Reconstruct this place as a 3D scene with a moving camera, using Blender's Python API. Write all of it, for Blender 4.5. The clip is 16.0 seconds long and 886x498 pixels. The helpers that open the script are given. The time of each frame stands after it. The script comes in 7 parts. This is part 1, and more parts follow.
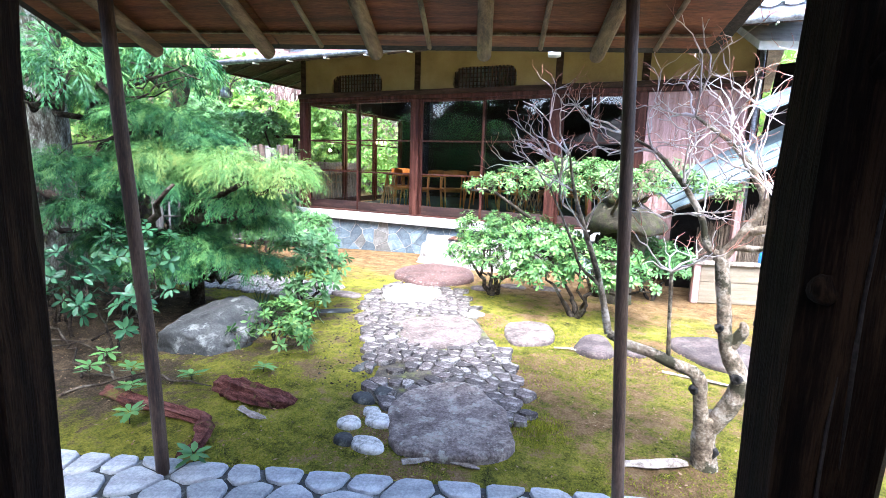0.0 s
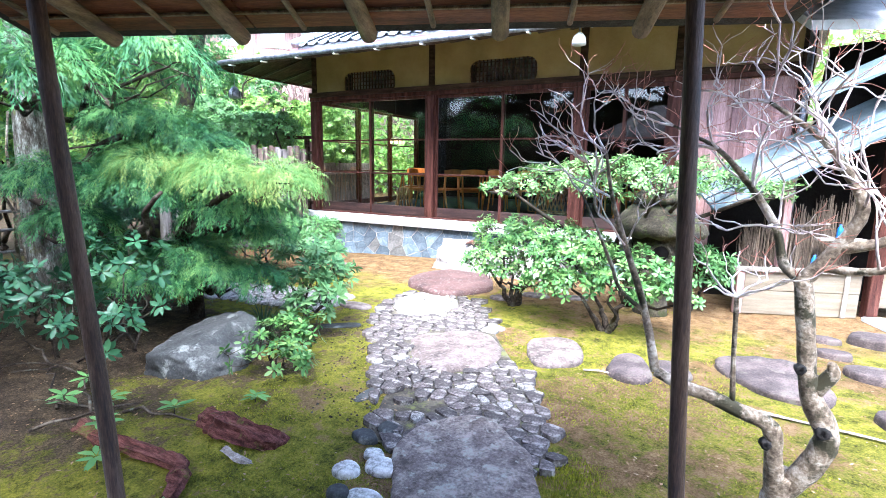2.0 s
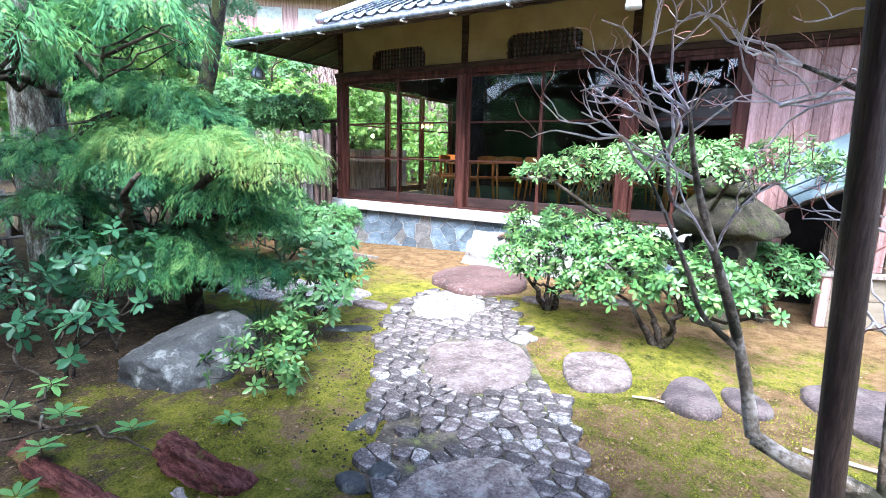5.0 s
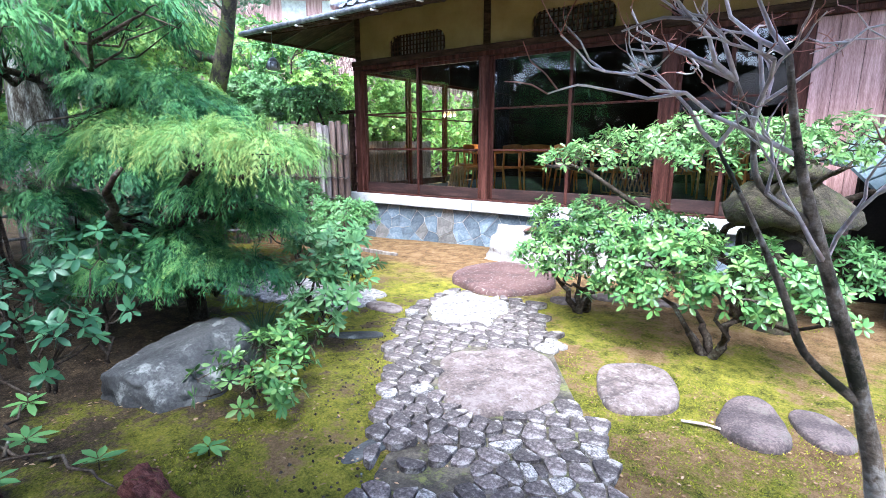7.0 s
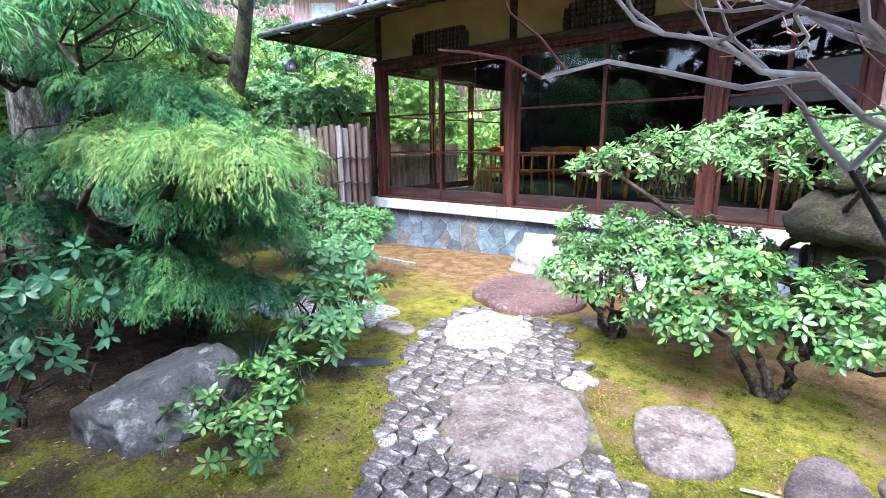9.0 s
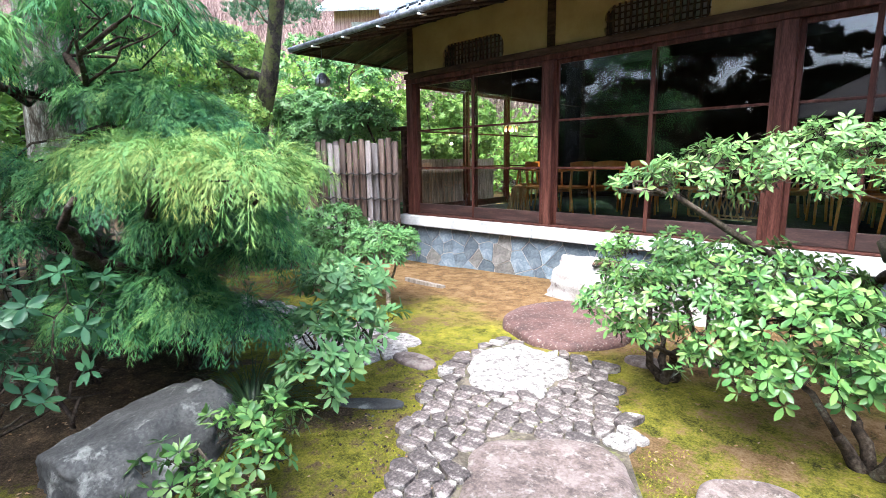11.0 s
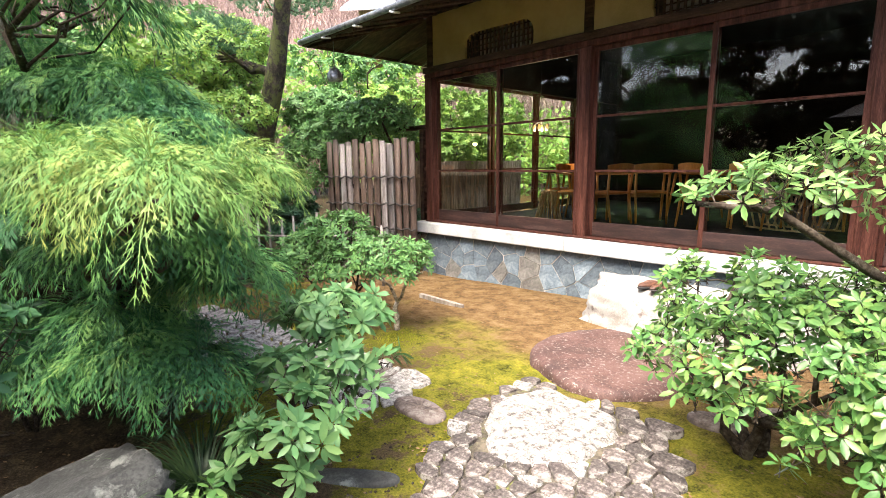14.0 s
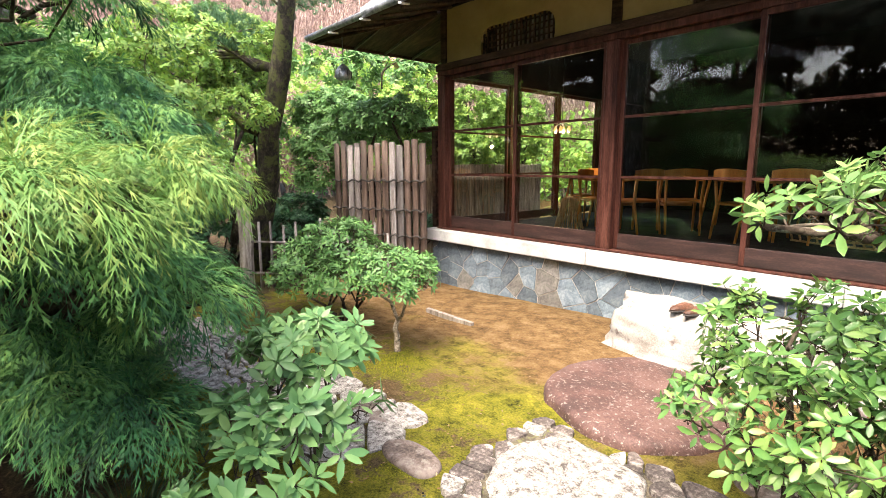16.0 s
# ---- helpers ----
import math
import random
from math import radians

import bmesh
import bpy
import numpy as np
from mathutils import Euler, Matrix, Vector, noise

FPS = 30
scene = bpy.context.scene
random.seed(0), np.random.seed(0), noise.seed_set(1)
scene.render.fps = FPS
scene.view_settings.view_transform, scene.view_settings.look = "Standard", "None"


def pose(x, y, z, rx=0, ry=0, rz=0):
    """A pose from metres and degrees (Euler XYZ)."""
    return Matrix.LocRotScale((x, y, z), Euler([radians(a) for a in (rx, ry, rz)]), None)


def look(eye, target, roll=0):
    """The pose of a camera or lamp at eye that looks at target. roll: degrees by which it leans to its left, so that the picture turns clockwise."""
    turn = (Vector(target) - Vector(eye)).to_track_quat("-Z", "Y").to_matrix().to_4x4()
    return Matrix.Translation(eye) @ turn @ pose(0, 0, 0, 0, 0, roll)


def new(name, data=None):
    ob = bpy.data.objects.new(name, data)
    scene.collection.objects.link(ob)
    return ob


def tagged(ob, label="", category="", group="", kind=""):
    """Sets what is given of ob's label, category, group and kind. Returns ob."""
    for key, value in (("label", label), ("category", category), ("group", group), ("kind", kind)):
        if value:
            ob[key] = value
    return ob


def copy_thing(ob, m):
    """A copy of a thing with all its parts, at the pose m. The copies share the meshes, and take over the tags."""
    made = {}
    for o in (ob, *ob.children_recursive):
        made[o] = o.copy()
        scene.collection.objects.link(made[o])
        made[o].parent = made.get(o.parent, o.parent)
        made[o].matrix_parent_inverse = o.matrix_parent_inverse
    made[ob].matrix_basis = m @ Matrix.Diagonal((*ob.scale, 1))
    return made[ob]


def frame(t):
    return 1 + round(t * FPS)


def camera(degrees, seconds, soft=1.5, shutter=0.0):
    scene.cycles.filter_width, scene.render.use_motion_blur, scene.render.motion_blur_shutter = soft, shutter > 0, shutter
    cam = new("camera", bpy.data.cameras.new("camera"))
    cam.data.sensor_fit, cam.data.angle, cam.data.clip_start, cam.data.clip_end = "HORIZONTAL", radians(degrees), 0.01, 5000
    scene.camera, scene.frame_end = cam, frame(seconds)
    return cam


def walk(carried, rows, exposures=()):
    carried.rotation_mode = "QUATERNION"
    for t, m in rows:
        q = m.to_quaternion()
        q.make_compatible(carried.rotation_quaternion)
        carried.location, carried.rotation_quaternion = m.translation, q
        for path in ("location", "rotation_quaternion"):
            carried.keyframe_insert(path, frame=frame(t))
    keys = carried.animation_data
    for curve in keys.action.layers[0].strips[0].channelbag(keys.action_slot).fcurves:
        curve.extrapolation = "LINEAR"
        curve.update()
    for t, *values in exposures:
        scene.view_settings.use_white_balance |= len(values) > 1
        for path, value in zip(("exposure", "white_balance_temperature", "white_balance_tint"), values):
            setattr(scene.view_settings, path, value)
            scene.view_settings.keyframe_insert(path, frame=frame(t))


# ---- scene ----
cam = camera(83.6, 16.0, 0.75)
PATH = [
    (0, (0.486, 2.593, 1.642), (-0.353, 4.378, 1.308), 1.8),
    (0.5, (0.457, 2.708, 1.644), (-0.4, 4.484, 1.311), 1.4),
    (1, (0.403, 2.834, 1.655), (-0.476, 4.598, 1.316), 1.2),
    (1.5, (0.363, 2.939, 1.669), (-0.532, 4.694, 1.327), 0.9),
    (2, (0.325, 3.049, 1.667), (-0.587, 4.796, 1.324), 0.9),
    (2.5, (0.283, 3.157, 1.651), (-0.647, 4.893, 1.305), 1.0),
    (3, (0.233, 3.268, 1.627), (-0.719, 4.992, 1.28), 1.3),
    (3.5, (0.202, 3.397, 1.62), (-0.773, 5.106, 1.264), 1.5),
    (4, (0.163, 3.527, 1.61), (-0.836, 5.22, 1.243), 1.7),
    (6.5, (0.027, 3.999, 1.554), (-1.081, 5.614, 1.15), -0.0),
    (7, (-0.034, 4.145, 1.546), (-1.171, 5.737, 1.132), -0.1),
    (7.5, (-0.076, 4.283, 1.544), (-1.242, 5.853, 1.122), -0.3),
    (8, (-0.117, 4.411, 1.543), (-1.308, 5.961, 1.12), -0.4),
    (8.5, (-0.154, 4.492, 1.564), (-1.364, 6.027, 1.141), -0.5),
    (9, (-0.199, 4.59, 1.578), (-1.437, 6.106, 1.167), -0.6),
    (9.5, (-0.249, 4.69, 1.584), (-1.52, 6.182, 1.188), -0.7),
    (12, (-0.552, 5.224, 1.546), (-1.947, 6.618, 1.214), -0.8),
    (12.5, (-0.645, 5.334, 1.549), (-2.049, 6.718, 1.209), -0.9),
    (13, (-0.73, 5.444, 1.562), (-2.145, 6.814, 1.219), -0.9),
    (13.5, (-0.804, 5.53, 1.556), (-2.229, 6.891, 1.216), -0.8),
    (14, (-0.879, 5.618, 1.555), (-2.316, 6.968, 1.218), -0.7),
    (14.5, (-0.959, 5.701, 1.558), (-2.404, 7.042, 1.223), -0.6),
    (15, (-1.018, 5.848, 1.557), (-2.484, 7.168, 1.228), -0.5),
    (15.5, (-1.088, 5.946, 1.555), (-2.566, 7.254, 1.23), -0.4),
    (16, (-1.153, 6.037, 1.57), (-2.646, 7.328, 1.243), -0.2),
]
walk(cam, [(t, look(eye, target, roll)) for t, eye, target, roll in PATH], [(0, 3.05, 5450, 12), (4, 2.84, 5250, 11), (9, 2.52, 5350, 12), (12.5, 2.45, 6350, 11), (16, 2.45, 7200, 13)])

# ---- light ----
world = bpy.data.worlds.new("sky")
scene.world = world
world.use_nodes = True
wn, wl = world.node_tree.nodes, world.node_tree.links
sky = wn.new("ShaderNodeTexSky")
sky.sky_type = "NISHITA"
sky.sun_disc = False
sky.sun_elevation, sky.sun_rotation = radians(62), radians(165)
sky.air_density, sky.dust_density = 1.0, 4.5
wl.new(sky.outputs[0], wn["Background"].inputs[0])
wn["Background"].inputs[1].default_value = 0.15
sun = new("sun", bpy.data.lights.new("sun", "SUN"))
sun.data.energy, sun.data.angle, sun.data.color = 2.7, radians(42), (1.0, 0.96, 0.90)
sun.matrix_world = look((0, 0, 0), (-0.14, 0.52, -1.0))

PEND = (-5.80, 12.45, 2.07)
lamp = new("pendant_light", bpy.data.lights.new("pendant_light", "POINT"))
lamp.data.energy, lamp.data.shadow_soft_size, lamp.data.color = 8.0, 0.03, (1.0, 0.72, 0.42)
lamp.location = (PEND[0], PEND[1], PEND[2] - 0.16)

# ---- materials ----


def nodes_of(name):
    m = bpy.data.materials.new(name)
    m.use_nodes = True
    return m, m.node_tree.nodes, m.node_tree.links, m.node_tree.nodes["Principled BSDF"]


def ramp(n, stops):
    r = n.new("ShaderNodeValToRGB")
    e = r.color_ramp.elements
    while len(e) < len(stops):
        e.new(0.5)
    for k, (p, c) in zip(e, stops):
        k.position, k.color = p, (*c, 1)
    return r


def noise_node(n, l, coord, scale, detail=5, rough=0.6, stretch=None, w=None):
    t = n.new("ShaderNodeTexNoise")
    t.inputs["Scale"].default_value, t.inputs["Detail"].default_value, t.inputs["Roughness"].default_value = scale, detail, rough
    if stretch:
        mp = n.new("ShaderNodeMapping")
        mp.inputs["Scale"].default_value = stretch
        l.new(coord, mp.inputs[0])
        coord = mp.outputs[0]
    l.new(coord, t.inputs["Vector"])
    return t.outputs["Fac"]


def mix_col(n, l, fac, a, b, kind="MIX"):
    m = n.new("ShaderNodeMix")
    m.data_type, m.blend_type = "RGBA", kind
    for sock, v in ((m.inputs[0], fac), (m.inputs[6], a), (m.inputs[7], b)):
        if isinstance(v, (int, float)):
            sock.default_value = v
        elif isinstance(v, tuple):
            sock.default_value = (*v, 1)
        else:
            l.new(v, sock)
    return m.outputs[2]


def math_node(n, l, op, a, b=0.0):
    m = n.new("ShaderNodeMath")
    m.operation = op
    for sock, v in zip(m.inputs, (a, b)):
        if isinstance(v, (int, float)):
            sock.default_value = v
        else:
            l.new(v, sock)
    return m.outputs[0]


def bump(n, l, bsdf, height, strength=0.3, distance=0.02):
    b = n.new("ShaderNodeBump")
    b.inputs["Strength"].default_value, b.inputs["Distance"].default_value = strength, distance
    l.new(height, b.inputs["Height"])
    l.new(b.outputs[0], bsdf.inputs["Normal"])


def surface(name, dark, mid, light, scale=6.0, fine=60.0, rough=0.8, stretch=None, relief=0.35, spots=None, spot_scale=9.0,
            spot_level=0.6, vary=0.0, metal=0.0, dist=0.02):
    """A worn surface: broad stains, fine grain, optional spots (lichen, moss) and a tint that varies from object to object."""
    m, n, l, b = nodes_of(name)
    tc = n.new("ShaderNodeTexCoord").outputs["Object"]
    broad = noise_node(n, l, tc, scale, 6, 0.65, stretch)
    grain = noise_node(n, l, tc, fine, 4, 0.6, stretch)
    f = math_node(n, l, "ADD", math_node(n, l, "MULTIPLY", broad, 0.65), math_node(n, l, "MULTIPLY", grain, 0.35))
    r = ramp(n, [(0.39, dark), (0.5, mid), (0.61, light)])
    l.new(f, r.inputs[0])
    col = r.outputs[0]
    if vary:
        oi = n.new("ShaderNodeObjectInfo").outputs["Random"]
        v = math_node(n, l, "ADD", math_node(n, l, "MULTIPLY", oi, vary), 1 - vary / 2)
        hs = n.new("ShaderNodeHueSaturation")
        l.new(v, hs.inputs["Value"])
        l.new(col, hs.inputs["Color"])
        col = hs.outputs[0]
    if spots:
        sp = noise_node(n, l, tc, spot_scale, 8, 0.7)
        sr = ramp(n, [(spot_level - 0.04, (0, 0, 0)), (spot_level + 0.04, (1, 1, 1))])
        l.new(sp, sr.inputs[0])
        col = mix_col(n, l, sr.outputs[0], col, spots)
    l.new(col, b.inputs["Base Color"])
    b.inputs["Roughness"].default_value, b.inputs["Metallic"].default_value = rough, metal
    bump(n, l, b, f, relief, dist)
    return m


def leaf_material(name, stops, rough=0.45, through_light=0.3):
    """Leaves: each one its own tint, some light coming through."""
    m, n, l, b = nodes_of(name)
    rnd = n.new("ShaderNodeNewGeometry").outputs["Random Per Island"]
    tc = n.new("ShaderNodeTexCoord").outputs["Object"]
    patch = noise_node(n, l, tc, 2.2, 3, 0.6)
    small = noise_node(n, l, tc, 13.0, 3, 0.6)
    f = math_node(n, l, "ADD", math_node(n, l, "MULTIPLY", rnd, 0.34), math_node(n, l, "ADD", math_node(n, l, "MULTIPLY", patch, 0.32), math_node(n, l, "MULTIPLY", small, 0.36)))
    r = ramp(n, stops)
    l.new(f, r.inputs[0])
    l.new(r.outputs[0], b.inputs["Base Color"])
    b.inputs["Roughness"].default_value, b.inputs["Specular IOR Level"].default_value = rough, 0.3
    tr = n.new("ShaderNodeBsdfTranslucent")
    l.new(r.outputs[0], tr.inputs[0])
    ms = n.new("ShaderNodeMixShader")
    ms.inputs[0].default_value = through_light
    l.new(b.outputs[0], ms.inputs[1])
    l.new(tr.outputs[0], ms.inputs[2])
    l.new(ms.outputs[0], n["Material Output"].inputs[0])
    return m


def glass_material():
    m, n, l, b = nodes_of("window_glass")
    gl, tp, mx, fr = n.new("ShaderNodeBsdfGlossy"), n.new("ShaderNodeBsdfTransparent"), n.new("ShaderNodeMixShader"), n.new("ShaderNodeFresnel")
    gl.inputs["Roughness"].default_value = 0.0
    tp.inputs[0].default_value = (0.88, 0.9, 0.88, 1)
    fr.inputs[0].default_value = 1.9
    l.new(fr.outputs[0], mx.inputs[0])
    l.new(tp.outputs[0], mx.inputs[1])
    l.new(gl.outputs[0], mx.inputs[2])
    l.new(mx.outputs[0], n["Material Output"].inputs[0])
    return m


def ground_material():
    m, n, l, b = nodes_of("moss_and_soil")
    tc = n.new("ShaderNodeTexCoord").outputs["Object"]
    sep = n.new("ShaderNodeSeparateXYZ")
    l.new(tc, sep.inputs[0])
    big, midn, fine = noise_node(n, l, tc, 1.1, 6, 0.65), noise_node(n, l, tc, 6, 9, 0.78), noise_node(n, l, tc, 75, 6, 0.8)
    moss = ramp(n, [(0.39, (0.022, 0.024, 0.005)), (0.46, (0.115, 0.12, 0.012)), (0.53, (0.235, 0.222, 0.024)), (0.60, (0.37, 0.335, 0.04))])
    l.new(math_node(n, l, "ADD", math_node(n, l, "MULTIPLY", midn, 0.6), math_node(n, l, "MULTIPLY", fine, 0.4)), moss.inputs[0])
    # Brown soil, its colour lowered to include the tree shade on the left.
    soil = ramp(n, [(0.40, (0.012, 0.008, 0.005)), (0.5, (0.054, 0.038, 0.022)), (0.60, (0.15, 0.105, 0.06))])
    l.new(math_node(n, l, "ADD", math_node(n, l, "MULTIPLY", midn, 0.5), math_node(n, l, "MULTIPLY", fine, 0.5)), soil.inputs[0])
    clay = ramp(n, [(0.40, (0.075, 0.043, 0.018)), (0.5, (0.20, 0.12, 0.05)), (0.60, (0.31, 0.21, 0.11))])
    l.new(math_node(n, l, "ADD", math_node(n, l, "MULTIPLY", midn, 0.6), math_node(n, l, "MULTIPLY", fine, 0.4)), clay.inputs[0])
    # bare clay towards the house, bare soil under the trees on the far side, darkened for their shade
    near_house = math_node(n, l, "MULTIPLY", math_node(n, l, "SUBTRACT", sep.outputs[1], 8.75), 0.30)
    cmask = ramp(n, [(0.38, (0, 0, 0)), (0.64, (1, 1, 1))])
    wild = math_node(n, l, "MULTIPLY", math_node(n, l, "MAXIMUM", math_node(n, l, "SUBTRACT", -6.9, sep.outputs[0]), 0.0), -0.5)
    l.new(math_node(n, l, "ADD", math_node(n, l, "ADD", math_node(n, l, "ADD", near_house, wild), big), math_node(n, l, "MULTIPLY", midn, 0.12)), cmask.inputs[0])
    left = math_node(n, l, "MAXIMUM", math_node(n, l, "MULTIPLY", math_node(n, l, "ADD", sep.outputs[0], 2.3), -0.10), 0.0)
    band = math_node(n, l, "MINIMUM", math_node(n, l, "MAXIMUM", math_node(n, l, "MULTIPLY", math_node(n, l, "SUBTRACT", 7.0, sep.outputs[1]), 0.8), 0.15), 1.0)
    left = math_node(n, l, "MULTIPLY", left, band)
    shade_side = math_node(n, l, "ADD", left, math_node(n, l, "MULTIPLY", math_node(n, l, "MINIMUM", math_node(n, l, "MAXIMUM", math_node(n, l, "ADD", sep.outputs[0], 1.7), 0.0), 1.0), 0.045))
    smask = ramp(n, [(0.54, (0, 0, 0)), (0.60, (1, 1, 1))])
    l.new(math_node(n, l, "ADD", math_node(n, l, "ADD", math_node(n, l, "MULTIPLY", big, 0.5), math_node(n, l, "MULTIPLY", midn, 0.55)), shade_side), smask.inputs[0])
    open_side = math_node(n, l, "MINIMUM", math_node(n, l, "MAXIMUM", math_node(n, l, "ADD", sep.outputs[0], 2.4), 0.0), 0.75)
    bare = mix_col(n, l, open_side, soil.outputs[0], clay.outputs[0])
    col = mix_col(n, l, smask.outputs[0], moss.outputs[0], bare)
    col = mix_col(n, l, cmask.outputs[0], col, clay.outputs[0])
    l.new(col, b.inputs["Base Color"])
    b.inputs["Roughness"].default_value, b.inputs["Specular IOR Level"].default_value = 0.95, 0.15
    bump(n, l, b, math_node(n, l, "ADD", midn, fine), 1.0, 0.04)
    return m


M_GROUND = ground_material()
M_GLASS = glass_material()
M_COLUMN = surface("red_brown_timber", (0.024, 0.0084, 0.006), (0.06, 0.0215, 0.0155), (0.11, 0.045, 0.033), 3, 40, 0.5, (6, 6, 0.5), 0.2)
M_SASH = surface("dark_red_sash_timber", (0.012, 0.0055, 0.0045), (0.03, 0.0135, 0.011), (0.06, 0.03, 0.025), 3, 40, 0.5, (1, 6, 6), 0.2)
M_BEAM = surface("dark_timber", (0.018, 0.011, 0.008), (0.045, 0.026, 0.018), (0.085, 0.05, 0.034), 3, 40, 0.65, (1, 6, 6), 0.25)
# Post timber is taken near-black, so its colour holds the porch shade.
M_POST = surface("shaded_weathered_timber", (0.0014, 0.0009, 0.0007), (0.0085, 0.0046, 0.0028), (0.032, 0.0185, 0.011), 4, 40, 0.75, (7, 7, 0.45), 0.6)
M_LOG = surface("peeled_log", (0.018, 0.0096, 0.006), (0.057, 0.0312, 0.0204), (0.114, 0.072, 0.051), 4, 40, 0.6, (6, 6, 0.6), 0.35)
M_RAFTER = surface("rafter_log", (0.042, 0.0245, 0.014), (0.14, 0.091, 0.0525), (0.252, 0.182, 0.112), 4, 50, 0.7, (6, 0.6, 6), 0.3)
M_EAVE = surface("red_brown_eave_board", (0.0612, 0.015, 0.00544), (0.15, 0.0422, 0.0136), (0.245, 0.085, 0.0306), 2.5, 40, 0.6, (0.6, 6, 6), 0.2)
M_PLASTER = surface("ochre_plaster", (0.30, 0.205, 0.085), (0.39, 0.272, 0.118), (0.46, 0.335, 0.16), 1.5, 180, 0.95, None, 0.2, dist=0.004)
M_GRANITE = surface("granite_coping", (0.299, 0.307, 0.299), (0.427, 0.434, 0.427), (0.527, 0.535, 0.527), 5, 260, 0.8, None, 0.15, dist=0.005, vary=0.12)
M_SLATE = surface("blue_grey_wall_stone", (0.052, 0.068, 0.084), (0.105, 0.14, 0.168), (0.19, 0.225, 0.245), 5, 50, 0.75, None, 0.4, vary=0.7)
M_SLATEBROWN = surface("brown_grey_wall_stone", (0.065, 0.063, 0.058), (0.13, 0.125, 0.113), (0.21, 0.20, 0.185), 5, 50, 0.75, None, 0.4, vary=0.5)
M_MORTAR = surface("pale_mortar", (0.28, 0.25, 0.21), (0.40, 0.36, 0.31), (0.52, 0.48, 0.42), 8, 90, 0.95, None, 0.4)
M_PATHSTONE = surface("path_stone", (0.022, 0.017, 0.015), (0.074, 0.060, 0.055), (0.175, 0.152, 0.14), 9, 70, 0.9, None, 0.8, spots=(0.25, 0.235, 0.21), spot_scale=14, spot_level=0.58, vary=0.8)
M_WHITESTONE = surface("white_lichened_stone", (0.045, 0.038, 0.033), (0.205, 0.192, 0.178), (0.385, 0.368, 0.345), 26, 110, 0.9, None, 1.0, vary=0.2)
M_WHITELICHEN = surface("white_lichen_stone", (0.16, 0.155, 0.14), (0.40, 0.39, 0.36), (0.58, 0.57, 0.54), 14, 70, 0.9, None, 0.8)
M_PINKSLAB = surface("pinkish_path_slab", (0.036, 0.0255, 0.021), (0.092, 0.070, 0.060), (0.152, 0.124, 0.11), 8, 60, 0.9, None, 0.5, spots=(0.165, 0.148, 0.132), spot_scale=20, spot_level=0.59)
M_PURPLESLAB = surface("purplish_brown_stone", (0.018, 0.0125, 0.0115), (0.050, 0.036, 0.033), (0.105, 0.079, 0.072), 5, 80, 0.92, None, 1.0, spots=(0.085, 0.075, 0.06), spot_scale=9, spot_level=0.6, vary=0.2)
M_GREYSLAB = surface("grey_brown_slab", (0.05, 0.037, 0.03), (0.13, 0.103, 0.088), (0.25, 0.21, 0.18), 11, 70, 0.95, None, 1.0, spots=(0.25, 0.24, 0.20), spot_scale=13, spot_level=0.59, vary=0.25)
M_REDSTONE = surface("red_brown_flat_stone", (0.0261, 0.0113, 0.00959), (0.0588, 0.027, 0.0226), (0.1, 0.0544, 0.0457), 4, 90, 0.75, None, 0.4, spots=(0.209, 0.183, 0.165), spot_scale=38, spot_level=0.6)
M_BIGSTONE = surface("pale_step_stone", (0.169, 0.15, 0.134), (0.277, 0.265, 0.247), (0.322, 0.315, 0.3), 3, 90, 0.85, None, 0.4, spots=(0.104, 0.0796, 0.0734), spot_scale=3, spot_level=0.59)
M_BOULDER = surface("grey_boulder", (0.010, 0.011, 0.0105), (0.029, 0.031, 0.030), (0.068, 0.07, 0.066), 3, 60, 0.85, None, 0.6, spots=(0.17, 0.18, 0.165), spot_scale=5, spot_level=0.60)
M_MOSSROCK = surface("mossy_lantern_stone", (0.012, 0.010, 0.006), (0.04, 0.032, 0.018), (0.10, 0.085, 0.055), 6, 60, 0.95, None, 1.0, spots=(0.05, 0.055, 0.014), spot_scale=9, spot_level=0.55, dist=0.04)
M_PAVE = surface("blue_grey_paving", (0.16, 0.17, 0.185), (0.27, 0.285, 0.30), (0.40, 0.41, 0.42), 6, 80, 0.7, None, 0.3, vary=0.3)
M_BARK = surface("dark_branch_bark", (0.012, 0.009, 0.007), (0.04, 0.03, 0.022), (0.10, 0.085, 0.065), 8, 60, 0.9, None, 0.8, spots=(0.16, 0.19, 0.15), spot_scale=9, spot_level=0.64)
M_BARKPINE = surface("grey_flaking_trunk_bark", (0.0455, 0.0364, 0.026), (0.156, 0.15, 0.124), (0.442, 0.468, 0.416), 5, 30, 0.95, (3, 3, 1), 1.0, spots=(0.13, 0.137, 0.052), spot_scale=5, spot_level=0.6, dist=0.05)
M_BARKPALE = surface("pale_smooth_bark", (0.07, 0.049, 0.031), (0.23, 0.18, 0.125), (0.50, 0.44, 0.36), 9, 60, 0.85, None, 0.9, spots=(0.04, 0.036, 0.016), spot_scale=6, spot_level=0.545)
M_TWIG = surface("pinkish_grey_twig", (0.48, 0.38, 0.35), (0.67, 0.58, 0.55), (0.82, 0.76, 0.74), 12, 60, 0.8, None, 0.3)
M_ROOT = surface("red_rotten_root", (0.025, 0.009, 0.007), (0.085, 0.03, 0.024), (0.17, 0.075, 0.06), 7, 50, 0.95, (1, 6, 6), 1.0, spots=(0.09, 0.09, 0.02), spot_scale=7, spot_level=0.6)
M_BAMBOO = surface("weathered_bamboo", (0.06, 0.047, 0.042), (0.15, 0.127, 0.122), (0.28, 0.262, 0.26), 2, 40, 0.6, (8, 8, 0.6), 0.25, vary=0.9)
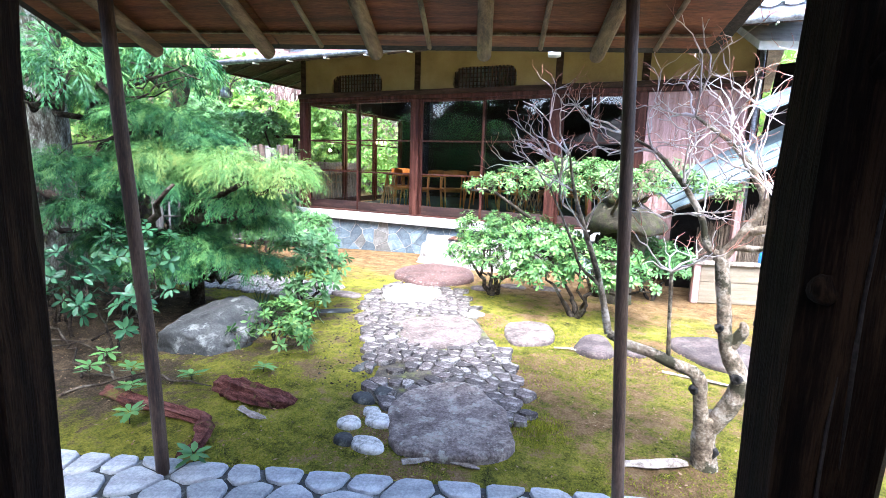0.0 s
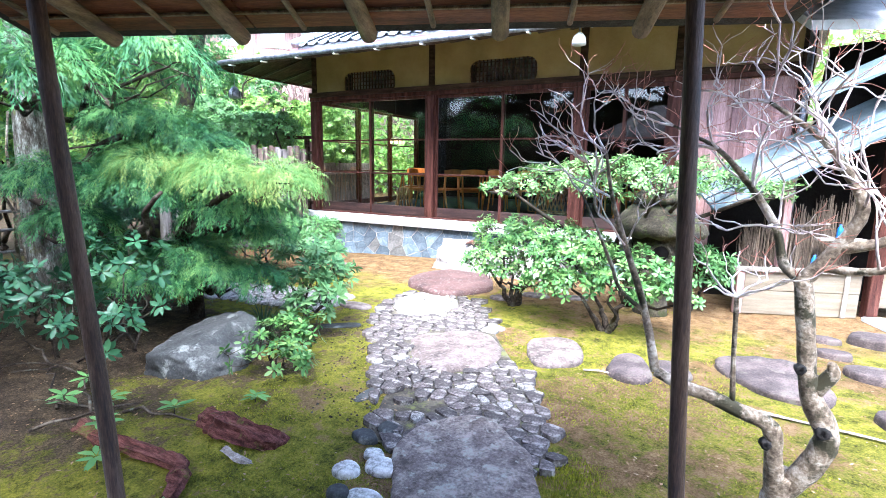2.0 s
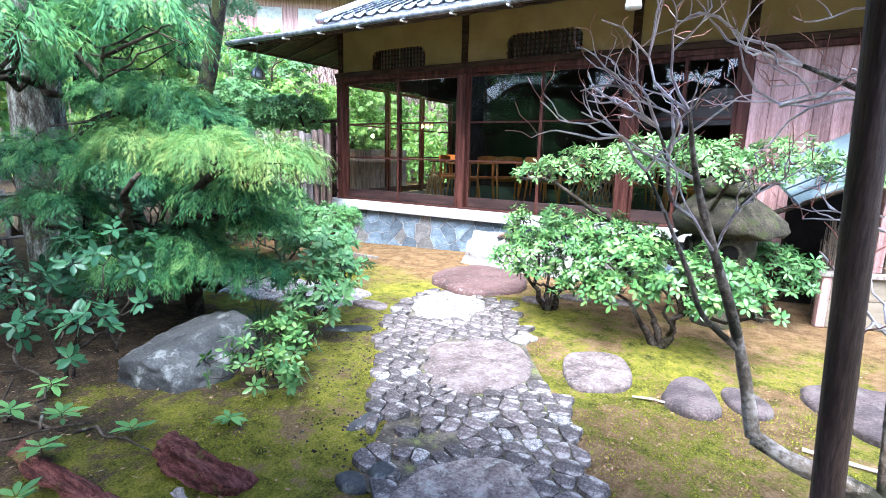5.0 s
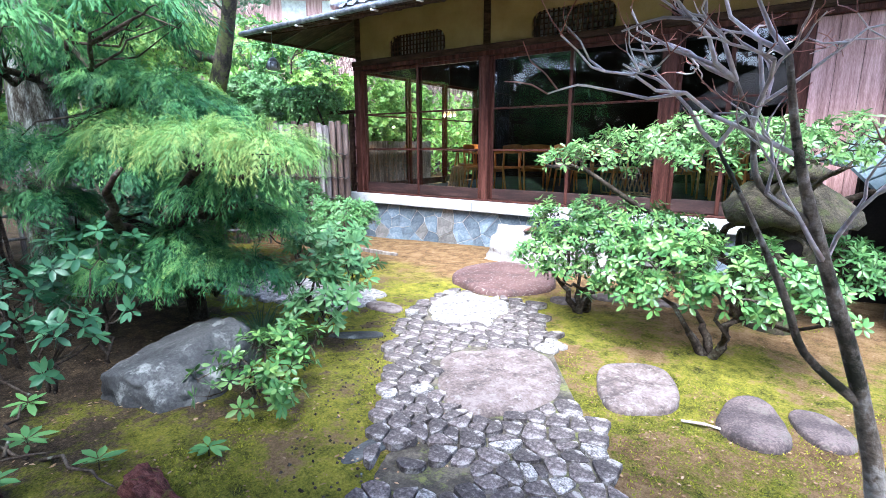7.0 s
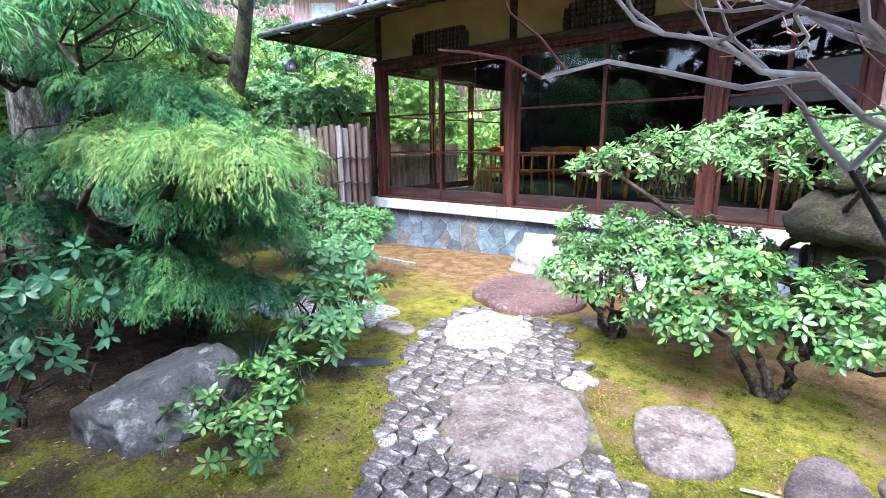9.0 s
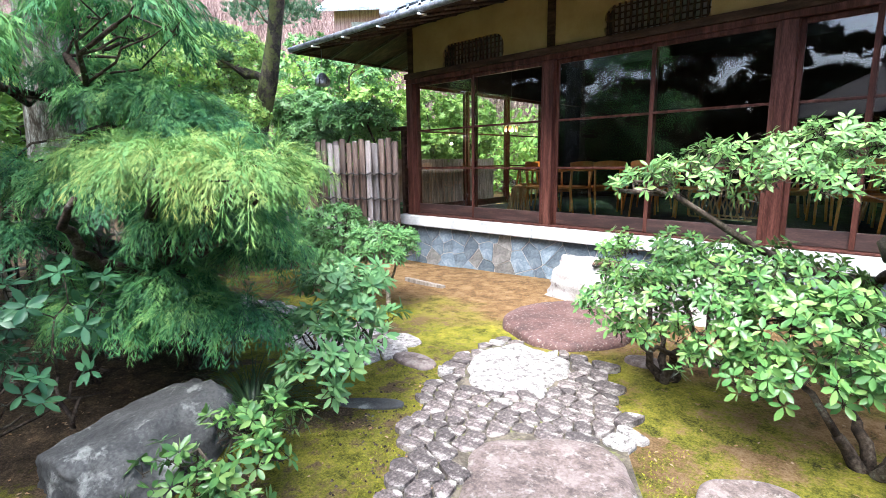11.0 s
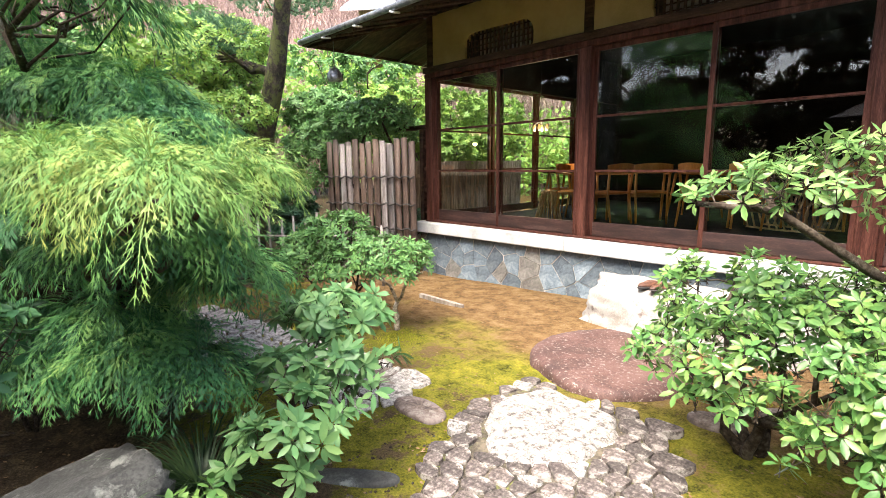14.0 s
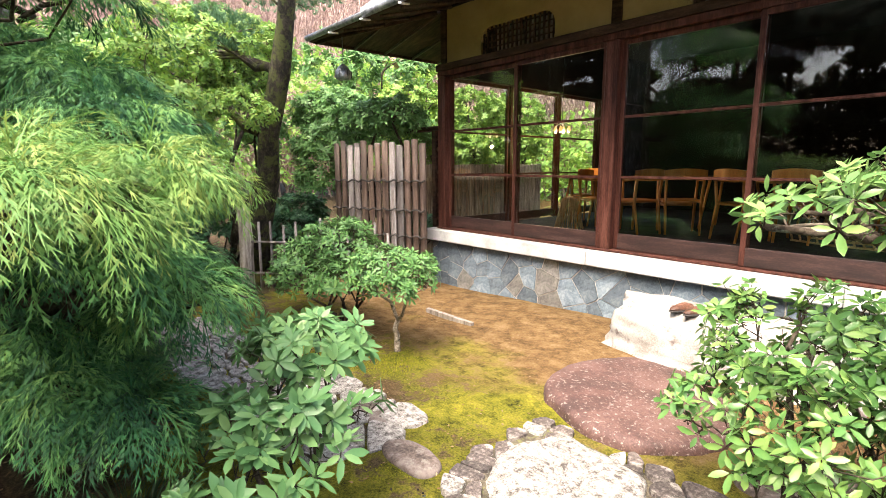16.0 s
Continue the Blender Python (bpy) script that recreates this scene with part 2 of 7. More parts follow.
M_WOODGREY = surface("grey_fence_wood", (0.102, 0.0808, 0.0638), (0.23, 0.196, 0.162), (0.391, 0.357, 0.315), 4, 50, 0.85, (6, 6, 0.6), 0.4, vary=0.4)
M_BAMBOOBROWN = surface("brown_weathered_bamboo", (0.02, 0.011, 0.008), (0.062, 0.036, 0.026), (0.13, 0.09, 0.072), 2, 40, 0.7, (8, 8, 0.6), 0.4, vary=0.6)
M_BARKMOSS = surface("mossy_dark_bark", (0.007, 0.005, 0.0035), (0.026, 0.02, 0.014), (0.07, 0.057, 0.04), 7, 45, 0.95, (2, 2, 1), 1.0, spots=(0.075, 0.085, 0.022), spot_scale=6, spot_level=0.52, dist=0.04)
M_FARTWIG = surface("pink_brown_bare_wood", (0.10, 0.06, 0.05), (0.20, 0.135, 0.12), (0.33, 0.25, 0.23), 2, 20, 0.9)
M_TWIGRED = surface("reddish_twig_tip", (0.22, 0.075, 0.05), (0.36, 0.14, 0.095), (0.5, 0.25, 0.18), 12, 60, 0.7, None, 0.2)
M_CORD = surface("black_binding_cord", (0.008, 0.008, 0.008), (0.018, 0.016, 0.015), (0.035, 0.03, 0.028), 30, 120, 0.9)
M_BOARD = surface("purple_brown_wall_board", (0.17, 0.085, 0.0765), (0.348, 0.196, 0.178), (0.561, 0.365, 0.34), 2, 40, 0.6, (7, 7, 0.4), 0.25, vary=0.3)
M_TILE = surface("blue_grey_roof_tile", (0.10, 0.12, 0.15), (0.22, 0.26, 0.30), (0.40, 0.44, 0.48), 4, 40, 0.45, None, 0.2, vary=0.4)
M_COPPER = surface("red_brown_gutter_board", (0.07, 0.02, 0.013), (0.14, 0.045, 0.03), (0.22, 0.085, 0.06), 4, 40, 0.5)
M_ROOFMETAL = surface("blue_green_sheet_roof", (0.045, 0.072, 0.085), (0.08, 0.115, 0.13), (0.13, 0.165, 0.18), 3, 60, 0.7, None, 0.1, metal=0.0)
M_CREAM = surface("cream_board", (0.12, 0.094, 0.06), (0.165, 0.135, 0.092), (0.21, 0.178, 0.13), 3, 60, 0.8, (0.6, 6, 6), 0.15)
M_BRUSH = surface("brushwood", (0.045, 0.03, 0.02), (0.15, 0.11, 0.075), (0.30, 0.24, 0.175), 6, 60, 0.9, (10, 10, 0.5), 0.5, vary=0.6)
# Near-black stands in for unlit depth: room, porch, shed, lantern openings.
M_UNLIT = surface("unlit_interior_black", (0.006, 0.005, 0.0045), (0.011, 0.009, 0.0075), (0.018, 0.015, 0.012), 2, 60, 0.9)
M_FLOORIN = surface("dark_blue_carpet", (0.012, 0.016, 0.024), (0.028, 0.036, 0.05), (0.05, 0.06, 0.075), 5, 120, 0.95)
M_CHAIR = surface("orange_oiled_oak", (0.54, 0.19, 0.035), (0.70, 0.27, 0.055), (0.78, 0.36, 0.09), 4, 60, 0.4, (5, 5, 0.8), 0.1)
M_WICKER = surface("pale_wicker", (0.42, 0.24, 0.10), (0.60, 0.40, 0.2), (0.68, 0.48, 0.27), 12, 80, 0.7)
M_CONCRETE = surface("pale_concrete", (0.34, 0.36, 0.37), (0.47, 0.49, 0.50), (0.60, 0.62, 0.63), 3, 90, 0.9)
M_METAL = surface("dark_bronze", (0.096, 0.104, 0.12), (0.224, 0.24, 0.272), (0.384, 0.4, 0.432), 12, 80, 0.5, metal=0.6)
M_WHITE = surface("white_enamel", (0.66, 0.67, 0.68), (0.76, 0.77, 0.78), (0.84, 0.84, 0.84), 4, 60, 0.35)
M_SHOE = surface("brown_shoe_leather", (0.035, 0.014, 0.008), (0.085, 0.035, 0.02), (0.14, 0.065, 0.04), 10, 60, 0.5)
M_HILL = surface("winter_wood_hillside", (0.075, 0.0525, 0.0413), (0.21, 0.143, 0.12), (0.36, 0.277, 0.247), 0.35, 3.5, 1.0, None, 0.8, dist=0.5)

for dull in (M_COLUMN, M_POST, M_BEAM, M_BARK, M_BARKPINE, M_UNLIT, M_ROOT):
    dull.node_tree.nodes["Principled BSDF"].inputs["Specular IOR Level"].default_value = 0.12
L_AZALEA = leaf_material("azalea_leaf", [(0.2, (0.022, 0.072, 0.02)), (0.48, (0.078, 0.185, 0.05)), (0.72, (0.18, 0.29, 0.078)), (0.9, (0.29, 0.34, 0.085))], 0.3, 0.3)
L_PALE = leaf_material("pale_azalea_leaf", [(0.2, (0.0425, 0.112, 0.0325)), (0.5, (0.11, 0.219, 0.0625)), (0.82, (0.269, 0.381, 0.125))], 0.3, 0.3)
L_RHODO = leaf_material("rhododendron_leaf", [(0.12, (0.03, 0.10, 0.04)), (0.45, (0.095, 0.215, 0.08)), (0.85, (0.20, 0.32, 0.12))], 0.36, 0.35)
L_CYPRESS = leaf_material("thread_cypress_leaf", [(0.28, (0.008, 0.045, 0.018)), (0.45, (0.04, 0.155, 0.055)), (0.62, (0.125, 0.30, 0.085)), (0.85, (0.29, 0.41, 0.105))], 0.6, 0.28)
L_CYPTIP = leaf_material("golden_cypress_tip", [(0.26, (0.035, 0.12, 0.03)), (0.48, (0.12, 0.25, 0.06)), (0.78, (0.30, 0.34, 0.09))], 0.6, 0.32)
L_PINE = leaf_material("pine_needle", [(0.15, (0.025, 0.075, 0.04)), (0.5, (0.06, 0.15, 0.075)), (0.9, (0.13, 0.23, 0.10))], 0.55, 0.1)
# Darkened needle colour that puts the backlit side of reflected trees into the leaves.
L_SILHOUETTE = leaf_material("silhouette_foliage", [(0.15, (0.006, 0.014, 0.008)), (0.5, (0.014, 0.03, 0.016)), (0.9, (0.03, 0.055, 0.026))], 0.8, 0.02)
L_TREE = leaf_material("bright_tree_leaf", [(0.12, (0.06, 0.16, 0.035)), (0.5, (0.17, 0.32, 0.065)), (0.85, (0.36, 0.45, 0.09)), (0.98, (0.52, 0.52, 0.10))], 0.45, 0.3)
L_HEDGE = leaf_material("evergreen_leaf", [(0.12, (0.03, 0.09, 0.03)), (0.5, (0.085, 0.2, 0.06)), (0.9, (0.18, 0.32, 0.09))], 0.4, 0.25)
L_DARK = leaf_material("dark_evergreen_leaf", [(0.15, (0.02, 0.07, 0.035)), (0.5, (0.045, 0.13, 0.06)), (0.9, (0.10, 0.22, 0.09))], 0.35, 0.2)
L_GRASS = leaf_material("dark_grass_blade", [(0.15, (0.012, 0.03, 0.012)), (0.5, (0.03, 0.068, 0.024)), (0.9, (0.10, 0.15, 0.055))], 0.4, 0.15)
L_MOSS = leaf_material("moss_blade", [(0.2, (0.05, 0.06, 0.008)), (0.48, (0.19, 0.21, 0.014)), (0.75, (0.40, 0.39, 0.03))], 0.8, 0.35)
L_FALLEN = leaf_material("fallen_leaf", [(0.1, (0.112, 0.049, 0.0245)), (0.5, (0.252, 0.154, 0.077)), (0.9, (0.364, 0.294, 0.196))], 0.8, 0.1)

# ---- mesh helpers ----
RND = random.Random(7)


def part(name, bm, material, parent=None, label=""):
    me = bpy.data.meshes.new(name)
    bm.to_mesh(me)
    bm.free()
    me.materials.append(material)
    ob = new(name, me)
    ob.parent = parent
    return tagged(ob, label)


def mesh_part(name, vs, fs, material, parent=None, label="", smooth=False):
    me = bpy.data.meshes.new(name)
    me.from_pydata(vs, [], fs)
    if smooth:
        me.polygons.foreach_set("use_smooth", [True] * len(me.polygons))
    me.materials.append(material)
    ob = new(name, me)
    ob.parent = parent
    return tagged(ob, label)


def empty(name, label, category, m=None, group="", kind=""):
    ob = new(name)
    ob.empty_display_size = 0.1
    if m is not None:
        ob.matrix_basis = m
    return tagged(ob, label, category, group, kind)


def box(bm, x0, x1, y0, y1, z0, z1, m=None, bevel=0.0):
    vs = [bm.verts.new((x, y, z)) for z in (z0, z1) for x, y in ((x0, y0), (x1, y0), (x1, y1), (x0, y1))]
    q = [bm.faces.new([vs[i] for i in f]) for f in ((3, 2, 1, 0), (4, 5, 6, 7), (0, 1, 5, 4), (1, 2, 6, 5), (2, 3, 7, 6), (3, 0, 4, 7))]
    if bevel:
        es = list({e for f in q for e in f.edges})
        r = bmesh.ops.bevel(bm, geom=es, offset=bevel, segments=1, affect="EDGES")
        vs = list({v for f in r["faces"] for v in f.verts} | {v for v in vs if v.is_valid})
    if m is not None:
        bmesh.ops.transform(bm, matrix=m, verts=vs)
    return vs


def box_part(name, x0, x1, y0, y1, z0, z1, material, parent=None, label="", m=None, bevel=0.006):
    bm = bmesh.new()
    box(bm, x0, x1, y0, y1, z0, z1, m, bevel)
    return part(name, bm, material, parent, label)


class Mesh:
    """Collects vertices and faces."""

    def __init__(self):
        self.v, self.f = [], []

    def tube(self, pts, radii, segs=6, cap=True, wob=0.0):
        pts = [Vector(p) for p in pts]
        base, ref = len(self.v), Vector((0.31, 0.17, 0.93))
        for i, p in enumerate(pts):
            d = (pts[min(i + 1, len(pts) - 1)] - pts[max(i - 1, 0)]).normalized()
            a = d.cross(ref)
            if a.length < 0.05:
                a = d.cross(Vector((1, 0, 0)))
            a.normalize()
            c = d.cross(a)
            for k in range(segs):
                t = 2 * math.pi * k / segs
                r = radii[i] * (1 + (RND.uniform(-wob, wob) if wob else 0))
                self.v.append(p + (a * math.cos(t) + c * math.sin(t)) * r)
        for i in range(len(pts) - 1):
            for k in range(segs):
                j = (k + 1) % segs
                self.f.append((base + i * segs + k, base + i * segs + j, base + (i + 1) * segs + j, base + (i + 1) * segs + k))
        if cap:
            self.f.append(tuple(base + k for k in reversed(range(segs))))
            self.f.append(tuple(base + (len(pts) - 1) * segs + k for k in range(segs)))

    def leaf(self, p, d, up, length, width, fold=0.15, droop=0.1, full=False):
        """A folded leaf from p along d."""
        s = d.cross(up)
        if s.length < 1e-4:
            s = d.cross(Vector((1, 0, 0.2)))
        s.normalize()
        nrm = s.cross(d)
        b = len(self.v)
        if full:
            c1, c2 = p + d * length * 0.33 - nrm * width * fold, p + d * length * 0.7 - nrm * (width * fold + length * droop * 0.4)
            e1, e2 = s * width * 0.44, s * width * 0.46
            up1, up2 = nrm * width * fold, nrm * width * fold * 0.8
            self.v += [p, c1, c2, p + d * length - nrm * length * droop, c1 + e1 + up1, c2 + e2 + up2, c1 - e1 + up1, c2 - e2 + up2]
            self.f += [(b, b + 4, b + 1), (b, b + 1, b + 6), (b + 1, b + 4, b + 5, b + 2), (b + 1, b + 2, b + 7, b + 6), (b + 2, b + 5, b + 3), (b + 2, b + 3, b + 7)]
            return
        m = p + d * length * 0.55 - nrm * width * fold
        self.v += [p, p + d * length * 0.5 + s * width * 0.5, m, p + d * length * 0.5 - s * width * 0.5, p + d * length - nrm * length * droop]
        self.f += [(b, b + 1, b + 2), (b, b + 2, b + 3), (b + 1, b + 4, b + 2), (b + 2, b + 4, b + 3)]

    def strip(self, a, c, width):
        """A thin flat needle or blade from a to c."""
        d = c - a
        s = d.cross(Vector((RND.uniform(-1, 1), RND.uniform(-1, 1), RND.uniform(-1, 1))))
        if s.length < 1e-6:
            return
        s = s.normalized() * width * 0.5
        b = len(self.v)
        self.v += [a - s, a + s, c]
        self.f.append((b, b + 1, b + 2))

    def done(self, name, material, parent=None, label="", smooth=True):
        return mesh_part(name, self.v, self.f, material, parent, label, smooth)


def rand_dir(lo=-1.0, hi=1.0):
    a, z = RND.uniform(0, 2 * math.pi), RND.uniform(lo, hi)
    r = math.sqrt(max(0, 1 - z * z))
    return Vector((r * math.cos(a), r * math.sin(a), z))


def bend(a, b, sag=0.0, jitter=0.05, steps=4):
    """A crooked line from a to b."""
    a, b = Vector(a), Vector(b)
    size = (b - a).length
    out = []
    for i in range(steps + 1):
        t = i / steps
        k = math.sin(math.pi * t)
        out.append(a.lerp(b, t) + Vector((RND.uniform(-1, 1), RND.uniform(-1, 1), RND.uniform(-1, 1))) * jitter * size * (k > 0.01) + Vector((0, 0, sag * size * k)))
    return out


def taper(r0, r1, n):
    return [r0 + (r1 - r0) * i / (n - 1) for i in range(n)]


def clip_poly(poly, px, py, nx, ny):
    out = []
    for i, (ax, ay) in enumerate(poly):
        bx, by = poly[(i + 1) % len(poly)]
        da, db = (ax - px) * nx + (ay - py) * ny, (bx - px) * nx + (by - py) * ny
        if da <= 0:
            out.append((ax, ay))
        if (da < 0 < db) or (db < 0 < da):
            t = da / (da - db)
            out.append((ax + (bx - ax) * t, ay + (by - ay) * t))
    return out


def cells(seeds, outline=None, reach=0.8):
    """The Voronoi cells of seeds, cut by a convex box round each."""
    res = []
    for i, (x, y) in enumerate(seeds):
        poly = list(outline) if outline else [(x - reach, y - reach), (x + reach, y - reach), (x + reach, y + reach), (x - reach, y + reach)]
        for j, (a, b) in enumerate(seeds):
            if i != j and abs(a - x) < 2 * reach and abs(b - y) < 2 * reach:
                poly = clip_poly(poly, (x + a) / 2, (y + b) / 2, a - x, b - y)
                if len(poly) < 3:
                    break
        res.append(poly)
    return res


def smooth_poly(poly, times=1, cut=0.25):
    for _ in range(times):
        out = []
        for i, (ax, ay) in enumerate(poly):
            bx, by = poly[(i + 1) % len(poly)]
            out += [(ax * (1 - cut) + bx * cut, ay * (1 - cut) + by * cut), (ax * cut + bx * (1 - cut), ay * cut + by * (1 - cut))]
        poly = out
    return poly


def stone_mesh(poly, gap, height, round_=0.3, tilt=0.0, crown=0.2, sink=0.04):
    """Vertices and faces of a stone with that outline, rounded at its top edge."""
    cx, cy = sum(p[0] for p in poly) / len(poly), sum(p[1] for p in poly) / len(poly)
    size = max(1e-4, sum(math.hypot(p[0] - cx, p[1] - cy) for p in poly) / len(poly))
    k = max(0.2, 1 - gap / size)
    tx, ty = RND.uniform(-tilt, tilt), RND.uniform(-tilt, tilt)
    n = len(poly)
    vs, fs = [], []
    for s, z in ((k, -sink), (k, height * 0.45), (k * (1 - 0.35 * round_), height * (1 - 0.2 * round_)), (k * (1 - round_), height)):
        for x, y in poly:
            dx, dy = (x - cx) * s, (y - cy) * s
            vs.append((dx, dy, z + (dx * tx + dy * ty if z > 0 else 0)))
    for r in range(3):
        for i in range(n):
            j = (i + 1) % n
            fs.append((r * n + i, r * n + j, (r + 1) * n + j, (r + 1) * n + i))
    vs.append((0, 0, height * (1 + crown)))
    for i in range(n):
        fs.append((3 * n + i, 3 * n + (i + 1) % n, 4 * n))
    return (cx, cy), vs, fs


def blob(name, outline, height, material, parent=None, label="", at_z=0.0, rough=0.02, round_=0.3, rings=5, tip=(0.0, 0.0)):
    """A boulder or slab: outline (x, y) swept up and closed with a slightly domed, uneven top."""
    pts = smooth_poly(outline, 3)
    cx, cy = sum(p[0] for p in pts) / len(pts), sum(p[1] for p in pts) / len(pts)
    vs, fs, n = [], [], len(pts)
    prof = [(1.0, -0.12), (1.0, 0.25 * height), (1.0 - round_ * 0.12, 0.6 * height), (1.0 - round_ * 0.45, 0.88 * height)]
    prof += [((1.0 - round_) * (1 - i / rings), height * (1 + 0.04 * i / rings)) for i in range(rings)]
    for s, z in prof:
        for x, y in pts:
            px, py = (x - cx) * s, (y - cy) * s
            q = Vector((px + cx, py + cy, z))
            d = noise.noise(q * 3.1) * rough * 1.6 + noise.noise(q * 9.0) * rough * 0.7
            vs.append((px * (1 + d), py * (1 + d), z + (d * min(0.3, height) if z > 0 else 0) + (tip[0] * px + tip[1] * py if z > 0.3 * height else 0)))
    for r in range(len(prof) - 1):
        for i in range(n):
            j = (i + 1) % n
            fs.append((r * n + i, r * n + j, (r + 1) * n + j, (r + 1) * n + i))
    vs.append((0, 0, height * 1.035))
    last = (len(prof) - 1) * n
    for i in range(n):
        fs.append((last + i, last + (i + 1) % n, len(vs) - 1))
    ob = mesh_part(name, vs, fs, material, parent, label, True)
    ob.location = (cx, cy, at_z)
    return ob


def rough_ring(cx, cy, rx, ry, n=9, turn=0.0, j=0.14):
    out = []
    for i in range(n):
        a = 2 * math.pi * i / n + turn
        k = 1 + RND.uniform(-j, j)
        out.append((cx + rx * k * math.cos(a), cy + ry * k * math.sin(a)))
    return out


def rock(name, at, size, planes, material, label, category, seed=1.0):
    """A faceted boulder: a ball cut by planes (normal, distance), then roughened."""
    bm = bmesh.new()
    bmesh.ops.create_icosphere(bm, subdivisions=5, radius=1.0)
    ns = [(Vector(n).normalized(), h) for n, h in planes]
    for v in bm.verts:
        d = v.co.normalized()
        r = 1.25
        for n, h in ns:
            k = d.dot(n)
            if k > 0.05:
                r = min(r, h / k)
        q = d * r
        w = 0.07 * noise.noise(q * 2.3 + Vector((seed, 0, 0))) + 0.04 * noise.noise(q * 6) + 0.02 * noise.noise(q * 15) - 0.05 * max(0.0, 0.12 - abs(noise.noise(q * 2.6 + Vector((0, seed, 5))))) / 0.12
        v.co = Vector((q.x * size[0], q.y * size[1], q.z * size[2])) * (1 + w)
    for f in bm.faces:
        f.smooth = True
    ob = part(name, bm, material)
    ob.location = at
    return tagged(ob, label, category)

# ---- ground ----


def ground_z(x, y):
    z = 0.012 * noise.noise(Vector((x * 1.3, y * 1.3, 0))) + 0.004 * noise.noise(Vector((x * 4.3 + y * 2.1, y * 4.3 - x * 2.1, 3.37)))
    z += 0.05 * math.exp(-((x + 0.9) ** 2 / 1.2 + (y - 8.4) ** 2 / 0.5))
    z -= 0.10 * max(0.0, min(1.0, (y - 8.0) / 2.5)) * max(0.0, min(1.0, (-x - 3.6) / 2.5))
    z += 0.05 * math.exp(-((x + 2.0) ** 2 / 0.5 + (y - 5.6) ** 2 / 0.6)) + 0.04 * math.exp(-((x + 3.1) ** 2 / 0.4 + (y - 6.4) ** 2 / 0.4))
    return z


def spread(a, b, step, far):
    """Coordinates: even steps from a to b, then ever wider ones out to the horizon."""
    out = [a + i * step for i in range(int((b - a) / step) + 1)]
    s, lo, hi = step, a, out[-1]
    while hi < far:
        s *= 1.5
        hi += s
        lo -= s
        out = [lo] + out + [hi]
    return out


gx, gy = spread(-6.5, 2.5, 0.06, 900), spread(3.5, 10.8, 0.06, 900)
gv = [(x, y, ground_z(x, y)) for y in gy for x in gx]
gw = len(gx)
gf = [(j * gw + i, j * gw + i + 1, (j + 1) * gw + i + 1, (j + 1) * gw + i) for j in range(len(gy) - 1) for i in range(gw - 1)]
tagged(mesh_part("ground", gv, gf, M_GROUND, None, "", True), "mossy garden ground with bare soil and clay", "ground", kind="structure")

# ---- the tea house ----
WALL_Y, LEFT_X = 10.75, -6.55
house = empty("tea_house", "single-storey tea house with large brown-framed windows and ochre plaster", "house")


def column(x, w, z0, z1, y0=WALL_Y - 0.07, y1=WALL_Y + 0.08, mat=M_COLUMN):
    return box_part("column", x - w / 2, x + w / 2, y0, y1, z0, z1, mat, house, "reddish-brown timber column")


def vent_plaster(x0, x1, z0, z1, holes):
    """A plaster panel with rounded slots cut through it, 8 cm thick."""
    bm = bmesh.new()
    y0, y1 = WALL_Y - 0.01, WALL_Y + 0.07
    # panel as vertical strips, each split above and below the slot
    steps = []
    for cx, cz, hw, hh in holes:
        r = min(hw, hh) * 0.8
        for i in range(13):
            a = math.pi * i / 12
            steps.append(cx - hw + r - r * math.cos(a / 2))
            steps.append(cx + hw - r + r * math.sin(a / 2))
    pts = sorted({round(v, 4) for v in [x0, x1] + steps})

    def slot(x):
        for cx, cz, hw, hh in holes:
            if cx - hw <= x <= cx + hw:
                r = min(hw, hh) * 0.8
                d = max(0.0, abs(x - cx) - (hw - r))
                e = hh - r + math.sqrt(max(0.0, r * r - d * d))
                return cz - e, cz + e
        return None

    def quad(a, b, c, d):
        bm.faces.new([bm.verts.new(p) for p in (a, b, c, d)])

    for a, b in zip(pts, pts[1:]):
        m = slot((a + b) / 2)
        if m is None:
            spans = [((z0, z0), (z1, z1))]
        else:
            la, lb = slot(a) or m, slot(b) or m
            spans = [((z0, z0), (la[0], lb[0])), ((la[1], lb[1]), (z1, z1))]
            for k in (0, 1):
                quad((a, y0, la[k]), (b, y0, lb[k]), (b, y1, lb[k]), (a, y1, la[k]))
        for (pa, pb), (qa, qb) in spans:
            quad((a, y0, pa), (b, y0, pb), (b, y0, qb), (a, y0, qa))
            quad((b, y1, pb), (a, y1, pa), (a, y1, qa), (b, y1, qb))
    return part("plaster_panel", bm, M_PLASTER, house, "ochre earthen plaster")


def vent(cx, cz, hw, hh):
    """A slotted vent: cross slats as the lattice, upright slats before it."""
    r, bm = hh * 0.8, bmesh.new()
    for i in range(6):
        z = cz - hh + (i + 0.5) * 2 * hh / 6
        d = max(0.0, abs(z - cz) - (hh - r))
        e = hw - r + math.sqrt(max(0, r * r - d * d))
        box(bm, cx - e, cx + e, WALL_Y + 0.026, WALL_Y + 0.036, z - 0.007, z + 0.007)
    g = part("vent_lattice", bm, M_BEAM, house)
    for i in range(17):
        x = cx - hw + (i + 0.5) * 2 * hw / 17
        d = max(0.0, abs(x - cx) - (hw - r))
        e = hh - r + math.sqrt(max(0, r * r - d * d))
        box_part("slat", x - 0.012, x + 0.012, WALL_Y + 0.005, WALL_Y + 0.025, cz - e, cz + e, M_BEAM, g, bevel=0.002)


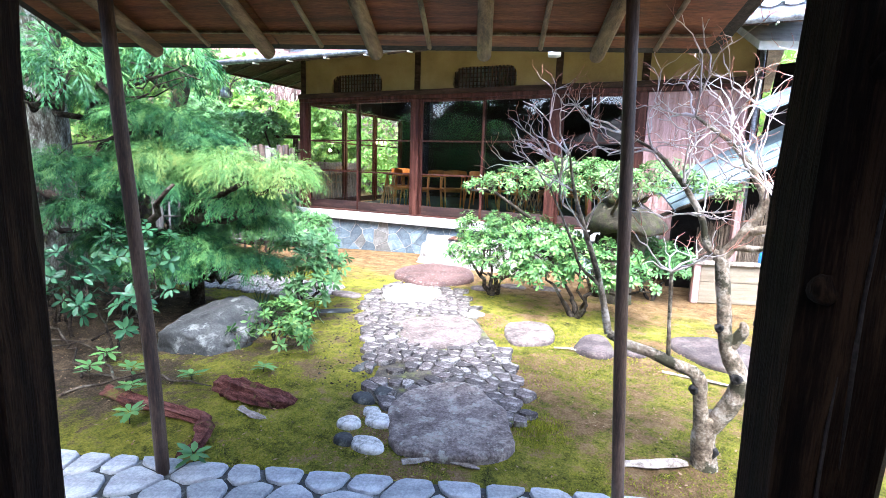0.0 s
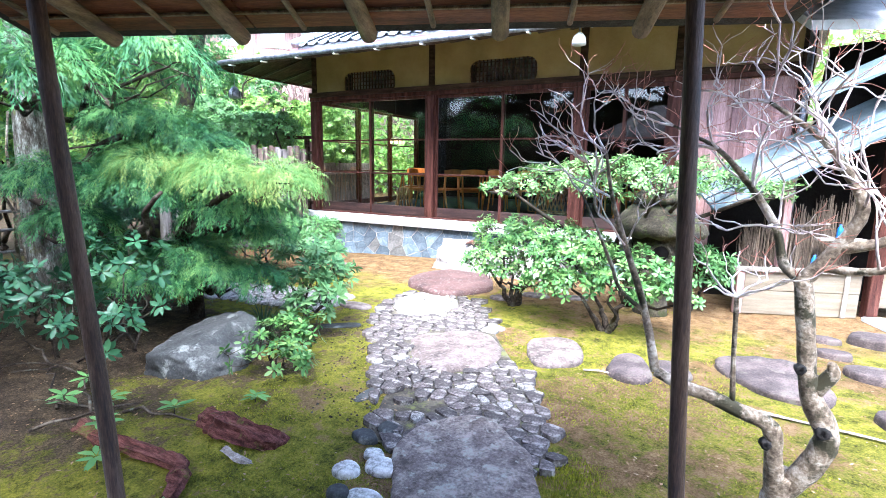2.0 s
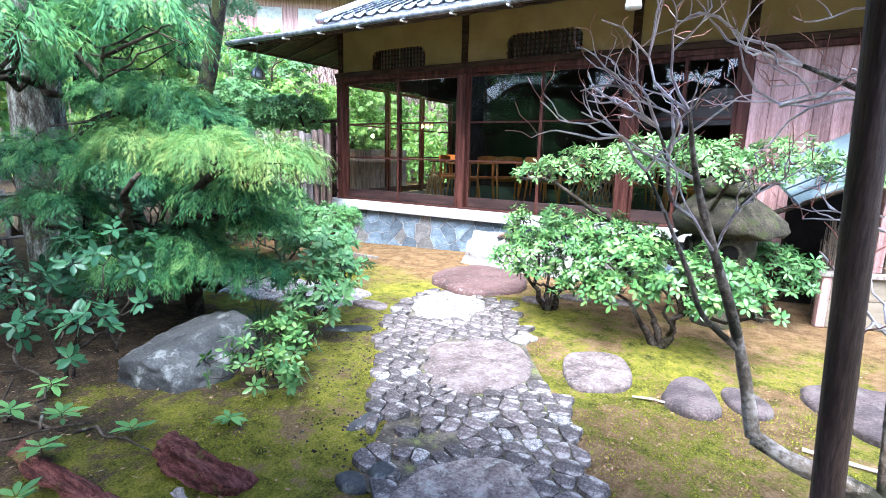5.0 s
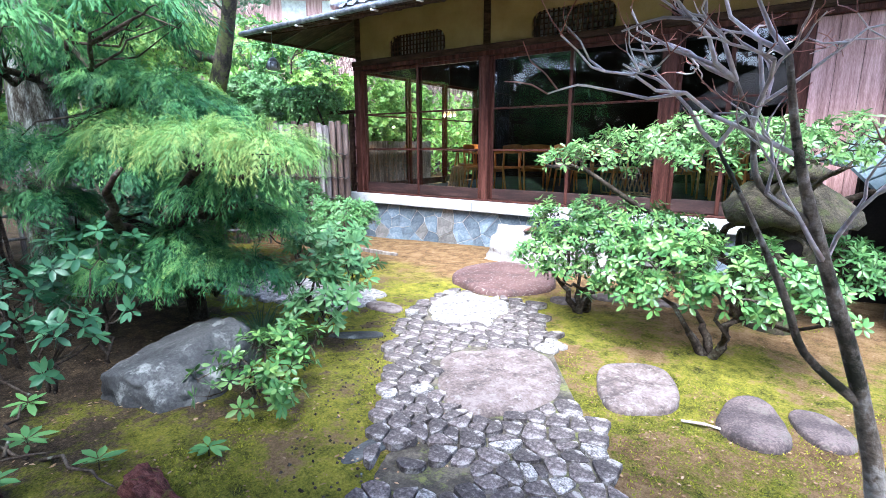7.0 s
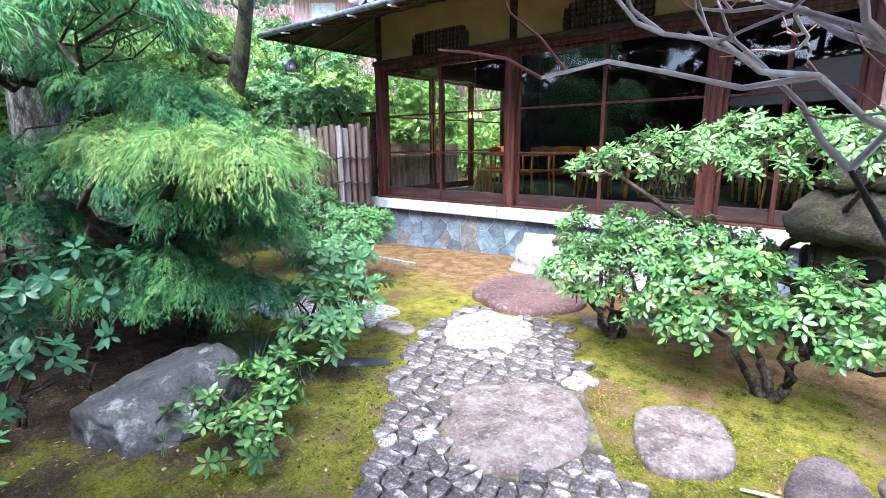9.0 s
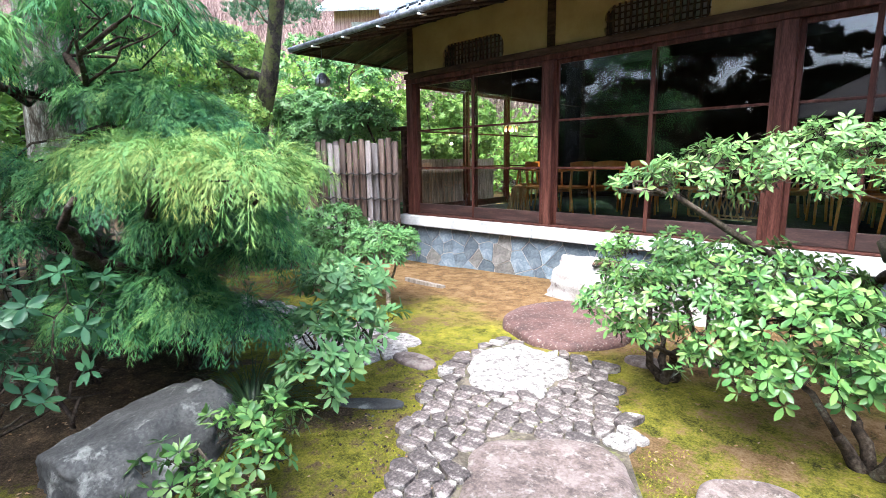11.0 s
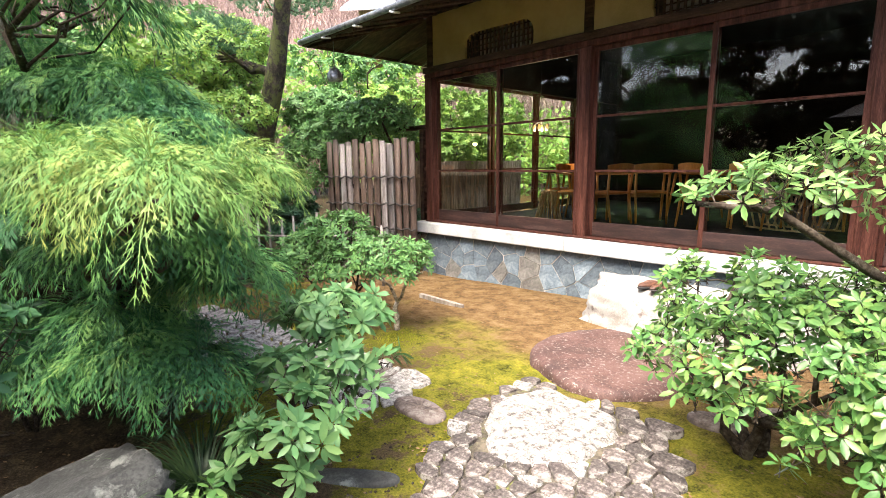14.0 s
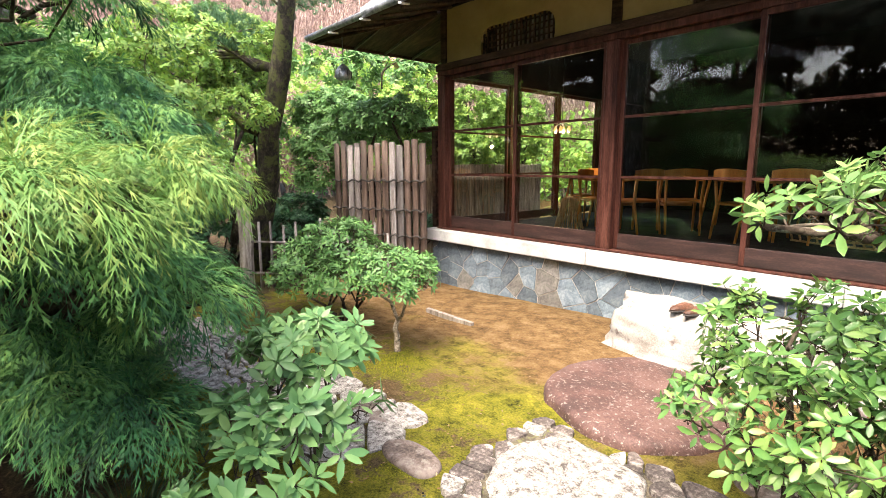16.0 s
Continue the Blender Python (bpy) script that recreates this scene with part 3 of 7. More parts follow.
def sash(x0, x1, z0, z1, rails, y, axis="x", base=0.16):
    """A glazed sliding window: one frame, its muntins, and a pane between each pair of rails."""
    def span(a, b, c, d, dep):
        return (a, b, y - dep, y + dep, c, d) if axis == "x" else (y - dep, y + dep, a, b, c, d)

    g = box_part("window", *span(x0 + 0.045, x1 - 0.045, z0, z0 + base, 0.018), M_SASH, house, "dark red-brown glazed wooden sliding window", bevel=0.003)
    for a, b in ((x0, x0 + 0.045), (x1 - 0.045, x1)):
        box_part("stile", *span(a, b, z0, z1, 0.02), M_COLUMN, g, bevel=0.003)
    box_part("top_rail", *span(x0 + 0.045, x1 - 0.045, z1 - 0.05, z1, 0.018), M_COLUMN, g, bevel=0.003)
    for z in rails:
        box_part("muntin", *span(x0 + 0.045, x1 - 0.045, z - 0.013, z + 0.013, 0.016), M_COLUMN, g, bevel=0.003)
    zs = [z0 + base] + rails + [z1 - 0.05]
    for a, b in zip(zs, zs[1:]):
        a2, b2 = a + (0.013 if a in rails else 0), b - (0.013 if b in rails else 0)
        bm = bmesh.new()
        box(bm, *span(x0 + 0.045, x1 - 0.045, a2, b2, 0.003))
        bm.normal_update()
        inner = [f for f in bm.faces if (f.normal.y if axis == "x" else -f.normal.x) > 0.5]
        bmesh.ops.delete(bm, geom=inner, context="FACES_ONLY")
        p = part("pane", bm, M_GLASS, g, "clear reflecting glass")
        p.visible_shadow = False
    return g


Z_SILL, Z_HEAD, Z_TOP = 0.72, 2.80, 3.66
for cx, w in ((LEFT_X, 0.15), (-3.95, 0.14), (-1.41, 0.14), (-0.13, 0.12)):
    column(cx, w, 0.69, 2.80)
    box_part("short_column", cx - 0.055, cx + 0.055, WALL_Y - 0.035, WALL_Y + 0.08, 2.96, Z_TOP, M_BEAM, house)
column(1.30, 0.13, -0.1, Z_TOP, mat=M_BEAM)
box_part("lintel", LEFT_X - 0.1, 1.24, WALL_Y - 0.055, WALL_Y + 0.09, 2.803, 2.87, M_COLUMN, house)
box_part("head_rail", LEFT_X - 0.1, 1.24, WALL_Y - 0.085, WALL_Y + 0.09, 2.872, 2.955, M_BEAM, house)
box_part("window_sill", LEFT_X - 0.08, -0.07, WALL_Y - 0.09, WALL_Y + 0.10, 0.692, 0.716, M_COLUMN, house)
RAILS = [1.46, 2.06]
for a, b, c in ((-6.475, -5.225, -4.02), (-3.88, -2.64, -1.48), (-1.34, -0.78, -0.19)):
    sash(a, b + 0.025, Z_SILL, 2.80, RAILS, WALL_Y + 0.028)
    sash(b - 0.025, c, Z_SILL, 2.80, RAILS, WALL_Y - 0.022)
VENTS = [(-5.27, 3.08, 0.57, 0.205), (-2.68, 3.10, 0.57, 0.205)]
for x0, x1, hs in ((-6.495, -4.005, VENTS[:1]), (-3.895, -1.465, VENTS[1:]), (-1.355, -0.185, []), (-0.075, 1.235, [])):
    vent_plaster(x0, x1, 2.957, Z_TOP, hs)
for v in VENTS:
    vent(*v)
    # Pale board stands in for the light between the vent slats.
    box_part("vent_back", v[0] - 0.6, v[0] + 0.6, WALL_Y + 0.3, WALL_Y + 0.31, 2.97, 3.4, M_GRANITE, house)
# board wall beside the windows
x = -0.065
while x < 1.22:
    w = min(RND.uniform(0.17, 0.24), 1.232 - x)
    box_part("wall_board", x, x + w - 0.004, WALL_Y + RND.uniform(0.0, 0.006), WALL_Y + 0.04, 0.35, 2.80, M_BOARD, house, bevel=0.003)
    x += w
box_part("board_wall_back", -0.065, 1.235, WALL_Y + 0.045, WALL_Y + 0.09, 0.0, 2.80, M_BEAM, house)
box_part("ground_beam", -0.065, 1.235, WALL_Y - 0.05, WALL_Y + 0.04, 0.22, 0.345, M_COLUMN, house)
# side walls, back wall, inner floor and ceiling
for a, b in ((10.85, 12.05), (12.10, 13.3), (13.35, 14.55)):
    sash(a, b, Z_SILL, 2.80, RAILS, LEFT_X + 0.02, "y", 0.12)
    box_part("side_column", LEFT_X - 0.05, LEFT_X + 0.07, b, b + 0.05, 0.69, 2.80, M_COLUMN, house)
box_part("side_lintel", LEFT_X - 0.06, LEFT_X + 0.07, 10.85, 16.2, 2.803, 2.955, M_BEAM, house)
box_part("side_plaster", LEFT_X - 0.02, LEFT_X + 0.06, 10.85, 16.2, 2.957, Z_TOP, M_PLASTER, house)
# Added near-black sheet that keeps the inner plaster from showing lit.
box_part("side_lining", LEFT_X + 0.064, LEFT_X + 0.08, 10.87, 16.18, 2.81, Z_TOP, M_UNLIT, house)
# Room walls and ceiling carry the darkness of the unlit interior in their colour.
box_part("side_wall", LEFT_X - 0.05, LEFT_X + 0.06, 14.6, 16.2, 0.0, 2.80, M_UNLIT, house)
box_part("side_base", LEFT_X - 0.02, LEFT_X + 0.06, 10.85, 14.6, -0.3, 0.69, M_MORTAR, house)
box_part("back_wall", LEFT_X - 0.05, 1.36, 16.2, 16.3, 0.0, Z_TOP, M_UNLIT, house)
box_part("end_wall", 1.25, 1.35, 10.84, 16.2, -0.1, Z_TOP, M_UNLIT, house)
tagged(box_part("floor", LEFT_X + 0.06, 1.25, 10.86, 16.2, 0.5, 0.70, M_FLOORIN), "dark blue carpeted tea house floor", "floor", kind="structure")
tagged(box_part("ceiling", LEFT_X - 0.05, 1.35, 10.70, 16.3, Z_TOP + 0.004, Z_TOP + 0.05, M_UNLIT), "ceiling coloured near-black for the unlit room", "ceiling", kind="structure")

# granite coping in three lengths
for a, b in ((-6.78, -4.08), (-4.075, -1.9), (-1.895, 0.28)):
    box_part("coping_stone", a, b, WALL_Y - 0.20, WALL_Y + 0.10, 0.53, 0.69, M_GRANITE, house, "pale granite coping stone", bevel=0.012)
box_part("foundation", -6.70, 0.22, WALL_Y - 0.10, WALL_Y + 0.1, -0.35, 0.529, M_MORTAR, house, "pale mortar joints")

# eaves and roof
EAVE_Y, EAVE_Z, EAVE_X = 9.50, 3.42, -8.05


def slab(name, p, thick, material, parent, label=""):
    """A roof sheet on four corner points, of that thickness."""
    vs = [Vector(q) for q in p]
    vs += [q - Vector((0, 0, thick)) for q in vs]
    return mesh_part(name, vs, [(0, 1, 2, 3), (7, 6, 5, 4), (0, 4, 5, 1), (1, 5, 6, 2), (2, 6, 7, 3), (3, 7, 4, 0)], material, parent, label)


rf = slab("roof", [(EAVE_X, EAVE_Y, EAVE_Z), (1.9, EAVE_Y, EAVE_Z), (1.9, 10.75, 3.83), (-6.8, 10.75, 3.83)], 0.03, M_COPPER, house, "thin red-brown eave roof")
slab("eave_sheet", [(EAVE_X, 16.5, EAVE_Z), (EAVE_X, EAVE_Y, EAVE_Z), (-6.8, 10.75, 3.83), (-6.8, 16.5, 3.83)], 0.03, M_COPPER, rf)
slab("soffit", [(EAVE_X + 0.05, EAVE_Y + 0.05, EAVE_Z - 0.04), (1.85, EAVE_Y + 0.05, EAVE_Z - 0.04), (1.85, 10.72, 3.70), (-6.75, 10.72, 3.70)], 0.015, M_BEAM, rf)
slab("soffit", [(EAVE_X + 0.05, 16.4, EAVE_Z - 0.04), (EAVE_X + 0.05, EAVE_Y + 0.05, EAVE_Z - 0.04), (-6.75, 10.72, 3.70), (-6.75, 16.4, 3.70)], 0.015, M_BEAM, rf)
box_part("eave_edge", EAVE_X, 1.9, EAVE_Y - 0.02, EAVE_Y + 0.03, EAVE_Z - 0.09, EAVE_Z - 0.035, M_BEAM, rf)
box_part("eave_edge", EAVE_X - 0.02, EAVE_X + 0.03, EAVE_Y + 0.035, 16.5, EAVE_Z - 0.09, EAVE_Z - 0.035, M_BEAM, rf)
gm = Mesh()
gm.tube([(EAVE_X + 0.05, EAVE_Y - 0.07, EAVE_Z - 0.055), (1.9, EAVE_Y - 0.07, EAVE_Z - 0.055)], [0.042, 0.042], 10)
gm.done("gutter", M_METAL, rf, "dark metal half-round gutter")
for i in range(12):
    x = -7.3 + i * 0.78
    gm = Mesh()
    gm.tube([(x, EAVE_Y - 0.11, EAVE_Z - 0.115), (x, EAVE_Y + 0.03, EAVE_Z - 0.10)], [0.014, 0.014], 6)
    gm.done("gutter_bracket", M_WHITE, rf)
for i in range(22):
    x = -7.2 + i * 0.42
    y1 = 10.7
    gm = Mesh()
    gm.tube([(x, EAVE_Y + 0.06, EAVE_Z - 0.085), (max(x, -6.6) if x > -6.6 else x, y1 if x > -6.6 else 10.3, 3.655 if x > -6.6 else 3.54)], [0.02, 0.022], 6)
    gm.done("rafter", M_LOG, rf)
for i in range(10):
    y = 10.2 + i * 0.55
    gm = Mesh()
    gm.tube([(EAVE_X + 0.06, y, EAVE_Z - 0.085), (-6.65, y, 3.655)], [0.02, 0.022], 6)
    gm.done("rafter", M_LOG, rf)
gm = Mesh()
gm.tube([(EAVE_X + 0.05, EAVE_Y + 0.05, EAVE_Z - 0.09), (-6.62, 10.68, 3.64)], [0.03, 0.035], 6)
gm.done("hip_rafter", M_BEAM, rf)
# tiled main roof
SL = math.tan(radians(25))
slab("main_roof", [(-6.35, 10.1, 3.66), (2.2, 10.1, 3.66), (2.2, 13.6, 3.66 + 3.5 * SL), (-6.35, 13.6, 3.66 + 3.5 * SL)], 0.05, M_TILE, rf, "blue-grey clay tile roof")
slab("main_roof", [(2.2, 17.1, 3.66), (-6.35, 17.1, 3.66), (-6.35, 13.6, 3.66 + 3.5 * SL), (2.2, 13.6, 3.66 + 3.5 * SL)], 0.05, M_TILE, rf)
tiles = {}
for r in range(5):
    for c in range(35):
        key = "tile"
        if key not in tiles:
            tm = Mesh()
            xs = [(-0.12, 0.0), (-0.06, -0.014), (0.0, -0.018), (0.05, 0.0), (0.085, 0.03), (0.12, 0.03)]
            for yy, zz in ((0.0, 0.03), (0.26, 0.03 + 0.26 * SL)):
                for px, pz in xs:
                    tm.v.append((px, yy, pz + zz))
            for px, pz in xs:
                tm.v.append((px, 0.0, pz + 0.0))
            for i in range(5):
                tm.f += [(i, i + 1, i + 7, i + 6), (12 + i, 13 + i, i + 1, i)]
            ob = tm.done("roof_tile", M_TILE, rf, "", False)
            tiles[key] = ob.data
        else:
            ob = new("roof_tile", tiles[key])
            ob.parent = rf
        ob.location = (-6.22 + c * 0.242, 10.08 + r * 0.24, 3.68 + r * 0.24 * SL)
gm = Mesh()
gm.tube([(-6.36, 10.02, 3.70), (-6.36, 13.6, 3.70 + 3.58 * SL)], [0.075, 0.075], 10)
gm.done("verge_tile_roll", M_TILE, rf)
gm = Mesh()
gm.tube([(-6.4, 13.6, 3.80 + 3.5 * SL), (2.2, 13.6, 3.80 + 3.5 * SL)], [0.13, 0.13], 10)
gm.done("ridge_roll", M_TILE, rf)
box_part("gable", -6.3, -6.25, 11.0, 16.2, 3.72, 4.3, M_PLASTER, rf)

# ---- porch of the gate the walk starts from (turned 20 degrees to the house) ----
PORCH = pose(0, 0, 0, 0, 0, 20)
porch = empty("gate_porch", "weathered timber garden gate porch with log rafters and red-brown boards", "porch", PORCH)


def log(name, pts, radii, material, parent, segs=10, wob=0.03, label=""):
    m = Mesh()
    m.tube(pts, radii, segs, True, wob)
    return m.done(name, material, parent, label)


PSL = math.tan(radians(17))


def roof_line(n, up=0.0):
    return 2.20 + (5.05 - n) * PSL + up


def porch_post(u, n, r, top, lean=0.0):
    pts = [(u + lean * t + 0.006 * math.sin(5 * t + u), n + 0.005 * math.sin(7 * t), t * top) for t in [i / 9 for i in range(10)]]
    log("post", pts, [r * (1.06 - 0.08 * i / 9) for i in range(10)], M_LOG, porch, 14, 0.025, "slim peeled log post")


porch_post(-0.283, 4.48, 0.031, 2.36, -0.12)
porch_post(2.02, 4.48, 0.027, 2.36, -0.14)


def gate_post(u0, u1, n0, n1, seed):
    """A heavy hewn post with wavering edges."""
    vs, fs, rows = [], [], 26
    for i in range(rows + 1):
        z = -0.05 + 2.85 * i / rows
        w = [0.012 * noise.noise(Vector((seed, z * 1.7, k * 9.0))) + 0.005 * noise.noise(Vector((seed, z * 7, k * 3.0))) for k in range(8)]
        c = 0.03
        ring = [(u0 + c, n0), (u1 - c, n0), (u1, n0 + c), (u1, n1 - c), (u1 - c, n1), (u0 + c, n1), (u0, n1 - c), (u0, n0 + c)]
        for k, (a, b) in enumerate(ring):
            vs.append((a + w[k], b + w[(k + 3) % 8], z))
    for i in range(rows):
        for k in range(8):
            j = (k + 1) % 8
            fs.append((i * 8 + k, i * 8 + j, (i + 1) * 8 + j, (i + 1) * 8 + k))
    fs += [tuple(range(7, -1, -1)), tuple(rows * 8 + k for k in range(8))]
    ob = mesh_part("gate_post", vs, fs, M_POST, porch, "heavy weathered gate post, its shade put into a near-black colour")
    for k in range(5):
        z = 0.55 + 0.42 * k + 0.1 * math.sin(seed * 3 + k * 2.2)
        a = u0 + (u1 - u0) * (0.35 + 0.25 * math.sin(seed + k * 1.7))
        m = Mesh()
        m.tube([(a, n0 + 0.012, z), (a, n0 + 0.001, z), (a + 0.002, n0 - 0.004, z + 0.002)], [0.024, 0.022, 0.018], 12, True, 0.12)
        m.done("knot", M_POST, porch)
    for k in range(6):
        z, a = 0.6 + 0.3 * k, u0 + (u1 - u0) * (0.2 + 0.12 * k)
        m = Mesh()
        m.tube([(a + 0.004 * math.sin(j + k), n0 - 0.0015, z + 0.09 * j) for j in range(6)], [0.001, 0.003, 0.004, 0.003, 0.003, 0.001], 5)
        m.done("crack", M_CORD, porch)
    return ob


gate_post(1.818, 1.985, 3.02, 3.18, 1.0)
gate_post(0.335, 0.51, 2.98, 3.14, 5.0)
log("side_post", [(2.24 + 0.03 * math.sin(i * 1.1), 2.95, 0.3 * i) for i in range(10)], [0.07 + 0.012 * math.sin(i * 2.1) for i in range(10)], M_BARK, porch, 12, 0.08, "rough dark side post")
log("plate_log", [(-1.05 + 0.35 * i, 4.48, 2.36 + 0.05) for i in range(11)], [0.055] * 11, M_BEAM, porch, 10, 0.02)
box_part("gate_lintel", 0.2, 2.2, 2.99, 3.17, 2.46, 2.62, M_BEAM, porch)
for i, u in enumerate((-0.55, 0.1, 0.70, 1.28, 1.86)):
    log("rafter", [(u + 0.01 * math.sin(k), 5.03 - k * 0.5, roof_line(5.03 - k * 0.5, 0.015)) for k in range(8)], [0.038] * 8, M_RAFTER, porch, 10, 0.03)
for i, u in enumerate((-0.85, -0.24, 0.40, 0.99, 1.57, 2.15)):
    log("bamboo_rafter", [(u, 5.02 - k * 0.9, roof_line(5.02 - k * 0.9, 0.045)) for k in range(5)], [0.013] * 5, M_RAFTER, porch, 8, 0.01)
for k in range(9):
    n = 4.93 - 0.42 * k
    box_part("batten", -1.0, 2.38, n - 0.01, n + 0.012, roof_line(n, 0.058), roof_line(n, 0.07), M_RAFTER, porch, bevel=0.002)
k = 0
n = 5.06
while n > 1.0:
    for u0 in (-1.02, 0.15, 1.31):
        u1 = min(u0 + 1.16, 2.42)
        z0, z1 = roof_line(n, 0.075), roof_line(n - 0.225, 0.078)
        slab("eave_board", [(u0, n, z0 + 0.012), (u1, n, z0 + 0.012), (u1, n - 0.225, z1 + 0.012), (u0, n - 0.225, z1 + 0.012)], 0.012, M_EAVE, porch)
    n -= 0.23
slab("roof_covering", [(-1.1, 5.14, roof_line(5.14, 0.125)), (2.5, 5.14, roof_line(5.14, 0.125)), (2.5, 0.9, roof_line(0.9, 0.125)), (-1.1, 0.9, roof_line(0.9, 0.125))], 0.032, M_CORD, porch, "dark bark roof covering")
# Unseen wall added behind the start to close the porch and keep it dark.
box_part("back_wall", -1.0, 2.4, 0.95, 1.05, -0.05, 3.3, M_UNLIT, porch)
# Unseen side walls added to block light from the gate posts.
box_part("side_wall", 2.42, 2.48, 1.06, 2.85, -0.05, 2.85, M_BEAM, porch)
box_part("side_wall", -1.07, -1.01, 1.06, 2.85, -0.05, 2.85, M_BEAM, porch)

# ---- shed and wing beside the house, turned like the porch ----
shed = empty("tool_shed", "open-fronted tool shed with cream dado and blue-green sheet roof", "shed", PORCH)
box_part("dado_board", 4.06, 5.28, 8.72, 8.75, 0.28, 0.50, M_CREAM, shed, "cream painted board")
box_part("dado_board", 4.06, 5.28, 8.725, 8.75, 0.0, 0.277, M_CREAM, shed, "stained cream board")
box_part("dado_rail", 3.93, 5.34, 8.68, 8.80, 0.503, 0.545, M_WOODGREY, shed)
box_part("dado_post", 3.97, 4.05, 8.70, 8.78, 0.0, 0.50, M_BOARD, shed)
box_part("dado_batten", 5.10, 5.15, 8.70, 8.718, 0.0, 0.50, M_WOODGREY, shed)
box_part("shed_post", 5.36, 5.48, 8.70, 8.82, 0.0, 3.4, M_COLUMN, shed)
box_part("shed_post", 4.42, 4.50, 8.80, 8.88, 0.546, 1.55, M_BOARD, shed)
# Near-black sheet stands in for the shaded void behind the shed.
bw_ = [(3.95, 0.0), (7.8, 0.0), (7.8, 3.5), (5.1, 3.1), (5.0, 2.0), (3.95, 1.44)]
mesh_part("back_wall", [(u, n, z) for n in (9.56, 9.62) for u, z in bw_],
          [(0, 1, 2, 3, 4, 5), (11, 10, 9, 8, 7, 6)] + [(i, i + 6, (i + 1) % 6 + 6, (i + 1) % 6) for i in range(6)], M_UNLIT, shed)
box_part("door_panel", 5.49, 6.6, 8.78, 8.82, 0.12, 2.2, M_CREAM, shed, "cream sliding door")
box_part("upper_wall", 5.49, 7.8, 8.80, 8.84, 2.25, 3.5, M_BEAM, shed)
box_part("step", 5.3, 7.2, 7.7, 8.68, -0.1, 0.04, M_CONCRETE, shed, "pale concrete step")
rs = [(3.56, 8.45, 1.20), (6.0, 8.45, 2.50), (6.0, 8.75, 2.68), (3.50, 8.75, 1.37)]
slab("shed_roof", rs, 0.03, M_ROOFMETAL, shed, "blue-green sheet metal roof")
slab("shed_roof", [(3.50, 8.752, 1.372), (6.0, 8.752, 2.682), (6.0, 9.5, 2.72), (3.50, 9.5, 1.42)], 0.03, M_ROOFMETAL, shed)
for s in (0.33, 0.66):
    a = Vector(rs[0]).lerp(Vector(rs[3]), s)
    c = Vector(rs[1]).lerp(Vector(rs[2]), s)
    log("roof_seam", [a + Vector((0, 0, 0.008)), c + Vector((0, 0, 0.008))], [0.009, 0.009], M_ROOFMETAL, shed, 6, 0)
slab("upper_roof", [(4.47, 8.5, 2.38), (6.9, 8.5, 3.55), (6.9, 8.72, 3.68), (4.42, 8.72, 2.49)], 0.03, M_ROOFMETAL, shed)
slab("wing_roof", [(4.42, 8.75, 3.2), (9.5, 8.75, 3.2), (9.5, 9.5, 3.62), (4.42, 9.5, 3.62)], 0.10, M_GRANITE, shed, "pale sheet wing roof")
log("downpipe", [(4.84, 9.50, 0.0), (4.84, 9.50, 3.3)], [0.035, 0.035], M_METAL, shed, 8, 0)

# ---- paving and stones ----
paving = empty("porch_paving", "irregular blue-grey stone paving under the porch", "paving", PORCH, kind="structure")
bed = [(-1.6, 1.0), (2.7, 1.0), (2.7, 4.63), (-1.6, 4.58)]
slab("joint_bed", [(-1.6, 1.0, 0.012), (2.7, 1.0, 0.012), (2.7, 4.60, 0.012), (-1.6, 4.56, 0.012)], 0.08, M_BOULDER, paving)
seeds = []
for j in range(18):
    for i in range(20):
        seeds.append((-1.5 + i * 0.22 + (0.11 if j % 2 else 0) + RND.uniform(-0.085, 0.085), 1.05 + j * 0.205 + RND.uniform(-0.08, 0.08)))
for poly in cells(seeds, bed, 0.4):
    if len(poly) > 2:
        (cx, cy), vs, fs = stone_mesh(smooth_poly(poly, 1, 0.16), 0.014, 0.030, 0.08, 0.02, 0.04)
        ob = mesh_part("paving_stone", vs, fs, M_PAVE, paving, "", True)
        ob.location = (cx, cy, 0)


def lerp_list(rows, y):
    for (y0, a0, b0), (y1, a1, b1) in zip(rows, rows[1:]):
        if y0 <= y <= y1:
            t = (y - y0) / (y1 - y0)
            return a0 + (a1 - a0) * t, b0 + (b1 - b0) * t
    return None


# the stone path: left and right edge, row by row
EDGES = [(5.30, -1.36, -0.30), (5.6, -1.50, -0.30), (6.0, -1.80, -0.42), (6.4, -2.10, -0.62), (6.8, -2.42, -0.92), (7.2, -2.68, -1.20), (7.6, -2.86, -1.46), (8.0, -2.94, -1.72), (8.36, -2.90, -1.98)]
path = empty("stone_path", "winding garden path of irregular pale stones set in moss", "path", kind="structure")
SLABS = [[(-2.05, 6.90), (-1.80, 7.22), (-1.48, 7.40), (-1.20, 7.18), (-1.02, 6.86), (-1.16, 6.52), (-1.42, 6.28), (-1.72, 6.42)],
         [(-2.86, 8.18), (-2.50, 8.30), (-2.12, 8.20), (-2.02, 7.86), (-2.20, 7.52), (-2.52, 7.40), (-2.76, 7.72)]]


def inside(p, poly):
    c = False
    for i, (ax, ay) in enumerate(poly):
        bx, by = poly[i - 1]
        if (ay > p[1]) != (by > p[1]) and p[0] < (bx - ax) * (p[1] - ay) / (by - ay) + ax:
            c = not c
    return c


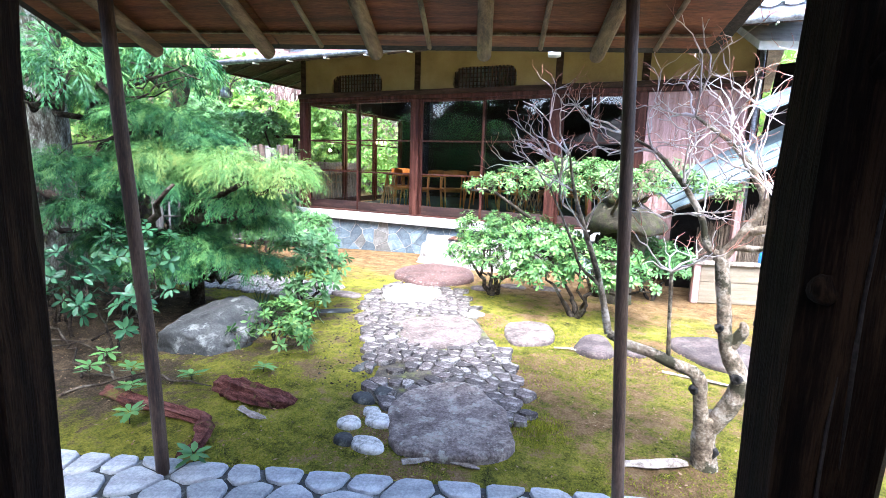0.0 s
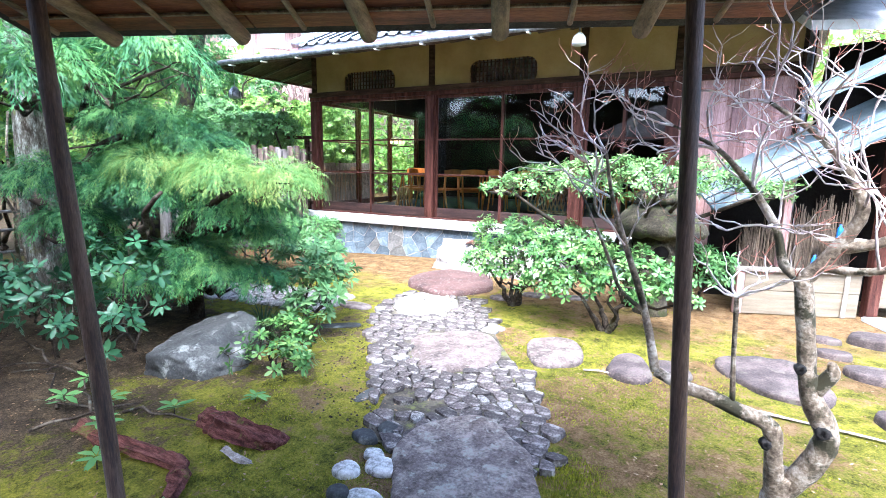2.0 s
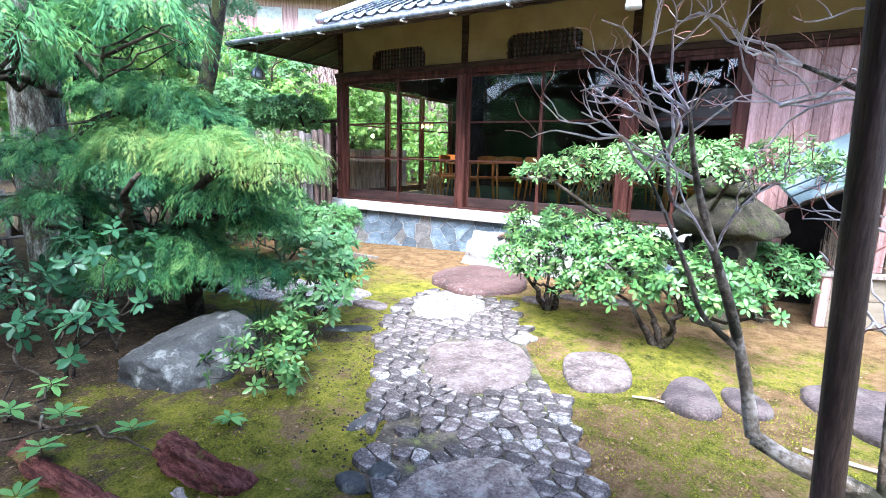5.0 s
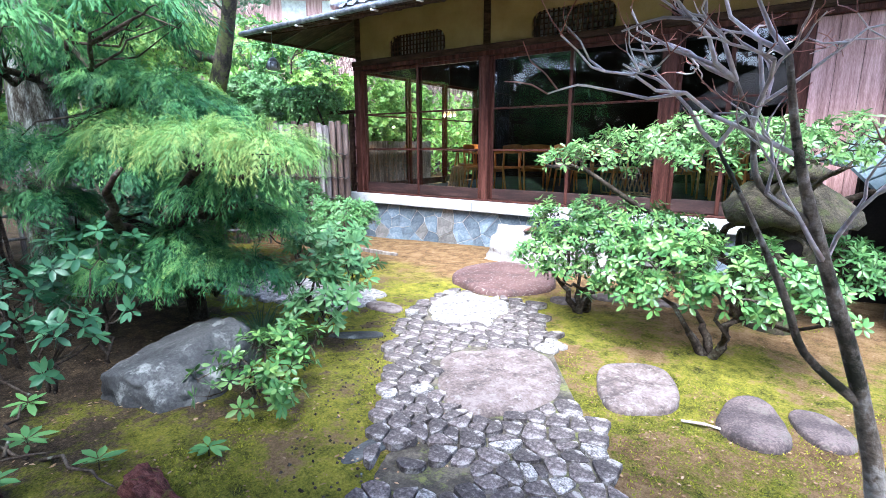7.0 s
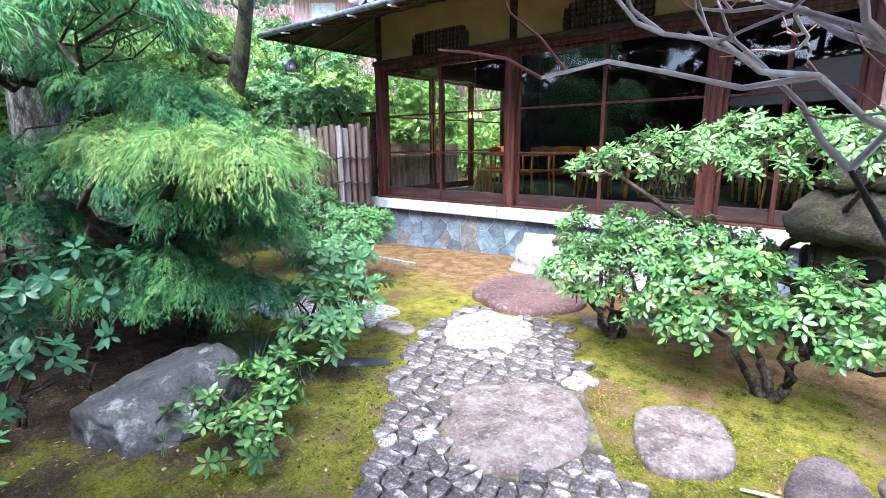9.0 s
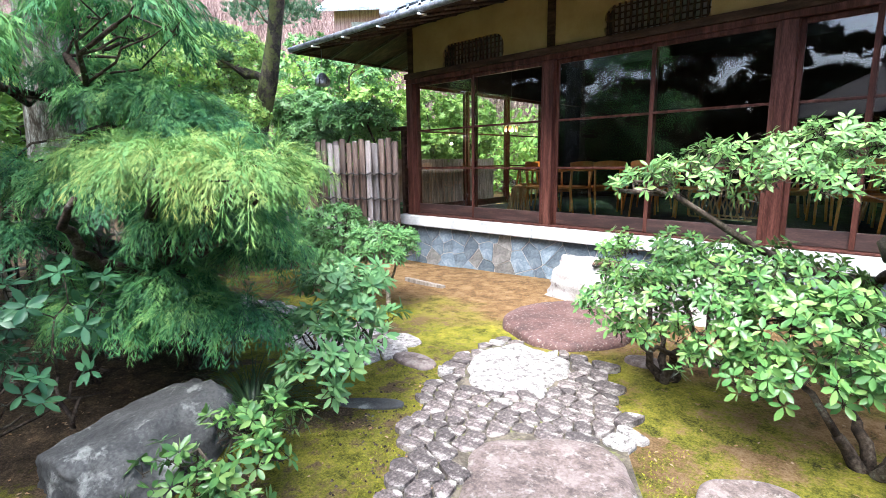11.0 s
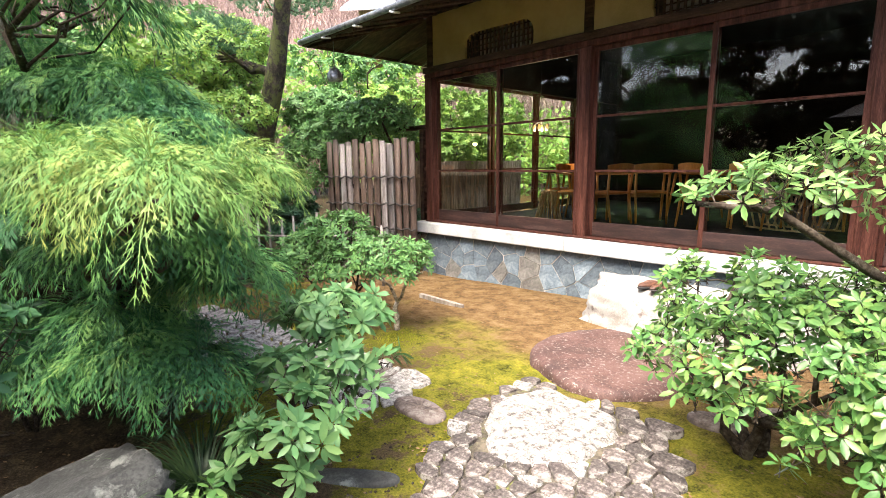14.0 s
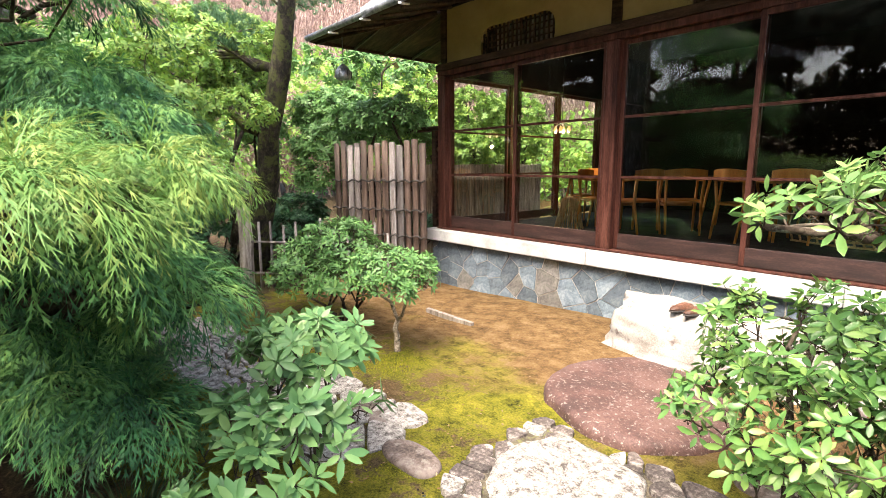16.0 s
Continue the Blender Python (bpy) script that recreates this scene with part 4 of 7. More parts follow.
blob("path_slab", SLABS[0], 0.055, M_PINKSLAB, path, "large pinkish lichened slab", 0.0, 0.05, 0.25)
blob("path_slab", SLABS[1], 0.06, M_WHITESTONE, path, "large white rough slab", 0.0, 0.12, 0.2)
seeds, y = [], 5.2
while y < 8.5:
    lo, hi = lerp_list(EDGES, min(max(y, 5.3), 8.36))
    x = lo - 0.12
    while x < hi + 0.15:
        seeds.append((x + RND.uniform(-0.05, 0.05), y + RND.uniform(-0.055, 0.055)))
        x += RND.uniform(0.08, 0.20)
    y += RND.uniform(0.095, 0.13)
for s, poly in zip(seeds, cells(seeds, None, 0.115)):
    if len(poly) < 3:
        continue
    e = lerp_list(EDGES, s[1])
    if e is None or not e[0] - 0.03 < s[0] < e[1] + 0.03 or any(inside(s, q) for q in SLABS):
        continue
    if s[1] < 5.9 and s[0] < -1.25 + 0.2 * (s[1] - 5.3) and RND.random() < 0.35:
        continue
    (cx, cy), vs, fs = stone_mesh(smooth_poly(poly, 1, 0.2), 0.006, RND.uniform(0.030, 0.042), 0.10, 0.07, 0.05)
    ob = mesh_part("path_stone", vs, fs, M_WHITESTONE if RND.random() < 0.10 else M_PATHSTONE, path, "", False)
    ob.location = (cx, cy, ground_z(cx, cy))
pv, pf = [], []
ys = [5.28 + i * 0.08 for i in range(39)]
for y in ys:
    lo, hi = lerp_list(EDGES, min(max(y, 5.3), 8.36))
    pv += [(lo + 0.03, y, 0.024), (hi - 0.03, y, 0.024)]
pf = [(2 * i, 2 * i + 1, 2 * i + 3, 2 * i + 2) for i in range(len(ys) - 1)]
M_JOINT = surface("path_joint_soil", (0.016, 0.013, 0.008), (0.045, 0.037, 0.024), (0.10, 0.085, 0.06), 7, 60, 0.95, None, 0.6, spots=(0.10, 0.11, 0.025), spot_scale=5, spot_level=0.58)
mesh_part("joint_soil", pv, pf, M_JOINT, path, "dark mossy joints")


def stone(outline, h, mat, label, name="stepping_stone", cat="stone", rough=0.04, round_=0.3, group="stepping stones", tip=(0.0, 0.0)):
    cx, cy = sum(p[0] for p in outline) / len(outline), sum(p[1] for p in outline) / len(outline)
    return tagged(blob(name, outline, h, mat, None, "", ground_z(cx, cy), rough, round_, 5, tip), label, cat, group)


stone([(-1.22, 5.50), (-1.02, 5.78), (-0.70, 5.84), (-0.42, 5.60), (-0.20, 5.20), (-0.34, 4.98), (-0.62, 4.86), (-0.90, 4.84), (-1.06, 5.12)], 0.05, M_GREYSLAB, "large flat grey-brown stone at the start of the path", rough=0.07, round_=0.08)
for a, b, c, d in ((-1.24, 4.97, 0.085, 0.07), (-1.10, 5.09, 0.10, 0.075), (-1.01, 4.83, 0.11, 0.075), (-1.20, 5.16, 0.07, 0.05)):
    stone(rough_ring(a, b, c, d), 0.035, M_WHITELICHEN, "small white rounded edging stone", "edging_stone", group="edging stones")
for a, b, c, d in ((-1.35, 5.28, 0.09, 0.06), (-1.28, 5.42, 0.08, 0.07), (-1.16, 4.80, 0.07, 0.05)):
    stone(rough_ring(a, b, c, d), 0.04, M_BOULDER, "small dark edging stone", "edging_stone", group="edging stones")
stone([(-1.04, 7.40), (-0.80, 7.60), (-0.60, 7.62), (-0.48, 7.32), (-0.47, 7.06), (-0.76, 6.80), (-0.92, 7.06)], 0.04, M_PINKSLAB, "squarish pinkish stepping stone beside the path", rough=0.06, round_=0.1)
stone([(-0.29, 7.05), (-0.22, 7.40), (-0.06, 7.52), (0.06, 7.30), (0.12, 7.02), (-0.08, 6.88)], 0.055, M_PURPLESLAB, "rounded purplish-grey stepping stone in moss", rough=0.08, round_=0.18)
stone([(0.04, 7.48), (0.22, 7.55), (0.40, 7.32), (0.34, 7.12), (0.16, 7.14)], 0.035, M_PURPLESLAB, "low grey stepping stone in moss", rough=0.08, round_=0.15)
stone([(0.47, 7.80), (0.85, 8.02), (1.18, 7.98), (1.34, 7.60), (1.28, 7.18), (0.98, 7.14), (0.72, 7.26)], 0.045, M_PURPLESLAB, "large dark flat slab in moss", rough=0.08, round_=0.08)
for a, b, c, d, h in ((1.70, 8.0, 0.22, 0.16, 0.06), (1.62, 7.1, 0.16, 0.14, 0.06), (1.95, 9.0, 0.28, 0.18, 0.09), (1.48, 8.40, 0.16, 0.09, 0.06), (1.50, 8.85, 0.14, 0.08, 0.05)):
    stone(rough_ring(a, b, c, d), h, M_PURPLESLAB, "grey stepping stone in moss", rough=0.08, round_=0.15)
stone([(-3.26, 8.88), (-3.22, 9.42), (-2.95, 9.72), (-2.40, 9.66), (-2.06, 9.25), (-2.06, 8.72), (-2.38, 8.40), (-2.76, 8.46), (-3.08, 8.62)], 0.085, M_REDSTONE, "broad red-brown flat stepping stone", rough=0.05, round_=0.07)
for a, b, c, d in ((-3.72, 7.66, 0.20, 0.13), (-3.14, 7.52, 0.21, 0.12), (-1.75, 8.62, 0.16, 0.1), (-1.45, 8.98, 0.2, 0.12), (-1.0, 9.1, 0.2, 0.1)):
    stone(rough_ring(a, b, c, d), 0.03, M_PINKSLAB, "flat pale brown stepping stone", round_=0.2)
stone([(-2.96, 6.62), (-2.72, 6.80), (-2.62, 6.94), (-2.68, 7.0), (-2.86, 6.86), (-3.02, 6.72)], 0.02, M_BOULDER, "thin grey slab edging in moss", "edging_slab", group="edging stones")
stone([(-1.62, 5.60), (-1.56, 5.95), (-1.62, 6.1), (-1.70, 5.9), (-1.72, 5.6)], 0.015, M_BOULDER, "thin grey slab edging in moss", "edging_slab", group="edging stones")
rock("step_stone", (-2.53, 10.12, 0.03), (1.02, 0.38, 0.45), [((0, 0.02, 1), 0.90), ((-1, -0.12, 0.16), 0.93), ((0.05, -1, 0.22), 0.84), ((0, 1, 0.1), 0.84), ((1, -0.2, 0.2), 0.93),
      ((-0.55, -0.85, 0.1), 0.95), ((0.6, -0.8, 0.2), 0.96), ((-0.3, -0.6, 0.9), 1.02), ((0, 0, -1), 0.3)], M_BIGSTONE, "tall pale shoe-removing stone in front of the windows", "stone", 4.0)
rock("boulder", (-3.25, 5.62, 0.02), (0.47, 0.47, 0.33), [((-0.20, -0.26, 1), 0.66), ((-0.85, -0.7, 0.10), 0.86), ((0.25, -1, 0.12), 0.80), ((1, -0.35, 0.12), 0.92), ((1, 0.6, 0.2), 0.86), ((-1, 0.5, 0.3), 0.98),
      ((-0.3, 1, 0.2), 1.02), ((0.55, -0.62, 0.75), 0.80), ((0.75, 0.1, 0.85), 0.80), ((-0.75, -0.35, 0.7), 0.80), ((0, 0, -1), 0.35)], M_BOULDER, "large grey angular lichened boulder in the moss", "rock")

# the pale side path
side_path = empty("side_path", "side path of pale flat stones behind the grass", "path", kind="structure")
seeds = []
for i in range(20):
    for j in range(4):
        seeds.append((-6.4 + i * 0.15 + RND.uniform(-0.04, 0.04), 6.86 + 0.022 * i + j * 0.14 + RND.uniform(-0.035, 0.035)))
for s, poly in zip(seeds, cells(seeds, None, 0.2)):
    if len(poly) > 2:
        (cx, cy), vs, fs = stone_mesh(smooth_poly(poly), 0.012, 0.03, 0.25, 0.08)
        ob = mesh_part("path_stone", vs, fs, M_WHITESTONE, side_path, "", False)
        ob.location = (cx, cy, ground_z(cx, cy))

# wall stones of the house base
seeds = []
for j in range(4):
    for i in range(27):
        seeds.append((-6.70 + i * 0.265 + RND.uniform(-0.15, 0.15), -0.2 + j * 0.21 + RND.uniform(-0.12, 0.12)))
fw = [o for o in house.children if o.name.startswith("foundation")][0]
for poly in cells(seeds, [(-6.70, -0.3), (0.22, -0.3), (0.22, 0.525), (-6.70, 0.525)], 0.3):
    if len(poly) > 2:
        (cx, cy), vs, fs = stone_mesh(poly, 0.006, 0.009, 0.05, 0.03, 0.0, 0.01)
        ob = mesh_part("wall_stone", [(a, -c, b) for a, b, c in vs], [tuple(reversed(f)) for f in fs], M_SLATEBROWN if RND.random() < 0.16 else M_SLATE, fw)
        ob.location = (cx, WALL_Y - 0.10, cy)

# ---- plants ----


def limbs(trunk_top, targets, r0, mesh, jitter=0.09, sag=0.0):
    """Limbs from the trunk to the targets, bundled through shared middle points."""
    hubs = []
    for t in targets:
        t = Vector(t)
        best = None
        for h, hr in hubs:
            d = (h - t).length
            if d < (trunk_top - t).length * 0.55 and (best is None or d < (best[0] - t).length):
                best = (h, hr)
        a, ra = best if best else (Vector(trunk_top), r0)
        pts = bend(a, t, sag, jitter, 4)
        ra = ra * (0.75 if best else 0.7)
        mesh.tube(pts, taper(ra, max(0.003, ra * 0.35), 5), 5, True)
        for i in (2, 3):
            hubs.append((pts[i], ra * 0.7))


def whorl(mesh, p, axis, n, length, width, spread_=0.9):
    axis = axis.normalized()
    a = axis.cross(Vector((0.3, 0.5, 0.2))).normalized()
    c = axis.cross(a)
    t0 = RND.uniform(0, 6.28)
    for i in range(n):
        t = t0 + 2 * math.pi * i / n + RND.uniform(-0.25, 0.25)
        s = spread_ * RND.uniform(0.7, 1.2)
        d = (axis * (1.1 - s) + (a * math.cos(t) + c * math.sin(t)) * s).normalized()
        k = RND.uniform(0.7, 1.15)
        mesh.leaf(p + d * 0.008, d, axis, length * k, width * k, 0.15, RND.uniform(0.0, 0.35), True)


def in_pads(pads, shell=0.55):
    w = [p[3] * p[4] * max(p[5], 0.05) for p in pads]
    p = RND.choices(pads, w)[0]
    d = rand_dir(-0.55, 1)
    k = RND.uniform(shell, 1) ** 0.6
    return Vector((p[0] + d.x * p[3] * k, p[1] + d.y * p[4] * k, p[2] + d.z * p[5] * k)), d


def shrub(name, label, base, stems, pads, clusters, leaf_mat, leaf=(0.055, 0.022, 6), r0=0.022, bark=M_BARK, twigs=3, kind_cat="shrub", fork=0.16, rise=(0.14, 0.28), where=None):
    """A shrub: several stems from one foot, limbs to the clusters, whorls of leaves on short twigs."""
    g = empty(name, label, kind_cat, Matrix.Translation(base))
    b = Vector(base)
    wood, crown = Mesh(), Mesh()
    tops = []
    for i in range(stems):
        a = 2 * math.pi * i / stems + 0.5
        top = Vector((math.cos(a) * fork, math.sin(a) * fork, RND.uniform(*rise)))
        pts = bend((math.cos(a) * 0.02, math.sin(a) * 0.02, -0.04), top, 0.08, 0.10, 4)
        wood.tube(pts, taper(r0 * 1.25, r0 * 0.8, 5), 7)
        tops.append(pts[-1])
    groups = [[] for _ in tops]
    for _ in range(clusters):
        p, d = in_pads(pads)
        q = p - b
        k = min(range(len(tops)), key=lambda i: (tops[i] - q).length)
        groups[k].append(q)
        for _ in range(twigs):
            dd = (d * 0.5 + rand_dir(-0.2, 1) * 0.8 + Vector((0, 0, 0.35))).normalized()
            e = q + dd * RND.uniform(0.03, 0.11)
            wood.tube([q - dd * 0.02, e], [0.0028, 0.0018], 3, False)
            whorl(crown, e, dd, leaf[2] + RND.randint(-1, 1), leaf[0], leaf[1])
    for top, ts in zip(tops, groups):
        ts.sort(key=lambda t: -(t - top).length)
        limbs(top, ts, r0, wood)
    wood.done("trunk", bark, g)
    crown.done("crown", leaf_mat, g)
    return g


shrub("azalea_bush", "round azalea bush with pale green whorled leaves beside the path", (-1.54, 8.42, ground_z(-1.54, 8.42)), 4,
      [(-1.58, 8.40, 0.80, 0.46, 0.46, 0.24), (-1.15, 8.42, 0.78, 0.52, 0.46, 0.26), (-0.85, 8.6, 0.70, 0.38, 0.4, 0.22), (-1.72, 8.2, 0.58, 0.32, 0.3, 0.18), (-1.05, 8.1, 0.55, 0.42, 0.36, 0.2), (-1.35, 7.95, 0.66, 0.40, 0.28, 0.2), (-1.45, 7.85, 0.42, 0.3, 0.22, 0.14)], 290, L_AZALEA, (0.06, 0.024, 6), 0.028)
shrub("azalea_bush", "lower azalea bush with bright green oval leaves beside the stepping stones", (-0.42, 8.04, ground_z(-0.42, 8.04)), 4,
      [(-0.60, 8.0, 0.62, 0.5, 0.42, 0.22), (-0.20, 8.02, 0.60, 0.45, 0.4, 0.26), (0.10, 7.95, 0.46, 0.3, 0.3, 0.16), (-0.75, 7.9, 0.46, 0.3, 0.3, 0.14)], 170, L_AZALEA, (0.066, 0.030, 6), 0.03)
shrub("clipped_azalea_tree", "spreading flat-topped azalea with pale leaves over the stone lantern", (-0.35, 9.25, 0.0), 2,
      [(-1.45, 8.0, 1.40, 0.36, 0.32, 0.10), (-1.15, 8.4, 1.48, 0.5, 0.4, 0.13), (-0.6, 8.7, 1.55, 0.6, 0.5, 0.16), (0.1, 8.9, 1.55, 0.6, 0.5, 0.16), (0.75, 9.0, 1.42, 0.45, 0.4, 0.14), (-0.7, 8.2, 1.36, 0.45, 0.3, 0.09), (-0.1, 8.4, 1.45, 0.5, 0.35, 0.12)], 272, L_PALE, (0.058, 0.022, 6), 0.05, fork=0.22, rise=(0.7, 0.95))
shrub("leafy_bush", "small dark green leafy bush beside the shed", (0.29, 9.35, 0.0), 3, [(0.3, 9.3, 0.58, 0.35, 0.28, 0.16), (0.45, 9.35, 0.42, 0.25, 0.25, 0.12)], 70, L_HEDGE, (0.075, 0.026, 6), 0.02)
shrub("rhododendron_bush", "rhododendron with large whorled light green leaves", (-3.25, 6.88, 0.0), 3,
      [(-3.30, 7.0, 0.70, 0.30, 0.28, 0.10), (-3.02, 6.75, 0.58, 0.28, 0.26, 0.10), (-3.55, 7.1, 0.62, 0.28, 0.28, 0.10), (-2.82, 6.55, 0.42, 0.22, 0.2, 0.09), (-2.85, 6.38, 0.27, 0.24, 0.16, 0.08), (-3.25, 6.72, 0.40, 0.26, 0.22, 0.10), (-2.88, 6.95, 0.46, 0.2, 0.22, 0.09)], 92, L_RHODO, (0.092, 0.033, 8), 0.014, twigs=2)
shrub("rhododendron_bush", "low bright green seedling bush in front of the grass clump", (-2.60, 5.78, 0.0), 4,
      [(-2.60, 5.80, 0.22, 0.26, 0.22, 0.10), (-2.36, 5.66, 0.14, 0.18, 0.16, 0.07), (-2.62, 6.0, 0.26, 0.2, 0.18, 0.09), (-2.74, 5.62, 0.13, 0.18, 0.16, 0.07), (-2.42, 5.92, 0.2, 0.16, 0.14, 0.08)], 50, L_AZALEA, (0.066, 0.028, 6), 0.008, twigs=2, fork=0.10)
shrub("small_pruned_tree", "small pruned azalea tree on the bare clay near the house", (-4.55, 8.42, ground_z(-4.55, 8.42)), 1,
      [(-4.62, 8.45, 0.66, 0.40, 0.36, 0.16), (-4.40, 8.40, 0.60, 0.30, 0.28, 0.13)], 150, L_HEDGE, (0.058, 0.02, 6), 0.026, M_BARKPALE, fork=0.03)
shrub("leafy_bush", "dense green bush beside the low bamboo fence", (-5.6, 8.5, ground_z(-5.6, 8.5)), 3,
      [(-5.6, 8.5, 0.78, 0.46, 0.36, 0.2), (-5.2, 8.3, 0.5, 0.36, 0.3, 0.2), (-5.85, 8.2, 0.45, 0.4, 0.3, 0.22), (-6.3, 8.45, 0.5, 0.34, 0.3, 0.22)], 260, L_HEDGE, (0.07, 0.024, 6), 0.02)


def frond(mesh, p, d, length, width=0.009, droop=0.3):
    """A drooping flat frond: one arching stem with threads on both sides, all in one piece."""
    d = d.normalized()
    s = d.cross(Vector((0, 0, 1)))
    if s.length < 0.05:
        s = Vector((1, 0, 0))
    s = (s.normalized() + rand_dir() * 0.35).normalized()
    q, step, n0, rows = Vector(p), length / 6, len(mesh.v), []
    for i in range(7):
        w = s * width * 0.5 * (1.15 - i / 7)
        rows.append((q.copy(), d.copy()))
        mesh.v += [q - w, q + w]
        q = q + d * step
        d = (d + Vector((0, 0, -droop)) + rand_dir() * 0.10).normalized()
    for i in range(6):
        mesh.f.append((n0 + 2 * i, n0 + 2 * i + 1, n0 + 2 * i + 3, n0 + 2 * i + 2))
    for i in range(1, 7):
        c, dd = rows[i]
        for k, sign in ((0, -1), (1, 1)):
            t = (dd * RND.uniform(0.8, 1.2) + s * sign * RND.uniform(0.3, 0.75) + rand_dir() * 0.25).normalized()
            ln = length * RND.uniform(0.3, 0.62) * (1.1 - 0.09 * i)
            e = t.cross(s.cross(dd))
            e = e.normalized() * width * 0.5 if e.length > 1e-4 else s * width * 0.5
            m = c + t * ln * 0.5
            t2 = (t + Vector((0, 0, -droop * 1.1))).normalized()
            b = len(mesh.v)
            mesh.v += [m - e, m + e, m + t2 * ln * 0.55, m + (t2 + s * sign * 0.55).normalized() * ln * 0.42, m + (t2 - s * sign * 0.6).normalized() * ln * 0.36]
            a = n0 + 2 * i + k
            mesh.f += [(a, b, b + 1), (b, b + 2, b + 1), (b, b + 3, b + 1), (b, b + 4, b + 1)]


def cypress(name, label, base, trunk, pads, count, tip_pads=(), tip_count=0, length=0.22, width=0.009, leaf_mat=None):
    """Layered pads of drooping fronds on dark crooked boughs, open underneath."""
    g = empty(name, label, "tree", Matrix.Translation(base))
    b = Vector(base)
    wood, crown, tips = Mesh(), Mesh(), Mesh()
    pts = [Vector(p) - b for p in trunk]
    wood.tube(pts, taper(0.085, 0.03, len(pts)), 9, True, 0.1)
    for c in list(pads) + list(tip_pads):
        c0 = Vector(c[:3]) - b
        k = min(range(len(pts)), key=lambda i: (pts[i] - c0).length + 0.3 * abs(pts[i].z - c0.z + 0.25))
        line = bend(pts[k], c0 - Vector((0, 0, c[5] * 0.8)), -0.06, 0.09, 6)
        bough = Mesh()
        bough.tube(line, taper(0.042, 0.014, 7), 7, True, 0.16)
        arm = bough.done("branch", M_BARK, g)
        for _ in range(7):
            e = c0 + Vector((RND.uniform(-1, 1) * c[3], RND.uniform(-1, 1) * c[4], RND.uniform(-0.9, 0.1) * c[5])) * 0.8
            twig = Mesh()
            twig.tube(bend(line[RND.randint(2, 6)], e, 0.05, 0.11, 4), taper(0.013, 0.003, 5), 4, False)
            twig.done("twig", M_BARK, arm)
    for pl, cnt, mesh in ((pads, count, crown), (tip_pads, tip_count, tips)):
        if not cnt:
            continue
        area = [c[3] * c[4] for c in pl]
        for _ in range(cnt):
            c = RND.choices(pl, area)[0]
            a, r = RND.uniform(0, 2 * math.pi), math.sqrt(RND.random())
            lump = 1 + 0.5 * noise.noise(Vector((c[0] * 3 + math.cos(a) * 1.6, c[1] * 3 + math.sin(a) * 1.6, 4.0)))
            r *= lump * 0.74
            p = Vector((c[0] + math.cos(a) * r * c[3], c[1] + math.sin(a) * r * c[4], c[2] + c[5] * (1.0 - 1.5 * r * r) + RND.uniform(-0.6, 0.3) * c[5])) - b
            out = Vector((math.cos(a), math.sin(a), 0)) * (0.35 + 0.8 * r) + rand_dir() * 0.45 + Vector((0, 0, 0.45 - 0.75 * r))
            frond(mesh, p, out, length * RND.uniform(0.6, 1.3), width * (0.72 if mesh is tips else 1.0), RND.uniform(0.16, 0.42))
    wood.done("trunk", M_BARK, g)
    crown.done("crown", leaf_mat or L_CYPRESS, g)
    if tips.v:
        tips.done("young_foliage", L_CYPTIP, g, "golden-green young shoots")
    return g


thread = cypress("thread_cypress", "spreading thread-leaf cypress with drooping light green sprays", (-4.35, 6.35, 0.0),
        [(-4.35, 6.35, -0.05), (-4.28, 6.30, 0.35), (-4.40, 6.20, 0.75), (-4.20, 6.25, 1.1), (-4.30, 6.35, 1.4), (-4.5, 6.35, 1.7), (-4.9, 6.2, 2.1)],
        [(-3.35, 6.15, 1.28, 0.5, 0.42, 0.09), (-4.1, 6.3, 1.52, 0.55, 0.45, 0.10), (-4.4, 5.9, 1.42, 0.55, 0.5, 0.10),
         (-3.6, 6.55, 1.0, 0.38, 0.32, 0.09), (-4.9, 6.3, 1.70, 0.6, 0.5, 0.12), (-4.8, 5.5, 1.12, 0.4, 0.35, 0.09),
         (-4.5, 6.7, 1.0, 0.4, 0.35, 0.09), (-5.2, 5.6, 1.5, 0.5, 0.5, 0.12), (-4.35, 6.5, 1.82, 0.5, 0.45, 0.10), (-4.05, 6.1, 0.80, 0.42, 0.36, 0.08),
         (-5.3, 6.8, 1.3, 0.5, 0.5, 0.13), (-5.0, 6.25, 2.06, 0.6, 0.5, 0.11), (-4.6, 6.4, 2.02, 0.45, 0.4, 0.09), (-5.5, 6.1, 2.3, 0.5, 0.45, 0.11),
         (-3.75, 6.1, 0.66, 0.55, 0.32, 0.08), (-4.3, 5.75, 0.62, 0.55, 0.4, 0.09), (-3.4, 6.3, 0.62, 0.3, 0.26, 0.07), (-4.5, 6.3, 0.5, 0.5, 0.4, 0.09), (-4.95, 5.9, 0.75, 0.5, 0.45, 0.1)], 8000,
        [(-2.78, 6.05, 1.50, 0.36, 0.28, 0.08), (-3.15, 5.85, 1.54, 0.40, 0.32, 0.08), (-3.05, 6.4, 1.55, 0.3, 0.28, 0.07), (-3.6, 6.1, 1.60, 0.40, 0.34, 0.08), (-4.2, 5.9, 1.62, 0.4, 0.34, 0.08)], 1400, 0.20, 0.0060)


def limb_line(g, name, pts, r0, r1, mat=M_BARK, segs=8, wob=0.1, label=""):
    m = Mesh()
    m.tube(pts, taper(r0, r1, len(pts)), segs, True, wob)
    return m.done(name, mat, g, label)


